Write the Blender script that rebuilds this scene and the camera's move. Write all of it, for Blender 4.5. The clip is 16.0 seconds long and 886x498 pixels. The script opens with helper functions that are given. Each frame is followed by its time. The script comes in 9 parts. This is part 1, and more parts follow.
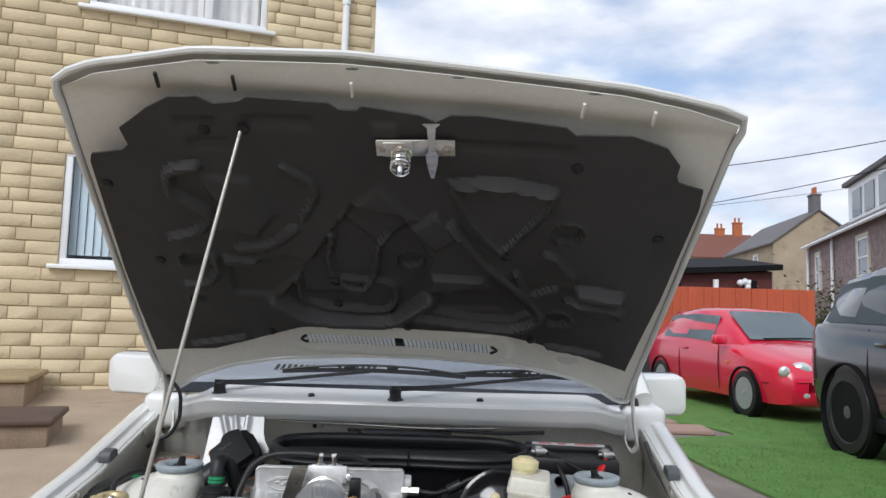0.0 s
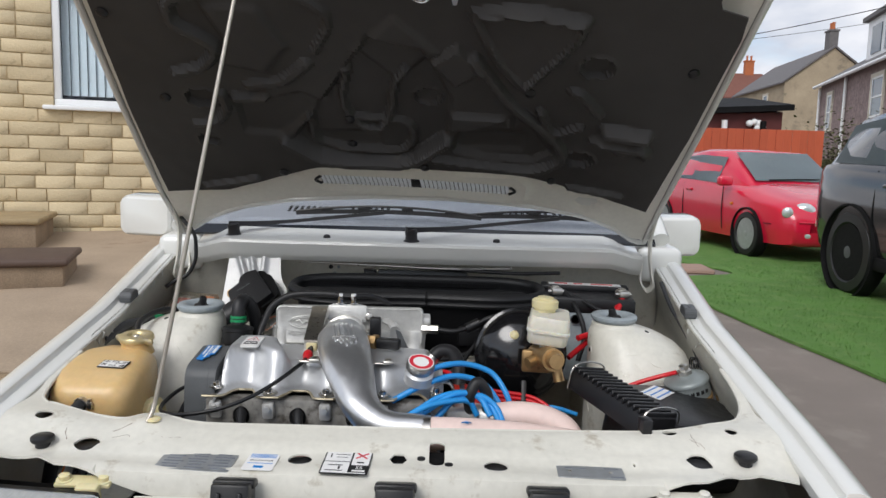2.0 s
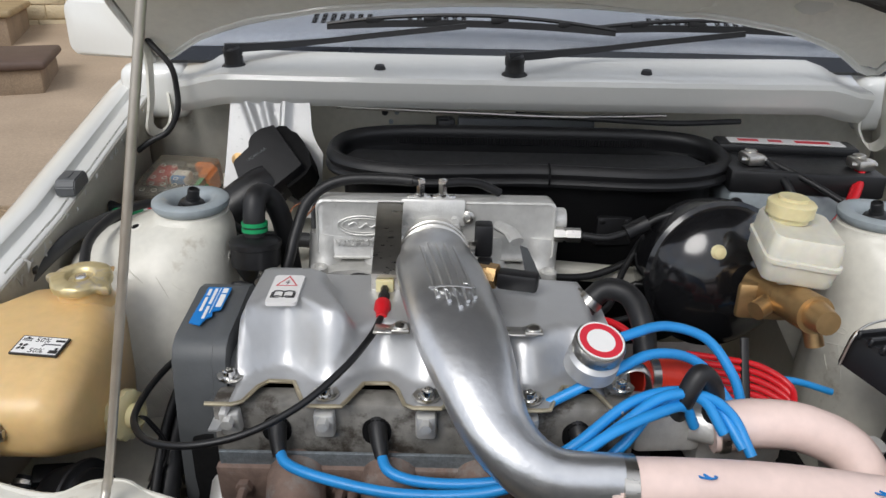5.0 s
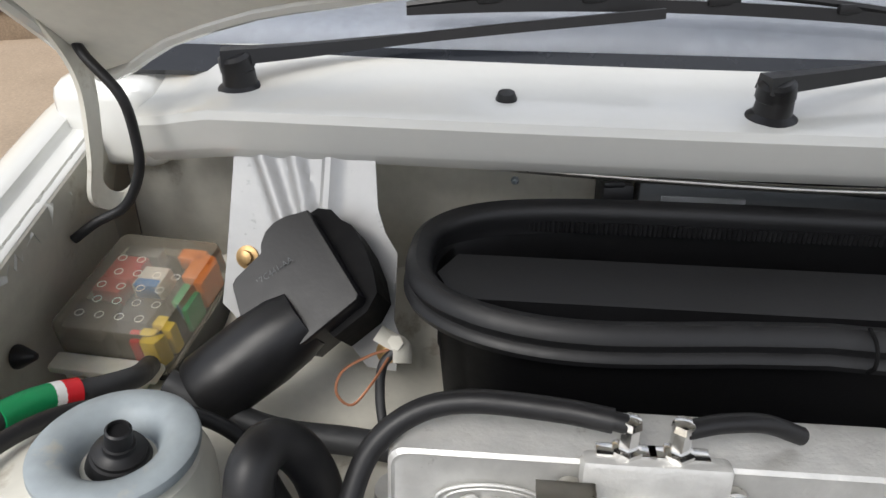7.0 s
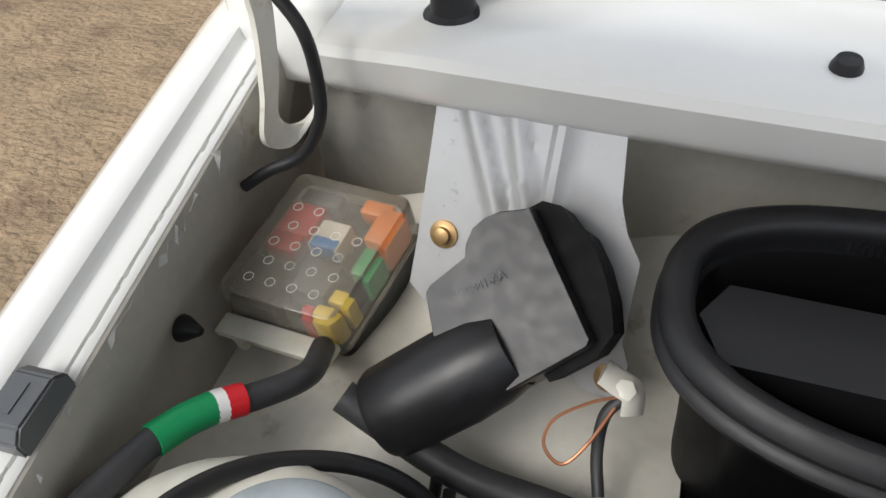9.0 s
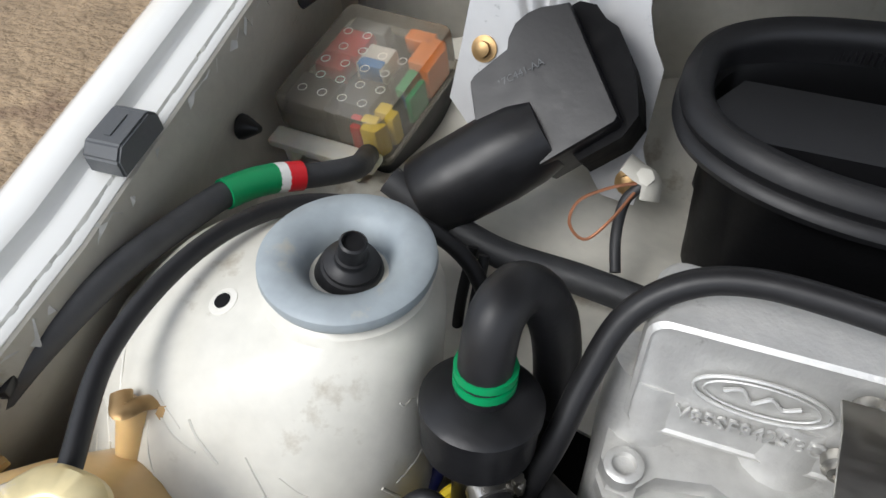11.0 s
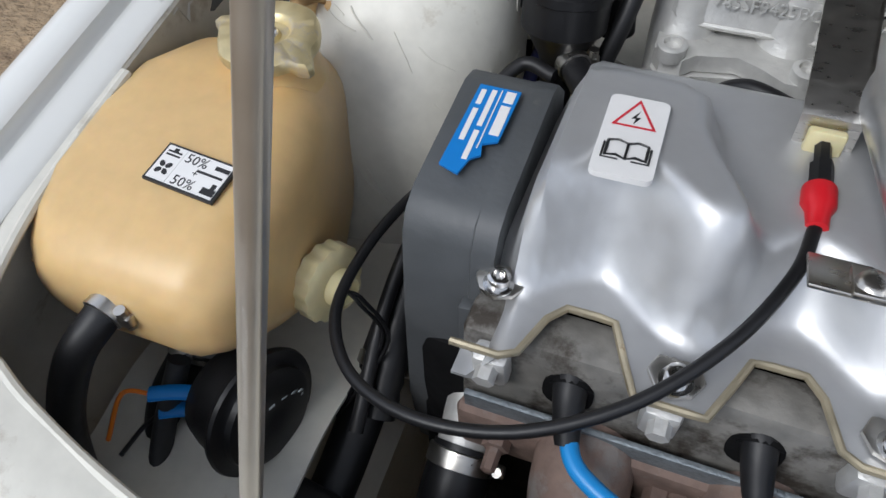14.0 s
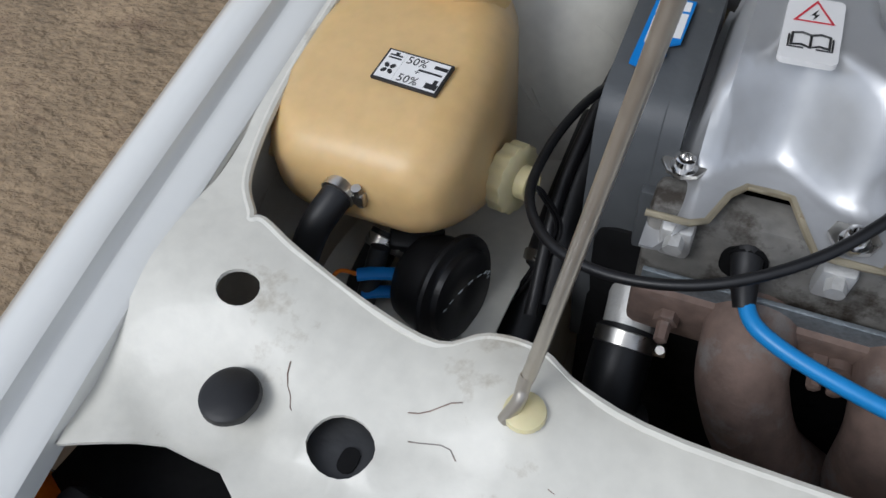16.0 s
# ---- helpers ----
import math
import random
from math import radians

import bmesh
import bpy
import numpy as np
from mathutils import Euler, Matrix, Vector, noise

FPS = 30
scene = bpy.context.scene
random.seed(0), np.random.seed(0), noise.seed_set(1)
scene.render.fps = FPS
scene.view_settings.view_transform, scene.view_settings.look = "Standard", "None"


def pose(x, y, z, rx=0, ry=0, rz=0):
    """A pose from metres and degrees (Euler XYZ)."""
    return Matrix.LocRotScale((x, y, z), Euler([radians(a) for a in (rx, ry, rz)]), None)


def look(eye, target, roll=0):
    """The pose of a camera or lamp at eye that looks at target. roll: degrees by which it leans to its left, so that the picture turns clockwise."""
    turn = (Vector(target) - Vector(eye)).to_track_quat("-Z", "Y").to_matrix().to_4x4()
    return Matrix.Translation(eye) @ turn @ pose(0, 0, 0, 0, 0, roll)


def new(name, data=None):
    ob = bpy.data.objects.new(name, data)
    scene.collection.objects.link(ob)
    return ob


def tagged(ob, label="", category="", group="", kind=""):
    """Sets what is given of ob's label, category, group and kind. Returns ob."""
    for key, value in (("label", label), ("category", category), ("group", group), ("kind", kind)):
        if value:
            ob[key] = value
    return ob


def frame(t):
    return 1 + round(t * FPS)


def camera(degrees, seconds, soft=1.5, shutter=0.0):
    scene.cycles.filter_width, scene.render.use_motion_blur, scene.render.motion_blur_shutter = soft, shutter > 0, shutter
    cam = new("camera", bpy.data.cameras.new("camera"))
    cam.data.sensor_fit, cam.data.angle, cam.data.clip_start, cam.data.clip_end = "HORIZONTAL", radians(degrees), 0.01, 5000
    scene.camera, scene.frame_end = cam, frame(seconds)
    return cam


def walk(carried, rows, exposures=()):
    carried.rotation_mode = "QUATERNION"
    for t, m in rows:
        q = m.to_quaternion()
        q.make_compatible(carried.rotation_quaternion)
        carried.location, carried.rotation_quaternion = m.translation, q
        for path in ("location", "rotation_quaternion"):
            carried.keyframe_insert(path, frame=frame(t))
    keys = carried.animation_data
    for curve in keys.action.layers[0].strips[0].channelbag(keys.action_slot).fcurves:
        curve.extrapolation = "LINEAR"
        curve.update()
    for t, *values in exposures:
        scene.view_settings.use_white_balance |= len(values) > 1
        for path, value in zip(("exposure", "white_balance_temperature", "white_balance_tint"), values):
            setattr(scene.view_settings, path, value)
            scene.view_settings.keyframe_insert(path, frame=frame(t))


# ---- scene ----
cam = camera(61.9, 16.0, shutter=0.0)
PATH = [
    (0, (0.106, -1.516, 1.154), (0.097, 0.475, 1.336), 1.7),
    (0.5, (0.093, -1.499, 1.154), (0.09, 0.499, 1.23), 1.7),
    (1, (0.087, -1.489, 1.15), (0.084, 0.511, 1.122), 1.6),
    (1.5, (0.084, -1.482, 1.144), (0.077, 0.514, 1.021), 1.3),
    (2, (0.072, -1.468, 1.149), (0.069, 0.517, 0.906), 1.6),
    (2.5, (0.043, -1.431, 1.152), (0.042, 0.535, 0.788), 1.6),
    (3, (0.022, -1.347, 1.158), (0.02, 0.593, 0.672), 1.5),
    (3.5, (0.007, -1.215, 1.173), (0.002, 0.694, 0.577), 1.5),
    (3.7, (-0.004, -1.171, 1.174), (-0.009, 0.726, 0.541), 1.2),
    (5.8, (-0.156, -0.585, 1.139), (-0.175, 1.219, 0.275), 0.9),
    (6, (-0.163, -0.52, 1.143), (-0.196, 1.275, 0.261), 0.9),
    (6.5, (-0.184, -0.377, 1.139), (-0.279, 1.399, 0.223), 0.6),
    (7, (-0.216, -0.266, 1.134), (-0.37, 1.483, 0.176), 0.4),
    (7.5, (-0.252, -0.202, 1.132), (-0.508, 1.51, 0.13), 0.1),
    (8, (-0.274, -0.132, 1.145), (-0.69, 1.472, 0.025), -1.1),
    (8.5, (-0.299, -0.083, 1.156), (-0.787, 1.395, -0.1), -2.1),
    (9, (-0.301, -0.079, 1.157), (-0.824, 1.302, -0.191), -2.7),
    (9.2, (-0.3, -0.089, 1.154), (-0.826, 1.269, -0.217), -2.6),
    (11.3, (-0.277, -0.223, 1.101), (-0.775, 1.091, -0.323), -0.0),
    (11.5, (-0.271, -0.238, 1.098), (-0.76, 1.069, -0.334), 0.2),
    (12, (-0.253, -0.277, 1.092), (-0.743, 1.015, -0.354), -0.2),
    (12.5, (-0.232, -0.323, 1.077), (-0.725, 0.957, -0.379), -0.5),
    (13, (-0.225, -0.367, 1.064), (-0.716, 0.885, -0.416), -0.9),
    (13.5, (-0.23, -0.417, 1.057), (-0.719, 0.801, -0.452), -1.3),
    (14, (-0.252, -0.457, 1.056), (-0.748, 0.749, -0.46), -1.8),
    (14.5, (-0.297, -0.479, 1.06), (-0.788, 0.72, -0.463), -1.5),
    (15, (-0.324, -0.503, 1.062), (-0.844, 0.693, -0.455), -2.4),
    (15.5, (-0.313, -0.522, 1.071), (-0.911, 0.591, -0.479), -6.0),
    (16, (-0.302, -0.568, 1.068), (-0.905, 0.554, -0.473), -6.0),
]
EXPOSED = [(0, 0.22, 6250), (1.5, 0.18, 6600), (2.5, 0.02, 6350), (3.7, -0.03, 6250), (5.8, 0.40, 6700), (7, 0.55, 6700), (9.2, 0.62, 6650), (11.3, 0.55, 6350), (12.5, 0.38, 6200), (14, 0.16, 6200), (15, 0.02, 6200), (16, -0.14, 6100)]
walk(cam, [(t, look(eye, target, roll)) for t, eye, target, roll in PATH], [(t, stops, kelvin, 10) for t, stops, kelvin in EXPOSED])

# ---- world and sun: bright broken cloud ----
world = bpy.data.worlds.new("sky")
scene.world = world
world.use_nodes = True
wn, wl = world.node_tree.nodes, world.node_tree.links
wn.clear()
w_out, w_bg = wn.new("ShaderNodeOutputWorld"), wn.new("ShaderNodeBackground")
w_sky = wn.new("ShaderNodeTexSky")
w_sky.sky_type, w_sky.sun_disc = "NISHITA", False
w_sky.sun_elevation, w_sky.sun_rotation = radians(44), radians(208)
w_gain = wn.new("ShaderNodeVectorMath")
w_gain.operation = "SCALE"
w_gain.inputs["Scale"].default_value = 0.13
w_co, w_map = wn.new("ShaderNodeTexCoord"), wn.new("ShaderNodeMapping")
w_map.inputs["Scale"].default_value = (2.2, 2.2, 5.5)
w_no, w_ramp, w_mix = wn.new("ShaderNodeTexNoise"), wn.new("ShaderNodeValToRGB"), wn.new("ShaderNodeMixRGB")
w_no.inputs["Scale"].default_value, w_no.inputs["Detail"].default_value = 1.6, 9.0
w_no.inputs["Roughness"].default_value = 0.55
w_ramp.color_ramp.elements[0].position, w_ramp.color_ramp.elements[1].position = 0.27, 0.52
w_no2, w_ramp2 = wn.new("ShaderNodeTexNoise"), wn.new("ShaderNodeValToRGB")
w_no2.inputs["Scale"].default_value, w_no2.inputs["Detail"].default_value = 3.1, 8.0
w_ramp2.color_ramp.elements[0].position, w_ramp2.color_ramp.elements[0].color = 0.30, (0.46, 0.51, 0.61, 1)
w_ramp2.color_ramp.elements[1].position, w_ramp2.color_ramp.elements[1].color = 0.66, (0.80, 0.81, 0.85, 1)
wl.new(w_co.outputs["Generated"], w_map.inputs["Vector"])
wl.new(w_map.outputs["Vector"], w_no.inputs["Vector"])
wl.new(w_map.outputs["Vector"], w_no2.inputs["Vector"])
wl.new(w_no.outputs["Fac"], w_ramp.inputs["Fac"])
wl.new(w_no2.outputs["Fac"], w_ramp2.inputs["Fac"])
wl.new(w_sky.outputs["Color"], w_gain.inputs[0])
wl.new(w_ramp.outputs["Color"], w_mix.inputs["Fac"])
wl.new(w_gain.outputs["Vector"], w_mix.inputs["Color1"])
wl.new(w_ramp2.outputs["Color"], w_mix.inputs["Color2"])
wl.new(w_mix.outputs["Color"], w_bg.inputs["Color"])
w_bg.inputs["Strength"].default_value = 1.12
wl.new(w_bg.outputs["Background"], w_out.inputs["Surface"])

sun = new("sun", bpy.data.lights.new("sun", "SUN"))
sun.data.energy, sun.data.angle, sun.data.color = 1.75, radians(30), (1.0, 0.985, 0.965)
sun.matrix_world = look((-2.2, -4.2, 4.6), (0, 0, 0))


# ---- helpers for shapes ----
V = Vector


def thing(name, at, label, category, group="", kind=""):
    ob = new(name)
    ob.empty_display_size = 0.05
    ob.matrix_basis = Matrix.Translation(at)
    return tagged(ob, label, category, group, kind)


def to_mesh(name, bm, mat, angle=38):
    bmesh.ops.recalc_face_normals(bm, faces=bm.faces)
    me = bpy.data.meshes.new(name)
    bm.to_mesh(me)
    bm.free()
    me.materials.append(mat)
    me.shade_smooth()
    me.set_sharp_from_angle(angle=radians(angle))
    return me


def part(name, bm, mat, parent=None, label="", angle=38):
    ob = new(name, to_mesh(name, bm, mat, angle))
    if parent is not None:
        ob.parent = parent
        if parent.type == "EMPTY":
            ob.matrix_parent_inverse = parent.matrix_basis.inverted()
    return tagged(ob, label)


def solo(name, bm, mat, label, category, group="", kind="", angle=38):
    return tagged(part(name, bm, mat, None, label, angle), label, category, group, kind)


def B():
    return bmesh.new()


def box(bm, c, s, rot=(0, 0, 0), bevel=0.002, seg=2, m=None):
    r = bmesh.ops.create_cube(bm, size=1.0)
    vs = r["verts"]
    for v in vs:
        v.co = V((v.co.x * s[0], v.co.y * s[1], v.co.z * s[2]))
    if bevel:
        es = list({e for v in vs for e in v.link_edges})
        r2 = bmesh.ops.bevel(bm, geom=es, offset=min(bevel, min(s) * 0.45), segments=seg, affect="EDGES", profile=0.5)
        vs = list({v for f in r2["faces"] for v in f.verts} | {v for v in vs if v.is_valid})
    mm = m if m is not None else pose(*c, *rot)
    if m is not None:
        mm = m @ Matrix.Translation(c)
    bmesh.ops.transform(bm, matrix=mm, verts=vs)
    return bm


def loft(bm, rings, cap=True, closed=True, loop=False):
    rows = [[bm.verts.new(p) for p in ring] for ring in rings]
    n = len(rows[0])
    pairs = list(zip(rows, rows[1:])) + ([(rows[-1], rows[0])] if loop else [])
    for a, b in pairs:
        for i in range(n if closed else n - 1):
            j = (i + 1) % n
            bm.faces.new((a[i], a[j], b[j], b[i]))
    if cap and closed and not loop:
        bm.faces.new(rows[0])
        bm.faces.new(rows[-1])
    return bm


def frame_of(d):
    d = V(d).normalized()
    a = V((0, 0, 1)) if abs(d.z) < 0.9 else V((1, 0, 0))
    x = a.cross(d).normalized()
    return x, d.cross(x), d


def lathe(bm, o, axis, profile, n=32, cap=True):
    x, y, d = frame_of(axis)
    o = V(o)
    rings = [[o + d * h + (x * math.cos(2 * math.pi * i / n) + y * math.sin(2 * math.pi * i / n)) * max(r, 1e-5) for i in range(n)] for r, h in profile]
    return loft(bm, rings, cap)


def cyl(bm, p0, p1, r, r1=None, n=20, edge=0.0):
    p0, p1 = V(p0), V(p1)
    h = (p1 - p0).length
    r1 = r if r1 is None else r1
    e = min(edge, h * 0.4, r * 0.6)
    prof = [(r - e, 0), (r, e), (r1, h - e), (r1 - e, h)] if e else [(r, 0), (r1, h)]
    return lathe(bm, p0, p1 - p0, prof, n)


def spline(pts, per=8, closed=False):
    pts = [V(p) for p in pts]
    out, n = [], len(pts)
    rng = n if closed else n - 1
    for i in range(rng):
        if closed:
            a, b, c, d = (pts[(i + k) % n] for k in (-1, 0, 1, 2))
        else:
            b, c = pts[i], pts[i + 1]
            a = pts[i - 1] if i else b * 2 - c
            d = pts[i + 2] if i + 2 < n else c * 2 - b
        for k in range(per):
            t = k / per
            out.append(0.5 * (2 * b + (c - a) * t + (2 * a - 5 * b + 4 * c - d) * t * t + (3 * b - a - 3 * c + d) * t ** 3))
    if not closed:
        out.append(pts[-1])
    return out


def tube(bm, pts, r, n=10, per=8, closed=False, flat=1.0, ribs=0.0):
    """A bent round bar through pts; r a radius or one for each end; flat squashes it."""
    line = spline(pts, per, closed)
    m = len(line)
    rings, up = [], None
    for i, p in enumerate(line):
        a = line[(i - 1) % m] if closed or i else line[0]
        b = line[(i + 1) % m] if closed or i < m - 1 else line[-1]
        d = (b - a).normalized() if (b - a).length > 1e-9 else V((0, 0, 1))
        if up is None:
            up = frame_of(d)[0]
        up = (up - d * up.dot(d)).normalized()
        side = d.cross(up)
        rad = r if isinstance(r, (int, float)) else r[0] + (r[1] - r[0]) * i / (m - 1)
        if ribs and i % 2:
            rad *= 1 - ribs
        rings.append([p + (up * math.cos(2 * math.pi * k / n) + side * math.sin(2 * math.pi * k / n) * flat) * rad for k in range(n)])
    return loft(bm, rings, cap=not closed, loop=closed)


def rrect(w, h, r, n=5):
    out = []
    for cx, cy, a0 in ((w / 2 - r, h / 2 - r, 0), (-w / 2 + r, h / 2 - r, 90), (-w / 2 + r, -h / 2 + r, 180), (w / 2 - r, -h / 2 + r, 270)):
        for k in range(n + 1):
            a = radians(a0 + 90 * k / n)
            out.append((cx + r * math.cos(a), cy + r * math.sin(a)))
    return out


def circle(cx, cy, rx, ry=None, n=20):
    ry = rx if ry is None else ry
    return [(cx + rx * math.cos(2 * math.pi * k / n), cy + ry * math.sin(2 * math.pi * k / n)) for k in range(n)]


def inside(p, poly):
    c, n = False, len(poly)
    for i in range(n):
        (x0, y0), (x1, y1) = poly[i], poly[i - 1]
        if (y0 > p[1]) != (y1 > p[1]) and p[0] < (x1 - x0) * (p[1] - y0) / (y1 - y0) + x0:
            c = not c
    return c


def fine(poly, step):
    out = []
    for i, a in enumerate(poly):
        b = poly[(i + 1) % len(poly)]
        k = max(1, int(math.dist(a, b) / step))
        out += [(a[0] + (b[0] - a[0]) * j / k, a[1] + (b[1] - a[1]) * j / k) for j in range(k)]
    return out


def sheet(bm, outline, holes, place, thick, step=0.02):
    """A sheet with real holes, cut in the plane and laid into the world by place(u, v, depth)."""
    from mathutils.geometry import delaunay_2d_cdt
    outline = fine(outline, step)
    holes = [fine(h, step) for h in holes]
    pts, edges = [], []
    for loop in [outline] + holes:
        s = len(pts)
        pts += [V(p) for p in loop]
        edges += [(s + i, s + (i + 1) % len(loop)) for i in range(len(loop))]
    x0, x1 = min(p[0] for p in outline), max(p[0] for p in outline)
    y0, y1 = min(p[1] for p in outline), max(p[1] for p in outline)
    nx, ny = max(1, int((x1 - x0) / step)), max(1, int((y1 - y0) / step))
    for i in range(nx + 1):
        for j in range(ny + 1):
            q = (x0 + (x1 - x0) * i / nx + 1.3e-5, y0 + (y1 - y0) * j / ny + 1.7e-5)
            if inside(q, outline) and not any(inside(q, h) for h in holes):
                pts.append(V(q))
    vs, es, fs, *_ = delaunay_2d_cdt(pts, edges, [], 0, 1e-6)
    keep = []
    for f in fs:
        c = (sum(vs[i][0] for i in f) / len(f), sum(vs[i][1] for i in f) / len(f))
        if inside(c, outline) and not any(inside(c, h) for h in holes):
            keep.append(f)
    top = [bm.verts.new(place(p[0], p[1], 0.0)) for p in vs]
    low = [bm.verts.new(place(p[0], p[1], thick)) for p in vs]
    count = {}
    for f in keep:
        bm.faces.new([top[i] for i in f])
        bm.faces.new([low[i] for i in reversed(f)])
        for i in range(len(f)):
            e = (f[i], f[(i + 1) % len(f)])
            count[tuple(sorted(e))] = count.get(tuple(sorted(e)), []) + [e]
    for es_ in count.values():
        if len(es_) == 1:
            a, b = es_[0]
            bm.faces.new((top[a], low[a], low[b], top[b]))
    bmesh.ops.delete(bm, geom=[v for v in bm.verts if not v.link_faces], context="VERTS")
    return bm


def seg_dist(p, a, b):
    ax, ay, bx, by = a[0], a[1], b[0], b[1]
    dx, dy = bx - ax, by - ay
    t = max(0, min(1, ((p[0] - ax) * dx + (p[1] - ay) * dy) / (dx * dx + dy * dy + 1e-12)))
    return math.hypot(p[0] - ax - t * dx, p[1] - ay - t * dy)


def ease(x):
    x = max(0.0, min(1.0, x))
    return x * x * (3 - 2 * x)


def lettering(name, words, size, m, mat, parent, deep=0.0003, align="CENTER"):
    cu = bpy.data.curves.new(name, "FONT")
    cu.body, cu.size, cu.extrude, cu.align_x, cu.align_y = words, size, deep, align, "CENTER"
    cu.resolution_u = 2
    tmp = bpy.data.objects.new(name, cu)
    scene.collection.objects.link(tmp)
    bpy.context.view_layer.update()
    me = bpy.data.meshes.new_from_object(tmp.evaluated_get(bpy.context.evaluated_depsgraph_get()))
    bpy.data.objects.remove(tmp)
    me.transform(m)
    me.materials.clear()
    me.materials.append(mat)
    ob = new(name, me)
    ob.parent = parent
    if parent.type == "EMPTY":
        ob.matrix_parent_inverse = parent.matrix_basis.inverted()
    return ob


def facing(o, right, up):
    """A pose at o whose x runs along right and y along up."""
    x = V(right).normalized()
    z = x.cross(V(up)).normalized()
    y = z.cross(x)
    m = Matrix((x, y, z)).transposed().to_4x4()
    m.translation = o
    return m


# ---- materials ----
def material(name, rgb, rough=0.5, metal=0.0, var=0.12, scale=6.0, fine_scale=90.0, bump=0.1, bump_scale=120.0, coat=0.0, dirt=None, dirt_at=0.62, dirt_scale=9.0,
             trans=0.0, sss=0.0, by_object=0.0, by_island=0.0, rough_var=0.12, stretch=(1, 1, 1), dist=0.002, ior=1.5):
    m = bpy.data.materials.new(name)
    m.use_nodes = True
    n, l = m.node_tree.nodes, m.node_tree.links
    p = n["Principled BSDF"]
    co, mp = n.new("ShaderNodeTexCoord"), n.new("ShaderNodeMapping")
    mp.inputs["Scale"].default_value = stretch
    l.new(co.outputs["Object"], mp.inputs["Vector"])
    a, b = n.new("ShaderNodeTexNoise"), n.new("ShaderNodeTexNoise")
    a.inputs["Scale"].default_value, b.inputs["Scale"].default_value = scale, fine_scale
    a.inputs["Detail"].default_value, b.inputs["Detail"].default_value = 5, 4
    add = n.new("ShaderNodeMath")
    add.operation = "ADD"
    for q in (a, b):
        l.new(mp.outputs["Vector"], q.inputs["Vector"])
    l.new(a.outputs["Fac"], add.inputs[0])
    l.new(b.outputs["Fac"], add.inputs[1])
    last = add.outputs[0]
    for on, src in ((by_object, "o"), (by_island, "i")):
        if on:
            inf = n.new("ShaderNodeObjectInfo") if src == "o" else n.new("ShaderNodeNewGeometry")
            mul = n.new("ShaderNodeMath")
            mul.operation = "MULTIPLY_ADD"
            mul.inputs[1].default_value = on
            l.new(inf.outputs["Random"] if src == "o" else inf.outputs["Random Per Island"], mul.inputs[0])
            l.new(last, mul.inputs[2])
            last = mul.outputs[0]
    off = (by_object + by_island) * 0.5
    r = n.new("ShaderNodeMapRange")
    r.inputs["From Min"].default_value, r.inputs["From Max"].default_value = 0.55 + off - max(off, 0), 1.45 + 2 * off
    r.inputs["To Min"].default_value, r.inputs["To Max"].default_value = 1 - var, 1 + var
    l.new(last, r.inputs["Value"])
    hue = n.new("ShaderNodeVectorMath")
    hue.operation = "SCALE"
    hue.inputs[0].default_value = rgb
    l.new(r.outputs["Result"], hue.inputs["Scale"])
    colour = hue.outputs["Vector"]
    if dirt:
        d, ramp, mix = n.new("ShaderNodeTexNoise"), n.new("ShaderNodeValToRGB"), n.new("ShaderNodeMixRGB")
        d.inputs["Scale"].default_value, d.inputs["Detail"].default_value = dirt_scale, 8
        d.inputs["Roughness"].default_value = 0.68
        ramp.color_ramp.elements[0].position, ramp.color_ramp.elements[1].position = dirt_at, dirt_at + 0.12
        l.new(mp.outputs["Vector"], d.inputs["Vector"])
        l.new(d.outputs["Fac"], ramp.inputs["Fac"])
        l.new(ramp.outputs["Color"], mix.inputs["Fac"])
        l.new(colour, mix.inputs["Color1"])
        mix.inputs["Color2"].default_value = (*dirt, 1)
        colour = mix.outputs["Color"]
    l.new(colour, p.inputs["Base Color"])
    rr = n.new("ShaderNodeMapRange")
    rr.inputs["From Min"].default_value, rr.inputs["From Max"].default_value = 0.3, 0.7
    rr.inputs["To Min"].default_value, rr.inputs["To Max"].default_value = max(0.02, rough * (1 - rough_var)), min(1, rough * (1 + rough_var))
    l.new(b.outputs["Fac"], rr.inputs["Value"])
    l.new(rr.outputs["Result"], p.inputs["Roughness"])
    p.inputs["Metallic"].default_value = metal
    p.inputs["Coat Weight"].default_value = coat
    p.inputs["Coat Roughness"].default_value = 0.08
    p.inputs["IOR"].default_value = ior
    p.inputs["Transmission Weight"].default_value = trans
    if sss:
        p.inputs["Subsurface Weight"].default_value = sss
        p.inputs["Subsurface Radius"].default_value = (0.012, 0.008, 0.004)
        p.inputs["Subsurface Scale"].default_value = 1.0
    if bump:
        t, bp = n.new("ShaderNodeTexNoise"), n.new("ShaderNodeBump")
        t.inputs["Scale"].default_value, t.inputs["Detail"].default_value = bump_scale, 5
        l.new(mp.outputs["Vector"], t.inputs["Vector"])
        l.new(t.outputs["Fac"], bp.inputs["Height"])
        bp.inputs["Strength"].default_value, bp.inputs["Distance"].default_value = bump, dist
        l.new(bp.outputs["Normal"], p.inputs["Normal"])
    return m


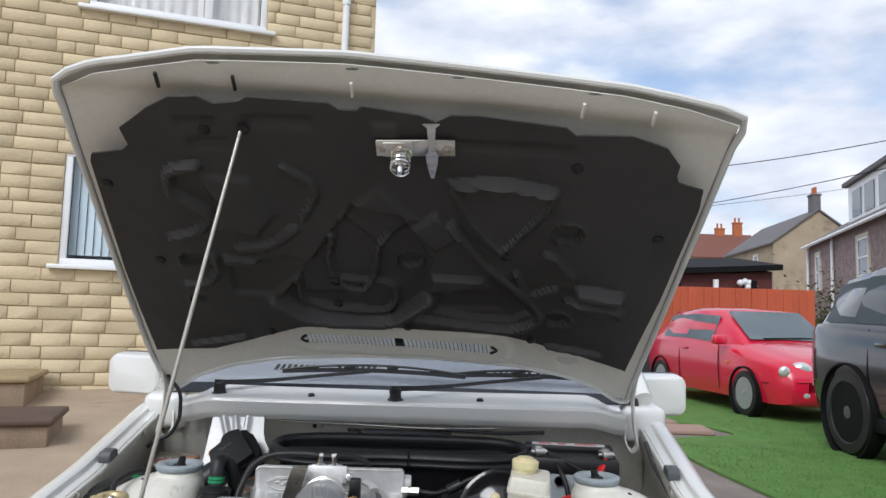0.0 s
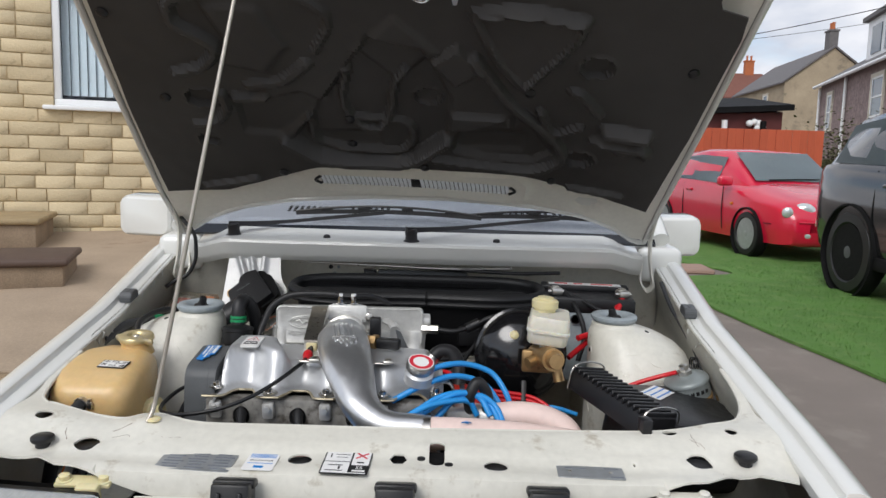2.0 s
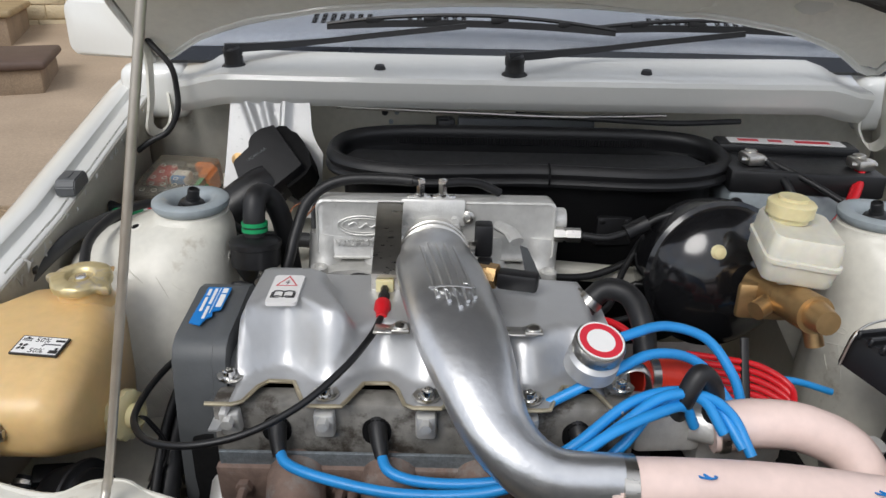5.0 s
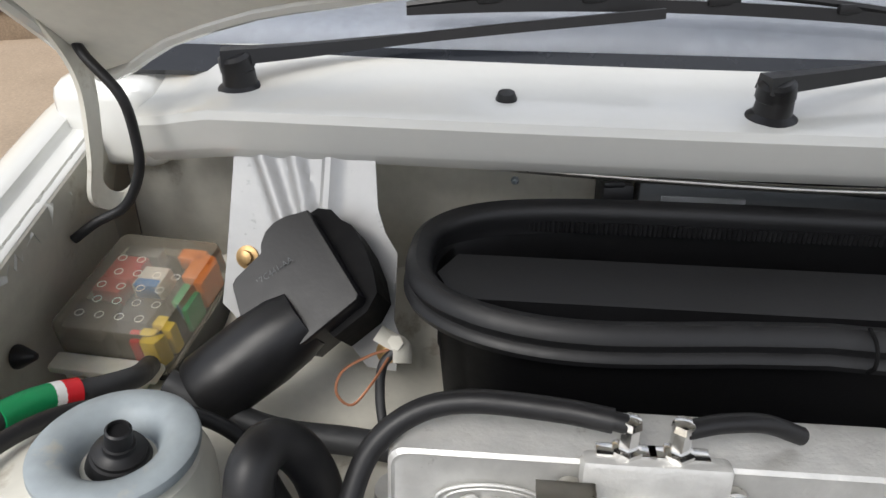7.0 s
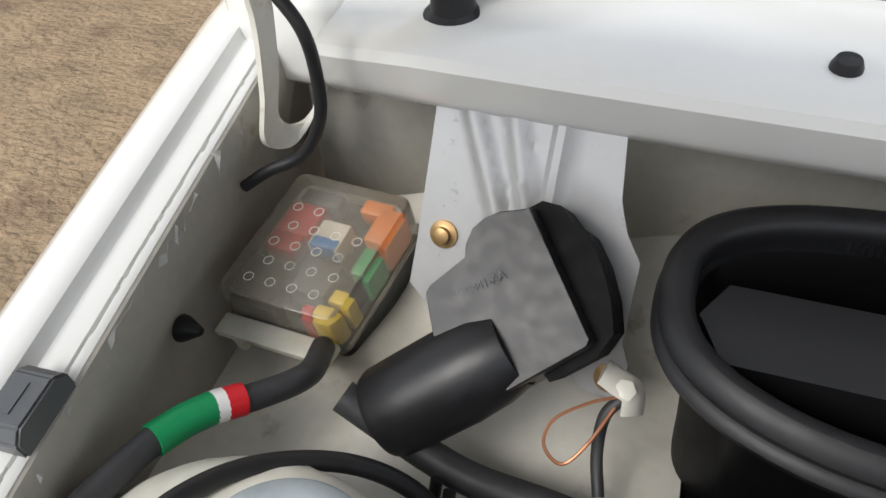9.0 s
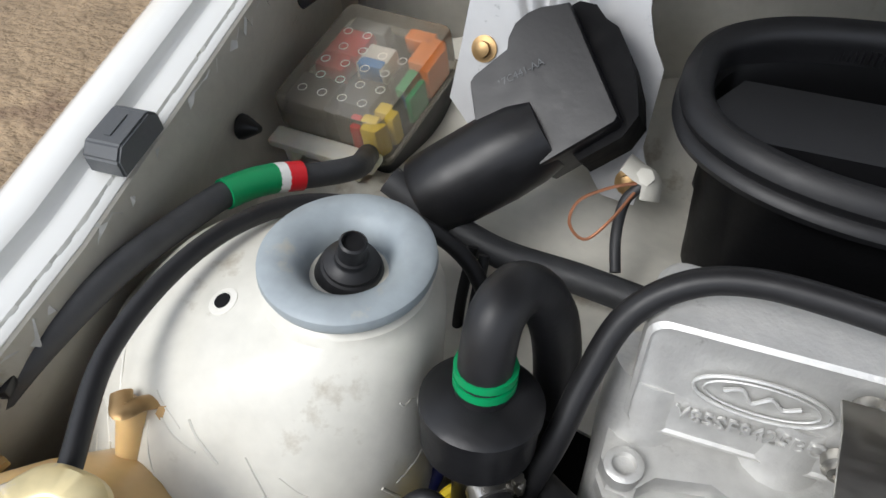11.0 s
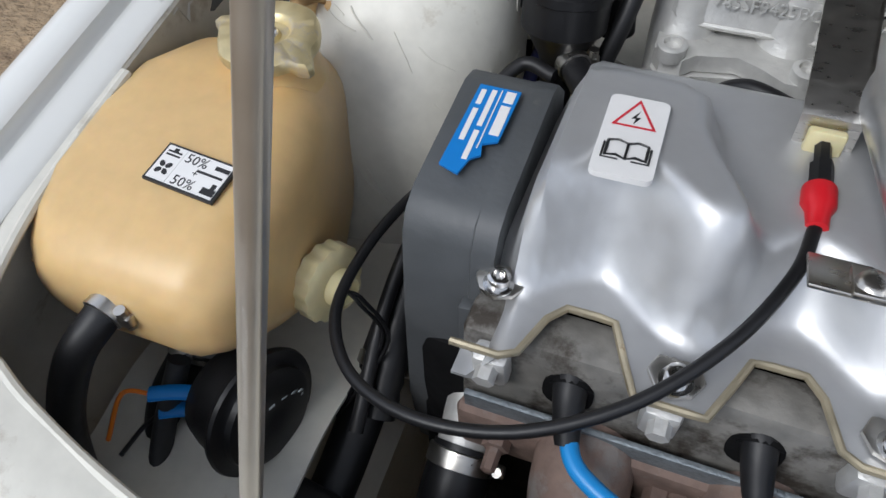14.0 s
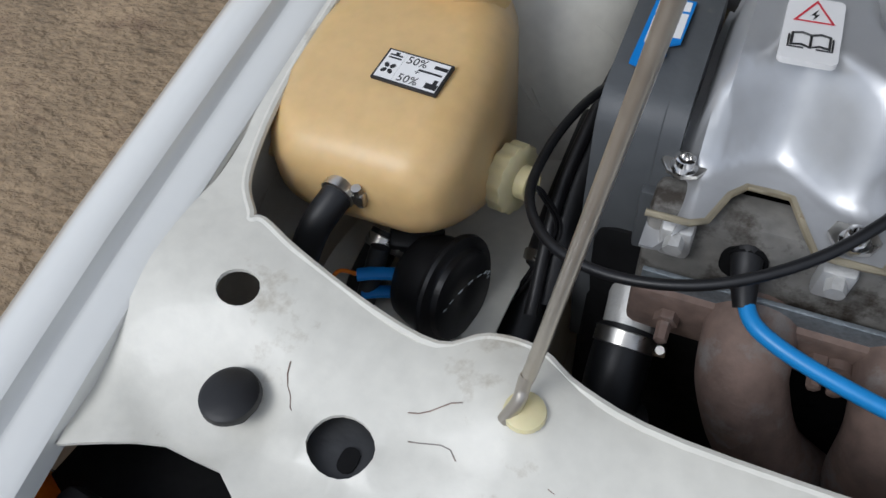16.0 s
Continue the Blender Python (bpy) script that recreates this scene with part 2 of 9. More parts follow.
WHITE = material("white_gloss_paint", (0.70, 0.70, 0.665), 0.26, var=0.015, scale=3, coat=0.6, bump=0.0, rough_var=0.05)
CREAM = material("aged_white_bay_paint", (0.66, 0.64, 0.565), 0.42, var=0.10, scale=6, coat=0.15, bump=0.22, bump_scale=34, dirt=(0.40, 0.35, 0.27), dirt_at=0.60, dirt_scale=15, dist=0.003)
PRIMER = material("dull_white_panel", (0.74, 0.72, 0.65), 0.5, var=0.08, scale=7, bump=0.05, dirt=(0.36, 0.30, 0.22), dirt_at=0.66, dirt_scale=12)
LINER = material("black_felt_liner", (0.034, 0.0315, 0.030), 0.62, var=0.35, scale=6, fine_scale=260, bump=0.35, bump_scale=420, dirt=(0.05, 0.04, 0.03), dirt_at=0.63, dirt_scale=5, dist=0.001)
BLACK = material("black_plastic", (0.0095, 0.0095, 0.0105), 0.40, ior=1.45, var=0.2, bump=0.05, bump_scale=300, dirt=(0.020, 0.019, 0.018), dirt_at=0.68, dirt_scale=30)
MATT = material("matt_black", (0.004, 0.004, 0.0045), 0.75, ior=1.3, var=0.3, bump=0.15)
GLOSSY = material("gloss_black_paint", (0.008, 0.008, 0.009), 0.16, var=0.2, coat=0.5, bump=0.02, dirt=(0.04, 0.04, 0.04), dirt_at=0.7)
RUBBER = material("black_rubber", (0.012, 0.012, 0.013), 0.46, ior=1.45, var=0.25, bump=0.08, bump_scale=200, dirt=(0.04, 0.039, 0.037), dirt_at=0.66, dirt_scale=25)
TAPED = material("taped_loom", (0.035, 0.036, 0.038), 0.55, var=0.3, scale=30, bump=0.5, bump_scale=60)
GREYPL = material("dark_grey_plastic", (0.075, 0.080, 0.084), 0.5, var=0.12, bump=0.12, bump_scale=260, dirt=(0.13, 0.125, 0.115), dirt_at=0.68, dirt_scale=22)
ZINCG = material("grey_rubber_cap", (0.30, 0.34, 0.36), 0.5, var=0.18, scale=20, bump=0.08, dirt=(0.42, 0.40, 0.34), dirt_at=0.62, dirt_scale=28)
SILVER = material("silver_painted_steel", (0.56, 0.565, 0.57), 0.40, metal=0.6, var=0.06, scale=9, bump=0.06, bump_scale=150, dirt=(0.34, 0.33, 0.31), dirt_at=0.7, dirt_scale=30)
CAST = material("cast_aluminium", (0.66, 0.655, 0.63), 0.45, metal=0.45, var=0.16, scale=16, bump=0.4, bump_scale=330, dirt=(0.22, 0.20, 0.17), dirt_at=0.66, dirt_scale=22, dist=0.0012)
STEEL = material("brushed_steel", (0.58, 0.56, 0.52), 0.30, metal=1.0, var=0.12, scale=30, bump=0.06, stretch=(1, 1, 6), dirt=(0.2, 0.17, 0.13), dirt_at=0.68, dirt_scale=30)
ROD = material("dull_plated_rod", (0.48, 0.44, 0.38), 0.36, metal=0.9, var=0.12, scale=20, bump=0.05)
YELLOWZ = material("yellow_passivated_zinc", (0.62, 0.52, 0.29), 0.42, metal=0.65, var=0.2, scale=34, bump=0.05, dirt=(0.48, 0.42, 0.36), dirt_at=0.55, dirt_scale=40)
GOLDZ = material("dull_gold_plating", (0.55, 0.48, 0.34), 0.4, metal=0.8, var=0.2, scale=40, bump=0.05, dirt=(0.30, 0.16, 0.07), dirt_at=0.66, dirt_scale=40)
BRASS = material("tarnished_brass", (0.46, 0.30, 0.14), 0.42, metal=0.8, var=0.2, scale=40, bump=0.15, dirt=(0.16, 0.09, 0.05), dirt_at=0.6, dirt_scale=40)
TANK = material("yellowed_tank_plastic", (0.66, 0.45, 0.205), 0.34, var=0.10, scale=9, bump=0.05, bump_scale=35, sss=0.35, dirt=(0.50, 0.29, 0.10), dirt_at=0.64, dirt_scale=12)
IVORY = material("ivory_plastic", (0.70, 0.62, 0.36), 0.4, var=0.12, scale=20, bump=0.06, sss=0.2, dirt=(0.42, 0.33, 0.16), dirt_at=0.66, dirt_scale=30)
CLOUDY = material("cloudy_reservoir_plastic", (0.64, 0.62, 0.53), 0.38, var=0.12, scale=20, bump=0.05, sss=0.3, dirt=(0.42, 0.36, 0.22), dirt_at=0.62, dirt_scale=30)
LID = material("clear_smoky_lid", (0.54, 0.49, 0.39), 0.20, var=0.12, trans=0.74, bump=0.03, dirt=(0.5, 0.45, 0.36), dirt_at=0.66, dirt_scale=26)
BLUELEAD = material("blue_silicone_lead", (0.02, 0.27, 0.66), 0.38, var=0.08, bump=0.03)
BLUE = material("blue_print", (0.01, 0.20, 0.58), 0.4, var=0.06, bump=0.02)
NAVY = material("navy_sleeve", (0.012, 0.016, 0.10), 0.45, var=0.1, bump=0.03)
RED = material("red_plastic", (0.60, 0.012, 0.02), 0.35, var=0.08, bump=0.03)
ORANGE = material("orange_plastic", (0.75, 0.20, 0.02), 0.35, var=0.1, bump=0.02)
YELLOW = material("yellow_plastic", (0.75, 0.55, 0.03), 0.4, var=0.1, bump=0.02)
GREEN = material("green_tape", (0.0, 0.27, 0.09), 0.4, var=0.14, scale=30, bump=0.1)
COPPER = material("copper_wire", (0.50, 0.22, 0.12), 0.4, metal=0.5, var=0.1, bump=0.03)
PAPER = material("white_sticker", (0.80, 0.79, 0.77), 0.42, var=0.04, bump=0.02)
INK = material("black_print", (0.012, 0.012, 0.013), 0.45, var=0.1, bump=0.0)
REDINK = material("red_print", (0.62, 0.03, 0.05), 0.45, var=0.05, bump=0.0)
PLATE = material("stamped_alloy_plate", (0.46, 0.48, 0.50), 0.4, metal=0.7, var=0.16, scale=24, bump=0.05, dirt=(0.25, 0.23, 0.2), dirt_at=0.66, dirt_scale=26)
PLATEMARK = material("plate_print", (0.25, 0.27, 0.30), 0.5, metal=0.4, var=0.1, bump=0.0)
PINK = material("pale_pink_silicone_hose", (0.80, 0.62, 0.56), 0.5, var=0.08, scale=18, bump=0.1, bump_scale=150, dirt=(0.55, 0.42, 0.36), dirt_at=0.68, dirt_scale=24)
RUST = material("rusty_cast_iron", (0.235, 0.165, 0.135), 0.75, metal=0.25, var=0.4, scale=24, bump=0.7, bump_scale=170, dirt=(0.27, 0.24, 0.22), dirt_at=0.52, dirt_scale=26, dist=0.0015)
GASKET = material("perforated_gasket", (0.25, 0.28, 0.30), 0.5, metal=0.6, var=0.3, scale=300, bump=0.5, bump_scale=500)
CHROME = material("bright_metal", (0.75, 0.74, 0.72), 0.16, metal=1.0, var=0.06, bump=0.02)
GLASS = material("window_glass", (0.9, 0.93, 0.95), 0.02, var=0.0, trans=1.0, bump=0.0)


# ================= the setting =================
ASPHALT = material("worn_asphalt", (0.20, 0.168, 0.145), 0.85, var=0.25, scale=1.5, fine_scale=140, bump=0.6, bump_scale=160, dist=0.006, dirt=(0.24, 0.21, 0.18), dirt_at=0.55, dirt_scale=3)
CONCRETE = material("stained_concrete_drive", (0.27, 0.195, 0.118), 0.9, var=0.55, scale=5, fine_scale=55, bump=1.0, bump_scale=26, dist=0.03, dirt=(0.15, 0.095, 0.06), dirt_at=0.56, dirt_scale=2.6, stretch=(0.9, 1.35, 1))
GRASS = material("artificial_grass", (0.12, 0.27, 0.05), 0.9, var=0.3, scale=2.0, fine_scale=160, bump=0.9, bump_scale=230, dist=0.02, dirt=(0.16, 0.30, 0.07), dirt_at=0.5, dirt_scale=5)
PAVING = material("red_paving_slab", (0.33, 0.22, 0.17), 0.8, var=0.2, scale=3, bump=0.3, by_object=0.6, dirt=(0.24, 0.20, 0.16), dirt_at=0.58, dirt_scale=5)
STONE = material("buff_stone_block", (0.61, 0.50, 0.32), 0.85, var=0.2, scale=7, fine_scale=60, bump=0.7, bump_scale=55, dist=0.01, by_object=0.9, dirt=(0.36, 0.28, 0.16), dirt_at=0.62, dirt_scale=9)
STONE_FAR = material("buff_stone_block_far", (0.61, 0.50, 0.32), 0.85, var=0.2, scale=7, fine_scale=60, bump=0.7, bump_scale=55, dist=0.01, by_island=0.9, dirt=(0.36, 0.28, 0.16), dirt_at=0.62, dirt_scale=9)
MORTAR = material("buff_mortar", (0.55, 0.44, 0.28), 0.9, var=0.15, bump=0.4)
UPVC = material("white_upvc", (0.82, 0.83, 0.83), 0.3, var=0.03, bump=0.01)
# blind colour lifted to stand for sky reflected in the pane
BLIND = material("sky_lifted_blind", (0.62, 0.72, 0.78), 0.7, var=0.1, scale=4, bump=0.03)
CURTAIN = material("pale_net_curtain", (0.62, 0.60, 0.58), 0.8, var=0.15, scale=6, bump=0.2, bump_scale=40)
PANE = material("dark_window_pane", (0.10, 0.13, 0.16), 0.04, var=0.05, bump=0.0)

# ground: one sheet to the horizon, with the lawn, drive and slabs laid on it
bm = B()
sheet(bm, [(-400, -300), (400, -300), (400, 600), (-400, 600)], [], lambda u, v, d: V((u, v, -0.02 - d)), 0.05, step=100)
solo("ground", bm, ASPHALT, "worn grey asphalt drive beside the white car", "ground", kind="structure")
bm = B()
sheet(bm, [(-12, -6), (0.35, -6), (0.35, 9.5), (-12, 9.5)], [], lambda u, v, d: V((u, v, 0.0 - d + 0.055 * max(0, v - 3.4) * (1 if u < 0 else 0))), 0.02, step=0.6)
solo("pavement", bm, CONCRETE, "brown-stained brushed concrete drive with damp patches", "pavement", kind="structure")
# added sheet over the far drive: grazing-angle brightening put into a paler colour
PALE_DRIVE = material("sheen_pale_concrete", (0.37, 0.285, 0.205), 0.8, var=0.3, scale=1.6, fine_scale=70, bump=0.4, bump_scale=60, dist=0.006, dirt=(0.24, 0.165, 0.115), dirt_at=0.58, dirt_scale=1.3)
bm = B()
sheet(bm, [(-12, 2.2), (-0.95, 2.2), (-0.95, 9.4), (-12, 9.4)], [], lambda u, v, d: V((u, v, 0.006 - d + 0.055 * max(0, v - 3.4))), 0.02, step=0.4)
solo("patio", bm, PALE_DRIVE, "far drive before the house, stained concrete painted paler for grazing sheen", "patio", kind="structure")
bm = B()
lawn = spline([(2.75, -3.0, 0), (2.65, 0.5, 0), (2.54, 2.5, 0), (2.38, 3.65, 0), (2.26, 5.2, 0), (2.45, 6.05, 0), (3.2, 6.45, 0), (3.05, 7.1, 0), (2.6, 8.0, 0), (2.7, 12.0, 0)], 5)
sheet(bm, [(p.x, p.y) for p in lawn] + [(16, 12.0), (16, -3.0)], [], lambda u, v, d: V((u, v, 0.004 - d)), 0.02, step=0.5)
solo("lawn", bm, GRASS, "bright green artificial grass lawn beside the drive", "lawn", kind="structure")
# blades along the lawn near the drive
bm = B()
rg = random.Random(3)
for k in range(9000):
    y = rg.uniform(1.5, 7.5)
    x = rg.uniform(2.2, 4.6)
    edge = 2.68 - (y - 0.4) * 0.08 + (0.15 if y > 5 else 0)
    if x < edge or (y > 5.7 and x < 3.3):
        continue
    a, h = rg.uniform(0, 6.28), rg.uniform(0.012, 0.03)
    dx, dy = math.cos(a) * 0.004, math.sin(a) * 0.004
    lx, ly = rg.uniform(-0.012, 0.012), rg.uniform(-0.012, 0.012)
    bm.faces.new([bm.verts.new(p) for p in ((x - dx, y - dy, 0.003), (x + dx, y + dy, 0.003), (x + lx, y + ly, h))])
solo("grass_blades", bm, GRASS, "short green plastic grass blades of the lawn", "grass", kind="stuff")
paved = thing("paved_path", (2.3, 6.3, 0), "reddish worn paving slabs beside the lawn", "path", kind="structure")
slab_at = [(1.75, 5.75, 0.75, 0.8), (1.8, 6.65, 0.8, 0.85), (2.65, 6.72, 0.75, 0.5), (1.75, 7.6, 0.85, 0.9), (2.5, 7.4, 0.6, 0.6), (1.7, 8.6, 0.9, 0.9)]
for x, y, w, h in slab_at:
    bm = B()
    box(bm, (x, y, 0.005), (w, h, 0.05), (0, 0, rg.uniform(-6, 6)), 0.012, 1)
    part("slab", bm, PAVING, paved)

# ---- stone house ----
WX, WY = 0.944, 0.33                      # the way the front wall runs
wall_o = V((-0.93, 8.09, 0))              # its corner
wall_d = V((WX, WY, 0)).normalized()
wall_n = V((wall_d.y, -wall_d.x, 0))      # out of the wall, to the drive


def on_wall(u, z, out=0.0):
    """u metres from the corner along the front wall, leftwards."""
    return wall_o - wall_d * u + wall_n * out + V((0, 0, z))


house = thing("stone_house", on_wall(3, 0), "two-storey house of buff stone blocks with white windows", "house")
win_low = (2.30, 3.60, 1.62, 2.96)        # u0, u1, z0, z1
win_up = (1.42, 3.48, 4.70, 5.9)


bm = B()
holes = [[(a, c), (b, c), (b, d), (a, d)] for a, b, c, d in (win_low, win_up)]
sheet(bm, [(0, -0.3), (9, -0.3), (9, 7.5), (0, 7.5)], holes, lambda u, v, d: on_wall(u, v, -d - 0.012), 0.28, step=1.0)
core = part("wall", bm, MORTAR, house, "recessed buff mortar wall")
bm = B()
for a, b in ((0, 9),):
    bm.faces.new([bm.verts.new(p) for p in (on_wall(0, -0.3, -0.29), on_wall(0, 7.5, -0.29), on_wall(0, 7.5, -8), on_wall(0, -0.3, -8))])
    bm.faces.new([bm.verts.new(p) for p in (on_wall(9, -0.3, -8), on_wall(9, 7.5, -8), on_wall(0, 7.5, -8), on_wall(0, -0.3, -8))])
    bm.faces.new([bm.verts.new(p) for p in (on_wall(9, -0.3, -0.29), on_wall(9, 7.5, -0.29), on_wall(9, 7.5, -8), on_wall(9, -0.3, -8))])
part("side_wall", bm, STONE_FAR, house)
bm = B()
box(bm, (0, 0, 0), (9.6, 9.0, 0.25), bevel=0.02, m=facing(on_wall(4.5, 7.6, -4), wall_d, V((0, 0, 1)).cross(wall_d)))
part("roof", bm, MATT, house)


def window(u0, u1, z0, z1, parent, mullions, blind):
    wb = B()
    f = 0.075
    for a, b, c, d in ((u0, u1, z0, z0 + f), (u0, u1, z1 - f, z1), (u0, u0 + f, z0 + f, z1 - f), (u1 - f, u1, z0 + f, z1 - f)):
        box(wb, (0, 0, 0), (b - a, d - c, 0.07), bevel=0.008, m=facing(on_wall((a + b) / 2, (c + d) / 2, -0.05), wall_d, V((0, 0, 1))))
    for mu in mullions:
        box(wb, (0, 0, 0), (0.09, z1 - z0 - 2 * f, 0.075), bevel=0.008, m=facing(on_wall(mu, (z0 + z1) / 2, -0.048), wall_d, V((0, 0, 1))))
    win = part("window", wb, UPVC, parent, "white plastic window")
    sb = B()
    box(sb, (0, 0, 0), (u1 - u0 + 0.22, 0.05, 0.16), bevel=0.012, m=facing(on_wall((u0 + u1) / 2, z0 - 0.025, 0.0), wall_d, V((0, 0, 1))))
    part("sill", sb, UPVC, win)
    gb = B()
    gb.faces.new([gb.verts.new(on_wall(u, z, -0.07)) for u, z in ((u0 + f, z0 + f), (u1 - f, z0 + f), (u1 - f, z1 - f), (u0 + f, z1 - f))])
    pane = part("pane", gb, GLASS, win)
    pane.visible_shadow = False
    if blind:
        k = int((u1 - u0 - 2 * f) / 0.088)
        for i in range(k):
            bb = B()
            uu = u0 + f + 0.05 + i * 0.088
            box(bb, (0, 0, 0), (0.086, z1 - z0 - 0.2, 0.003), bevel=0, m=facing(on_wall(uu, (z0 + z1) / 2 + 0.02, -0.13), wall_d + wall_n * 0.35, V((0, 0, 1))))
            part("blind_slat", bb, BLIND, win)
    else:
        cb = B()
        n = 60
        rows = [[on_wall(u0 + f + (u1 - u0 - 2 * f) * i / n, z, -0.16 + 0.012 * math.sin(i * 1.5)) for i in range(n + 1)] for z in (z0 + 0.05, z1 - 0.05)]
        loft(cb, rows, cap=False, closed=False)
        part("net_curtain", cb, CURTAIN, win)
    # added dark sheet, its colour standing for the unlit room
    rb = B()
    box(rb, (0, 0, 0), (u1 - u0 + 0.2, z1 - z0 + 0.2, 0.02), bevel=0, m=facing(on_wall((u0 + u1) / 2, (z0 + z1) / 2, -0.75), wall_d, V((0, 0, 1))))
    part("room_dark_sheet", rb, PANE, win)
    return win


w1 = window(*win_low, house, [], True)
w2 = window(*win_up, house, [2.13], False)
bm = B()
cyl(bm, on_wall(0.42, 0.1, 0.07), on_wall(0.42, 7.4, 0.07), 0.045, n=16)
for z in (1.6, 3.4, 5.2):
    cyl(bm, on_wall(0.42, z, 0.07), on_wall(0.42, z + 0.07, 0.07), 0.056, n=16)
part("downpipe", bm, UPVC, house, "white plastic rainwater pipe")

# ---- stone steps by the house ----
STEPM = material("brown_step_tread", (0.10, 0.065, 0.05), 0.7, var=0.2, bump=0.3)
RISER = material("grimy_step_stone", (0.27, 0.20, 0.135), 0.9, var=0.35, scale=5, bump=0.6, bump_scale=30, dist=0.01)
YTOP = material("yellow_brown_slab", (0.36, 0.27, 0.15), 0.8, var=0.3, bump=0.4)
steps = thing("garden_steps", (-4.9, 6.6, 0), "buff stone garden steps with dark brown treads", "steps")
for (x, y, w, d, z, top) in ((-5.35, 5.92, 2.5, 1.0, 0.38, YTOP), (-4.10, 4.30, 2.2, 0.75, 0.22, STEPM)):
    bm = B()
    box(bm, (x, y, z / 2), (w, d, z), (0, 0, 19), 0.02)
    riser = part("riser", bm, RISER, steps)
    bm = B()
    box(bm, (x, y, z + 0.03), (w + 0.08, d + 0.08, 0.06), (0, 0, 19), 0.025, 3)
    part("tread", bm, top, steps)

# ---- red timber fence, lean-to, houses of the street ----
FENCE = material("red_stained_timber", (0.46, 0.085, 0.035), 0.7, var=0.2, scale=4, bump=0.4, bump_scale=60, stretch=(8, 8, 1), by_object=0.5)
fence = thing("timber_fence", (4.5, 13.0, 0), "red-stained vertical board fence", "fence")
for i in range(26):
    bm = B()
    x = 3.4 + i * 0.155
    box(bm, (x, 13.0 + 0.012 * (i % 2), 0.94), (0.15, 0.03, 1.88), (0, 0, 0), 0.006, 1)
    part("board", bm, FENCE, fence)
TARP = material("dark_grey_cover", (0.05, 0.055, 0.065), 0.6, var=0.2, bump=0.3, bump_scale=8)
bm = B()
box(bm, (3.35, 12.4, 0.6), (1.0, 0.9, 1.2), (0, 0, 8), 0.08, 3)
solo("covered_stack", bm, TARP, "dark grey covered garden stack beside the fence", "stack")

RENDER = material("grey_buff_render", (0.36, 0.29, 0.20), 0.9, var=0.3, scale=0.7, fine_scale=20, bump=0.3, dirt=(0.22, 0.18, 0.13), dirt_at=0.55, dirt_scale=0.8)
RUBBLE = material("buff_rubble_stone", (0.40, 0.31, 0.19), 0.9, var=0.4, scale=3, fine_scale=12, bump=0.6, dist=0.03, bump_scale=9)
PINKST = material("pink_grey_rubble_stone", (0.27, 0.20, 0.19), 0.9, var=0.5, scale=4, fine_scale=9, bump=0.8, dist=0.04, bump_scale=8)
SLATE = material("grey_slate_roof", (0.13, 0.12, 0.12), 0.7, var=0.3, scale=4, fine_scale=14, bump=0.4, stretch=(1, 1, 4))
CLAY = material("brown_clay_tiles", (0.17, 0.065, 0.045), 0.75, var=0.3, scale=4, fine_scale=14, bump=0.5, stretch=(1, 1, 4))
BRICK = material("orange_chimney_brick", (0.42, 0.13, 0.05), 0.85, var=0.2, bump=0.3)
QUOIN = material("pale_window_dressing", (0.62, 0.57, 0.48), 0.8, var=0.1, bump=0.1)


def block(bm, o, ax, ay, w, d, z0, z1):
    """A box of w along ax and d along ay from the corner o."""
    p = [o + ax * a + ay * b + V((0, 0, z)) for z in (z0, z1) for a, b in ((0, 0), (w, 0), (w, d), (0, d))]
    vs = [bm.verts.new(q) for q in p]
    for f in ((0, 1, 2, 3), (4, 5, 6, 7), (0, 1, 5, 4), (1, 2, 6, 5), (2, 3, 7, 6), (3, 0, 4, 7)):
        bm.faces.new([vs[i] for i in f])


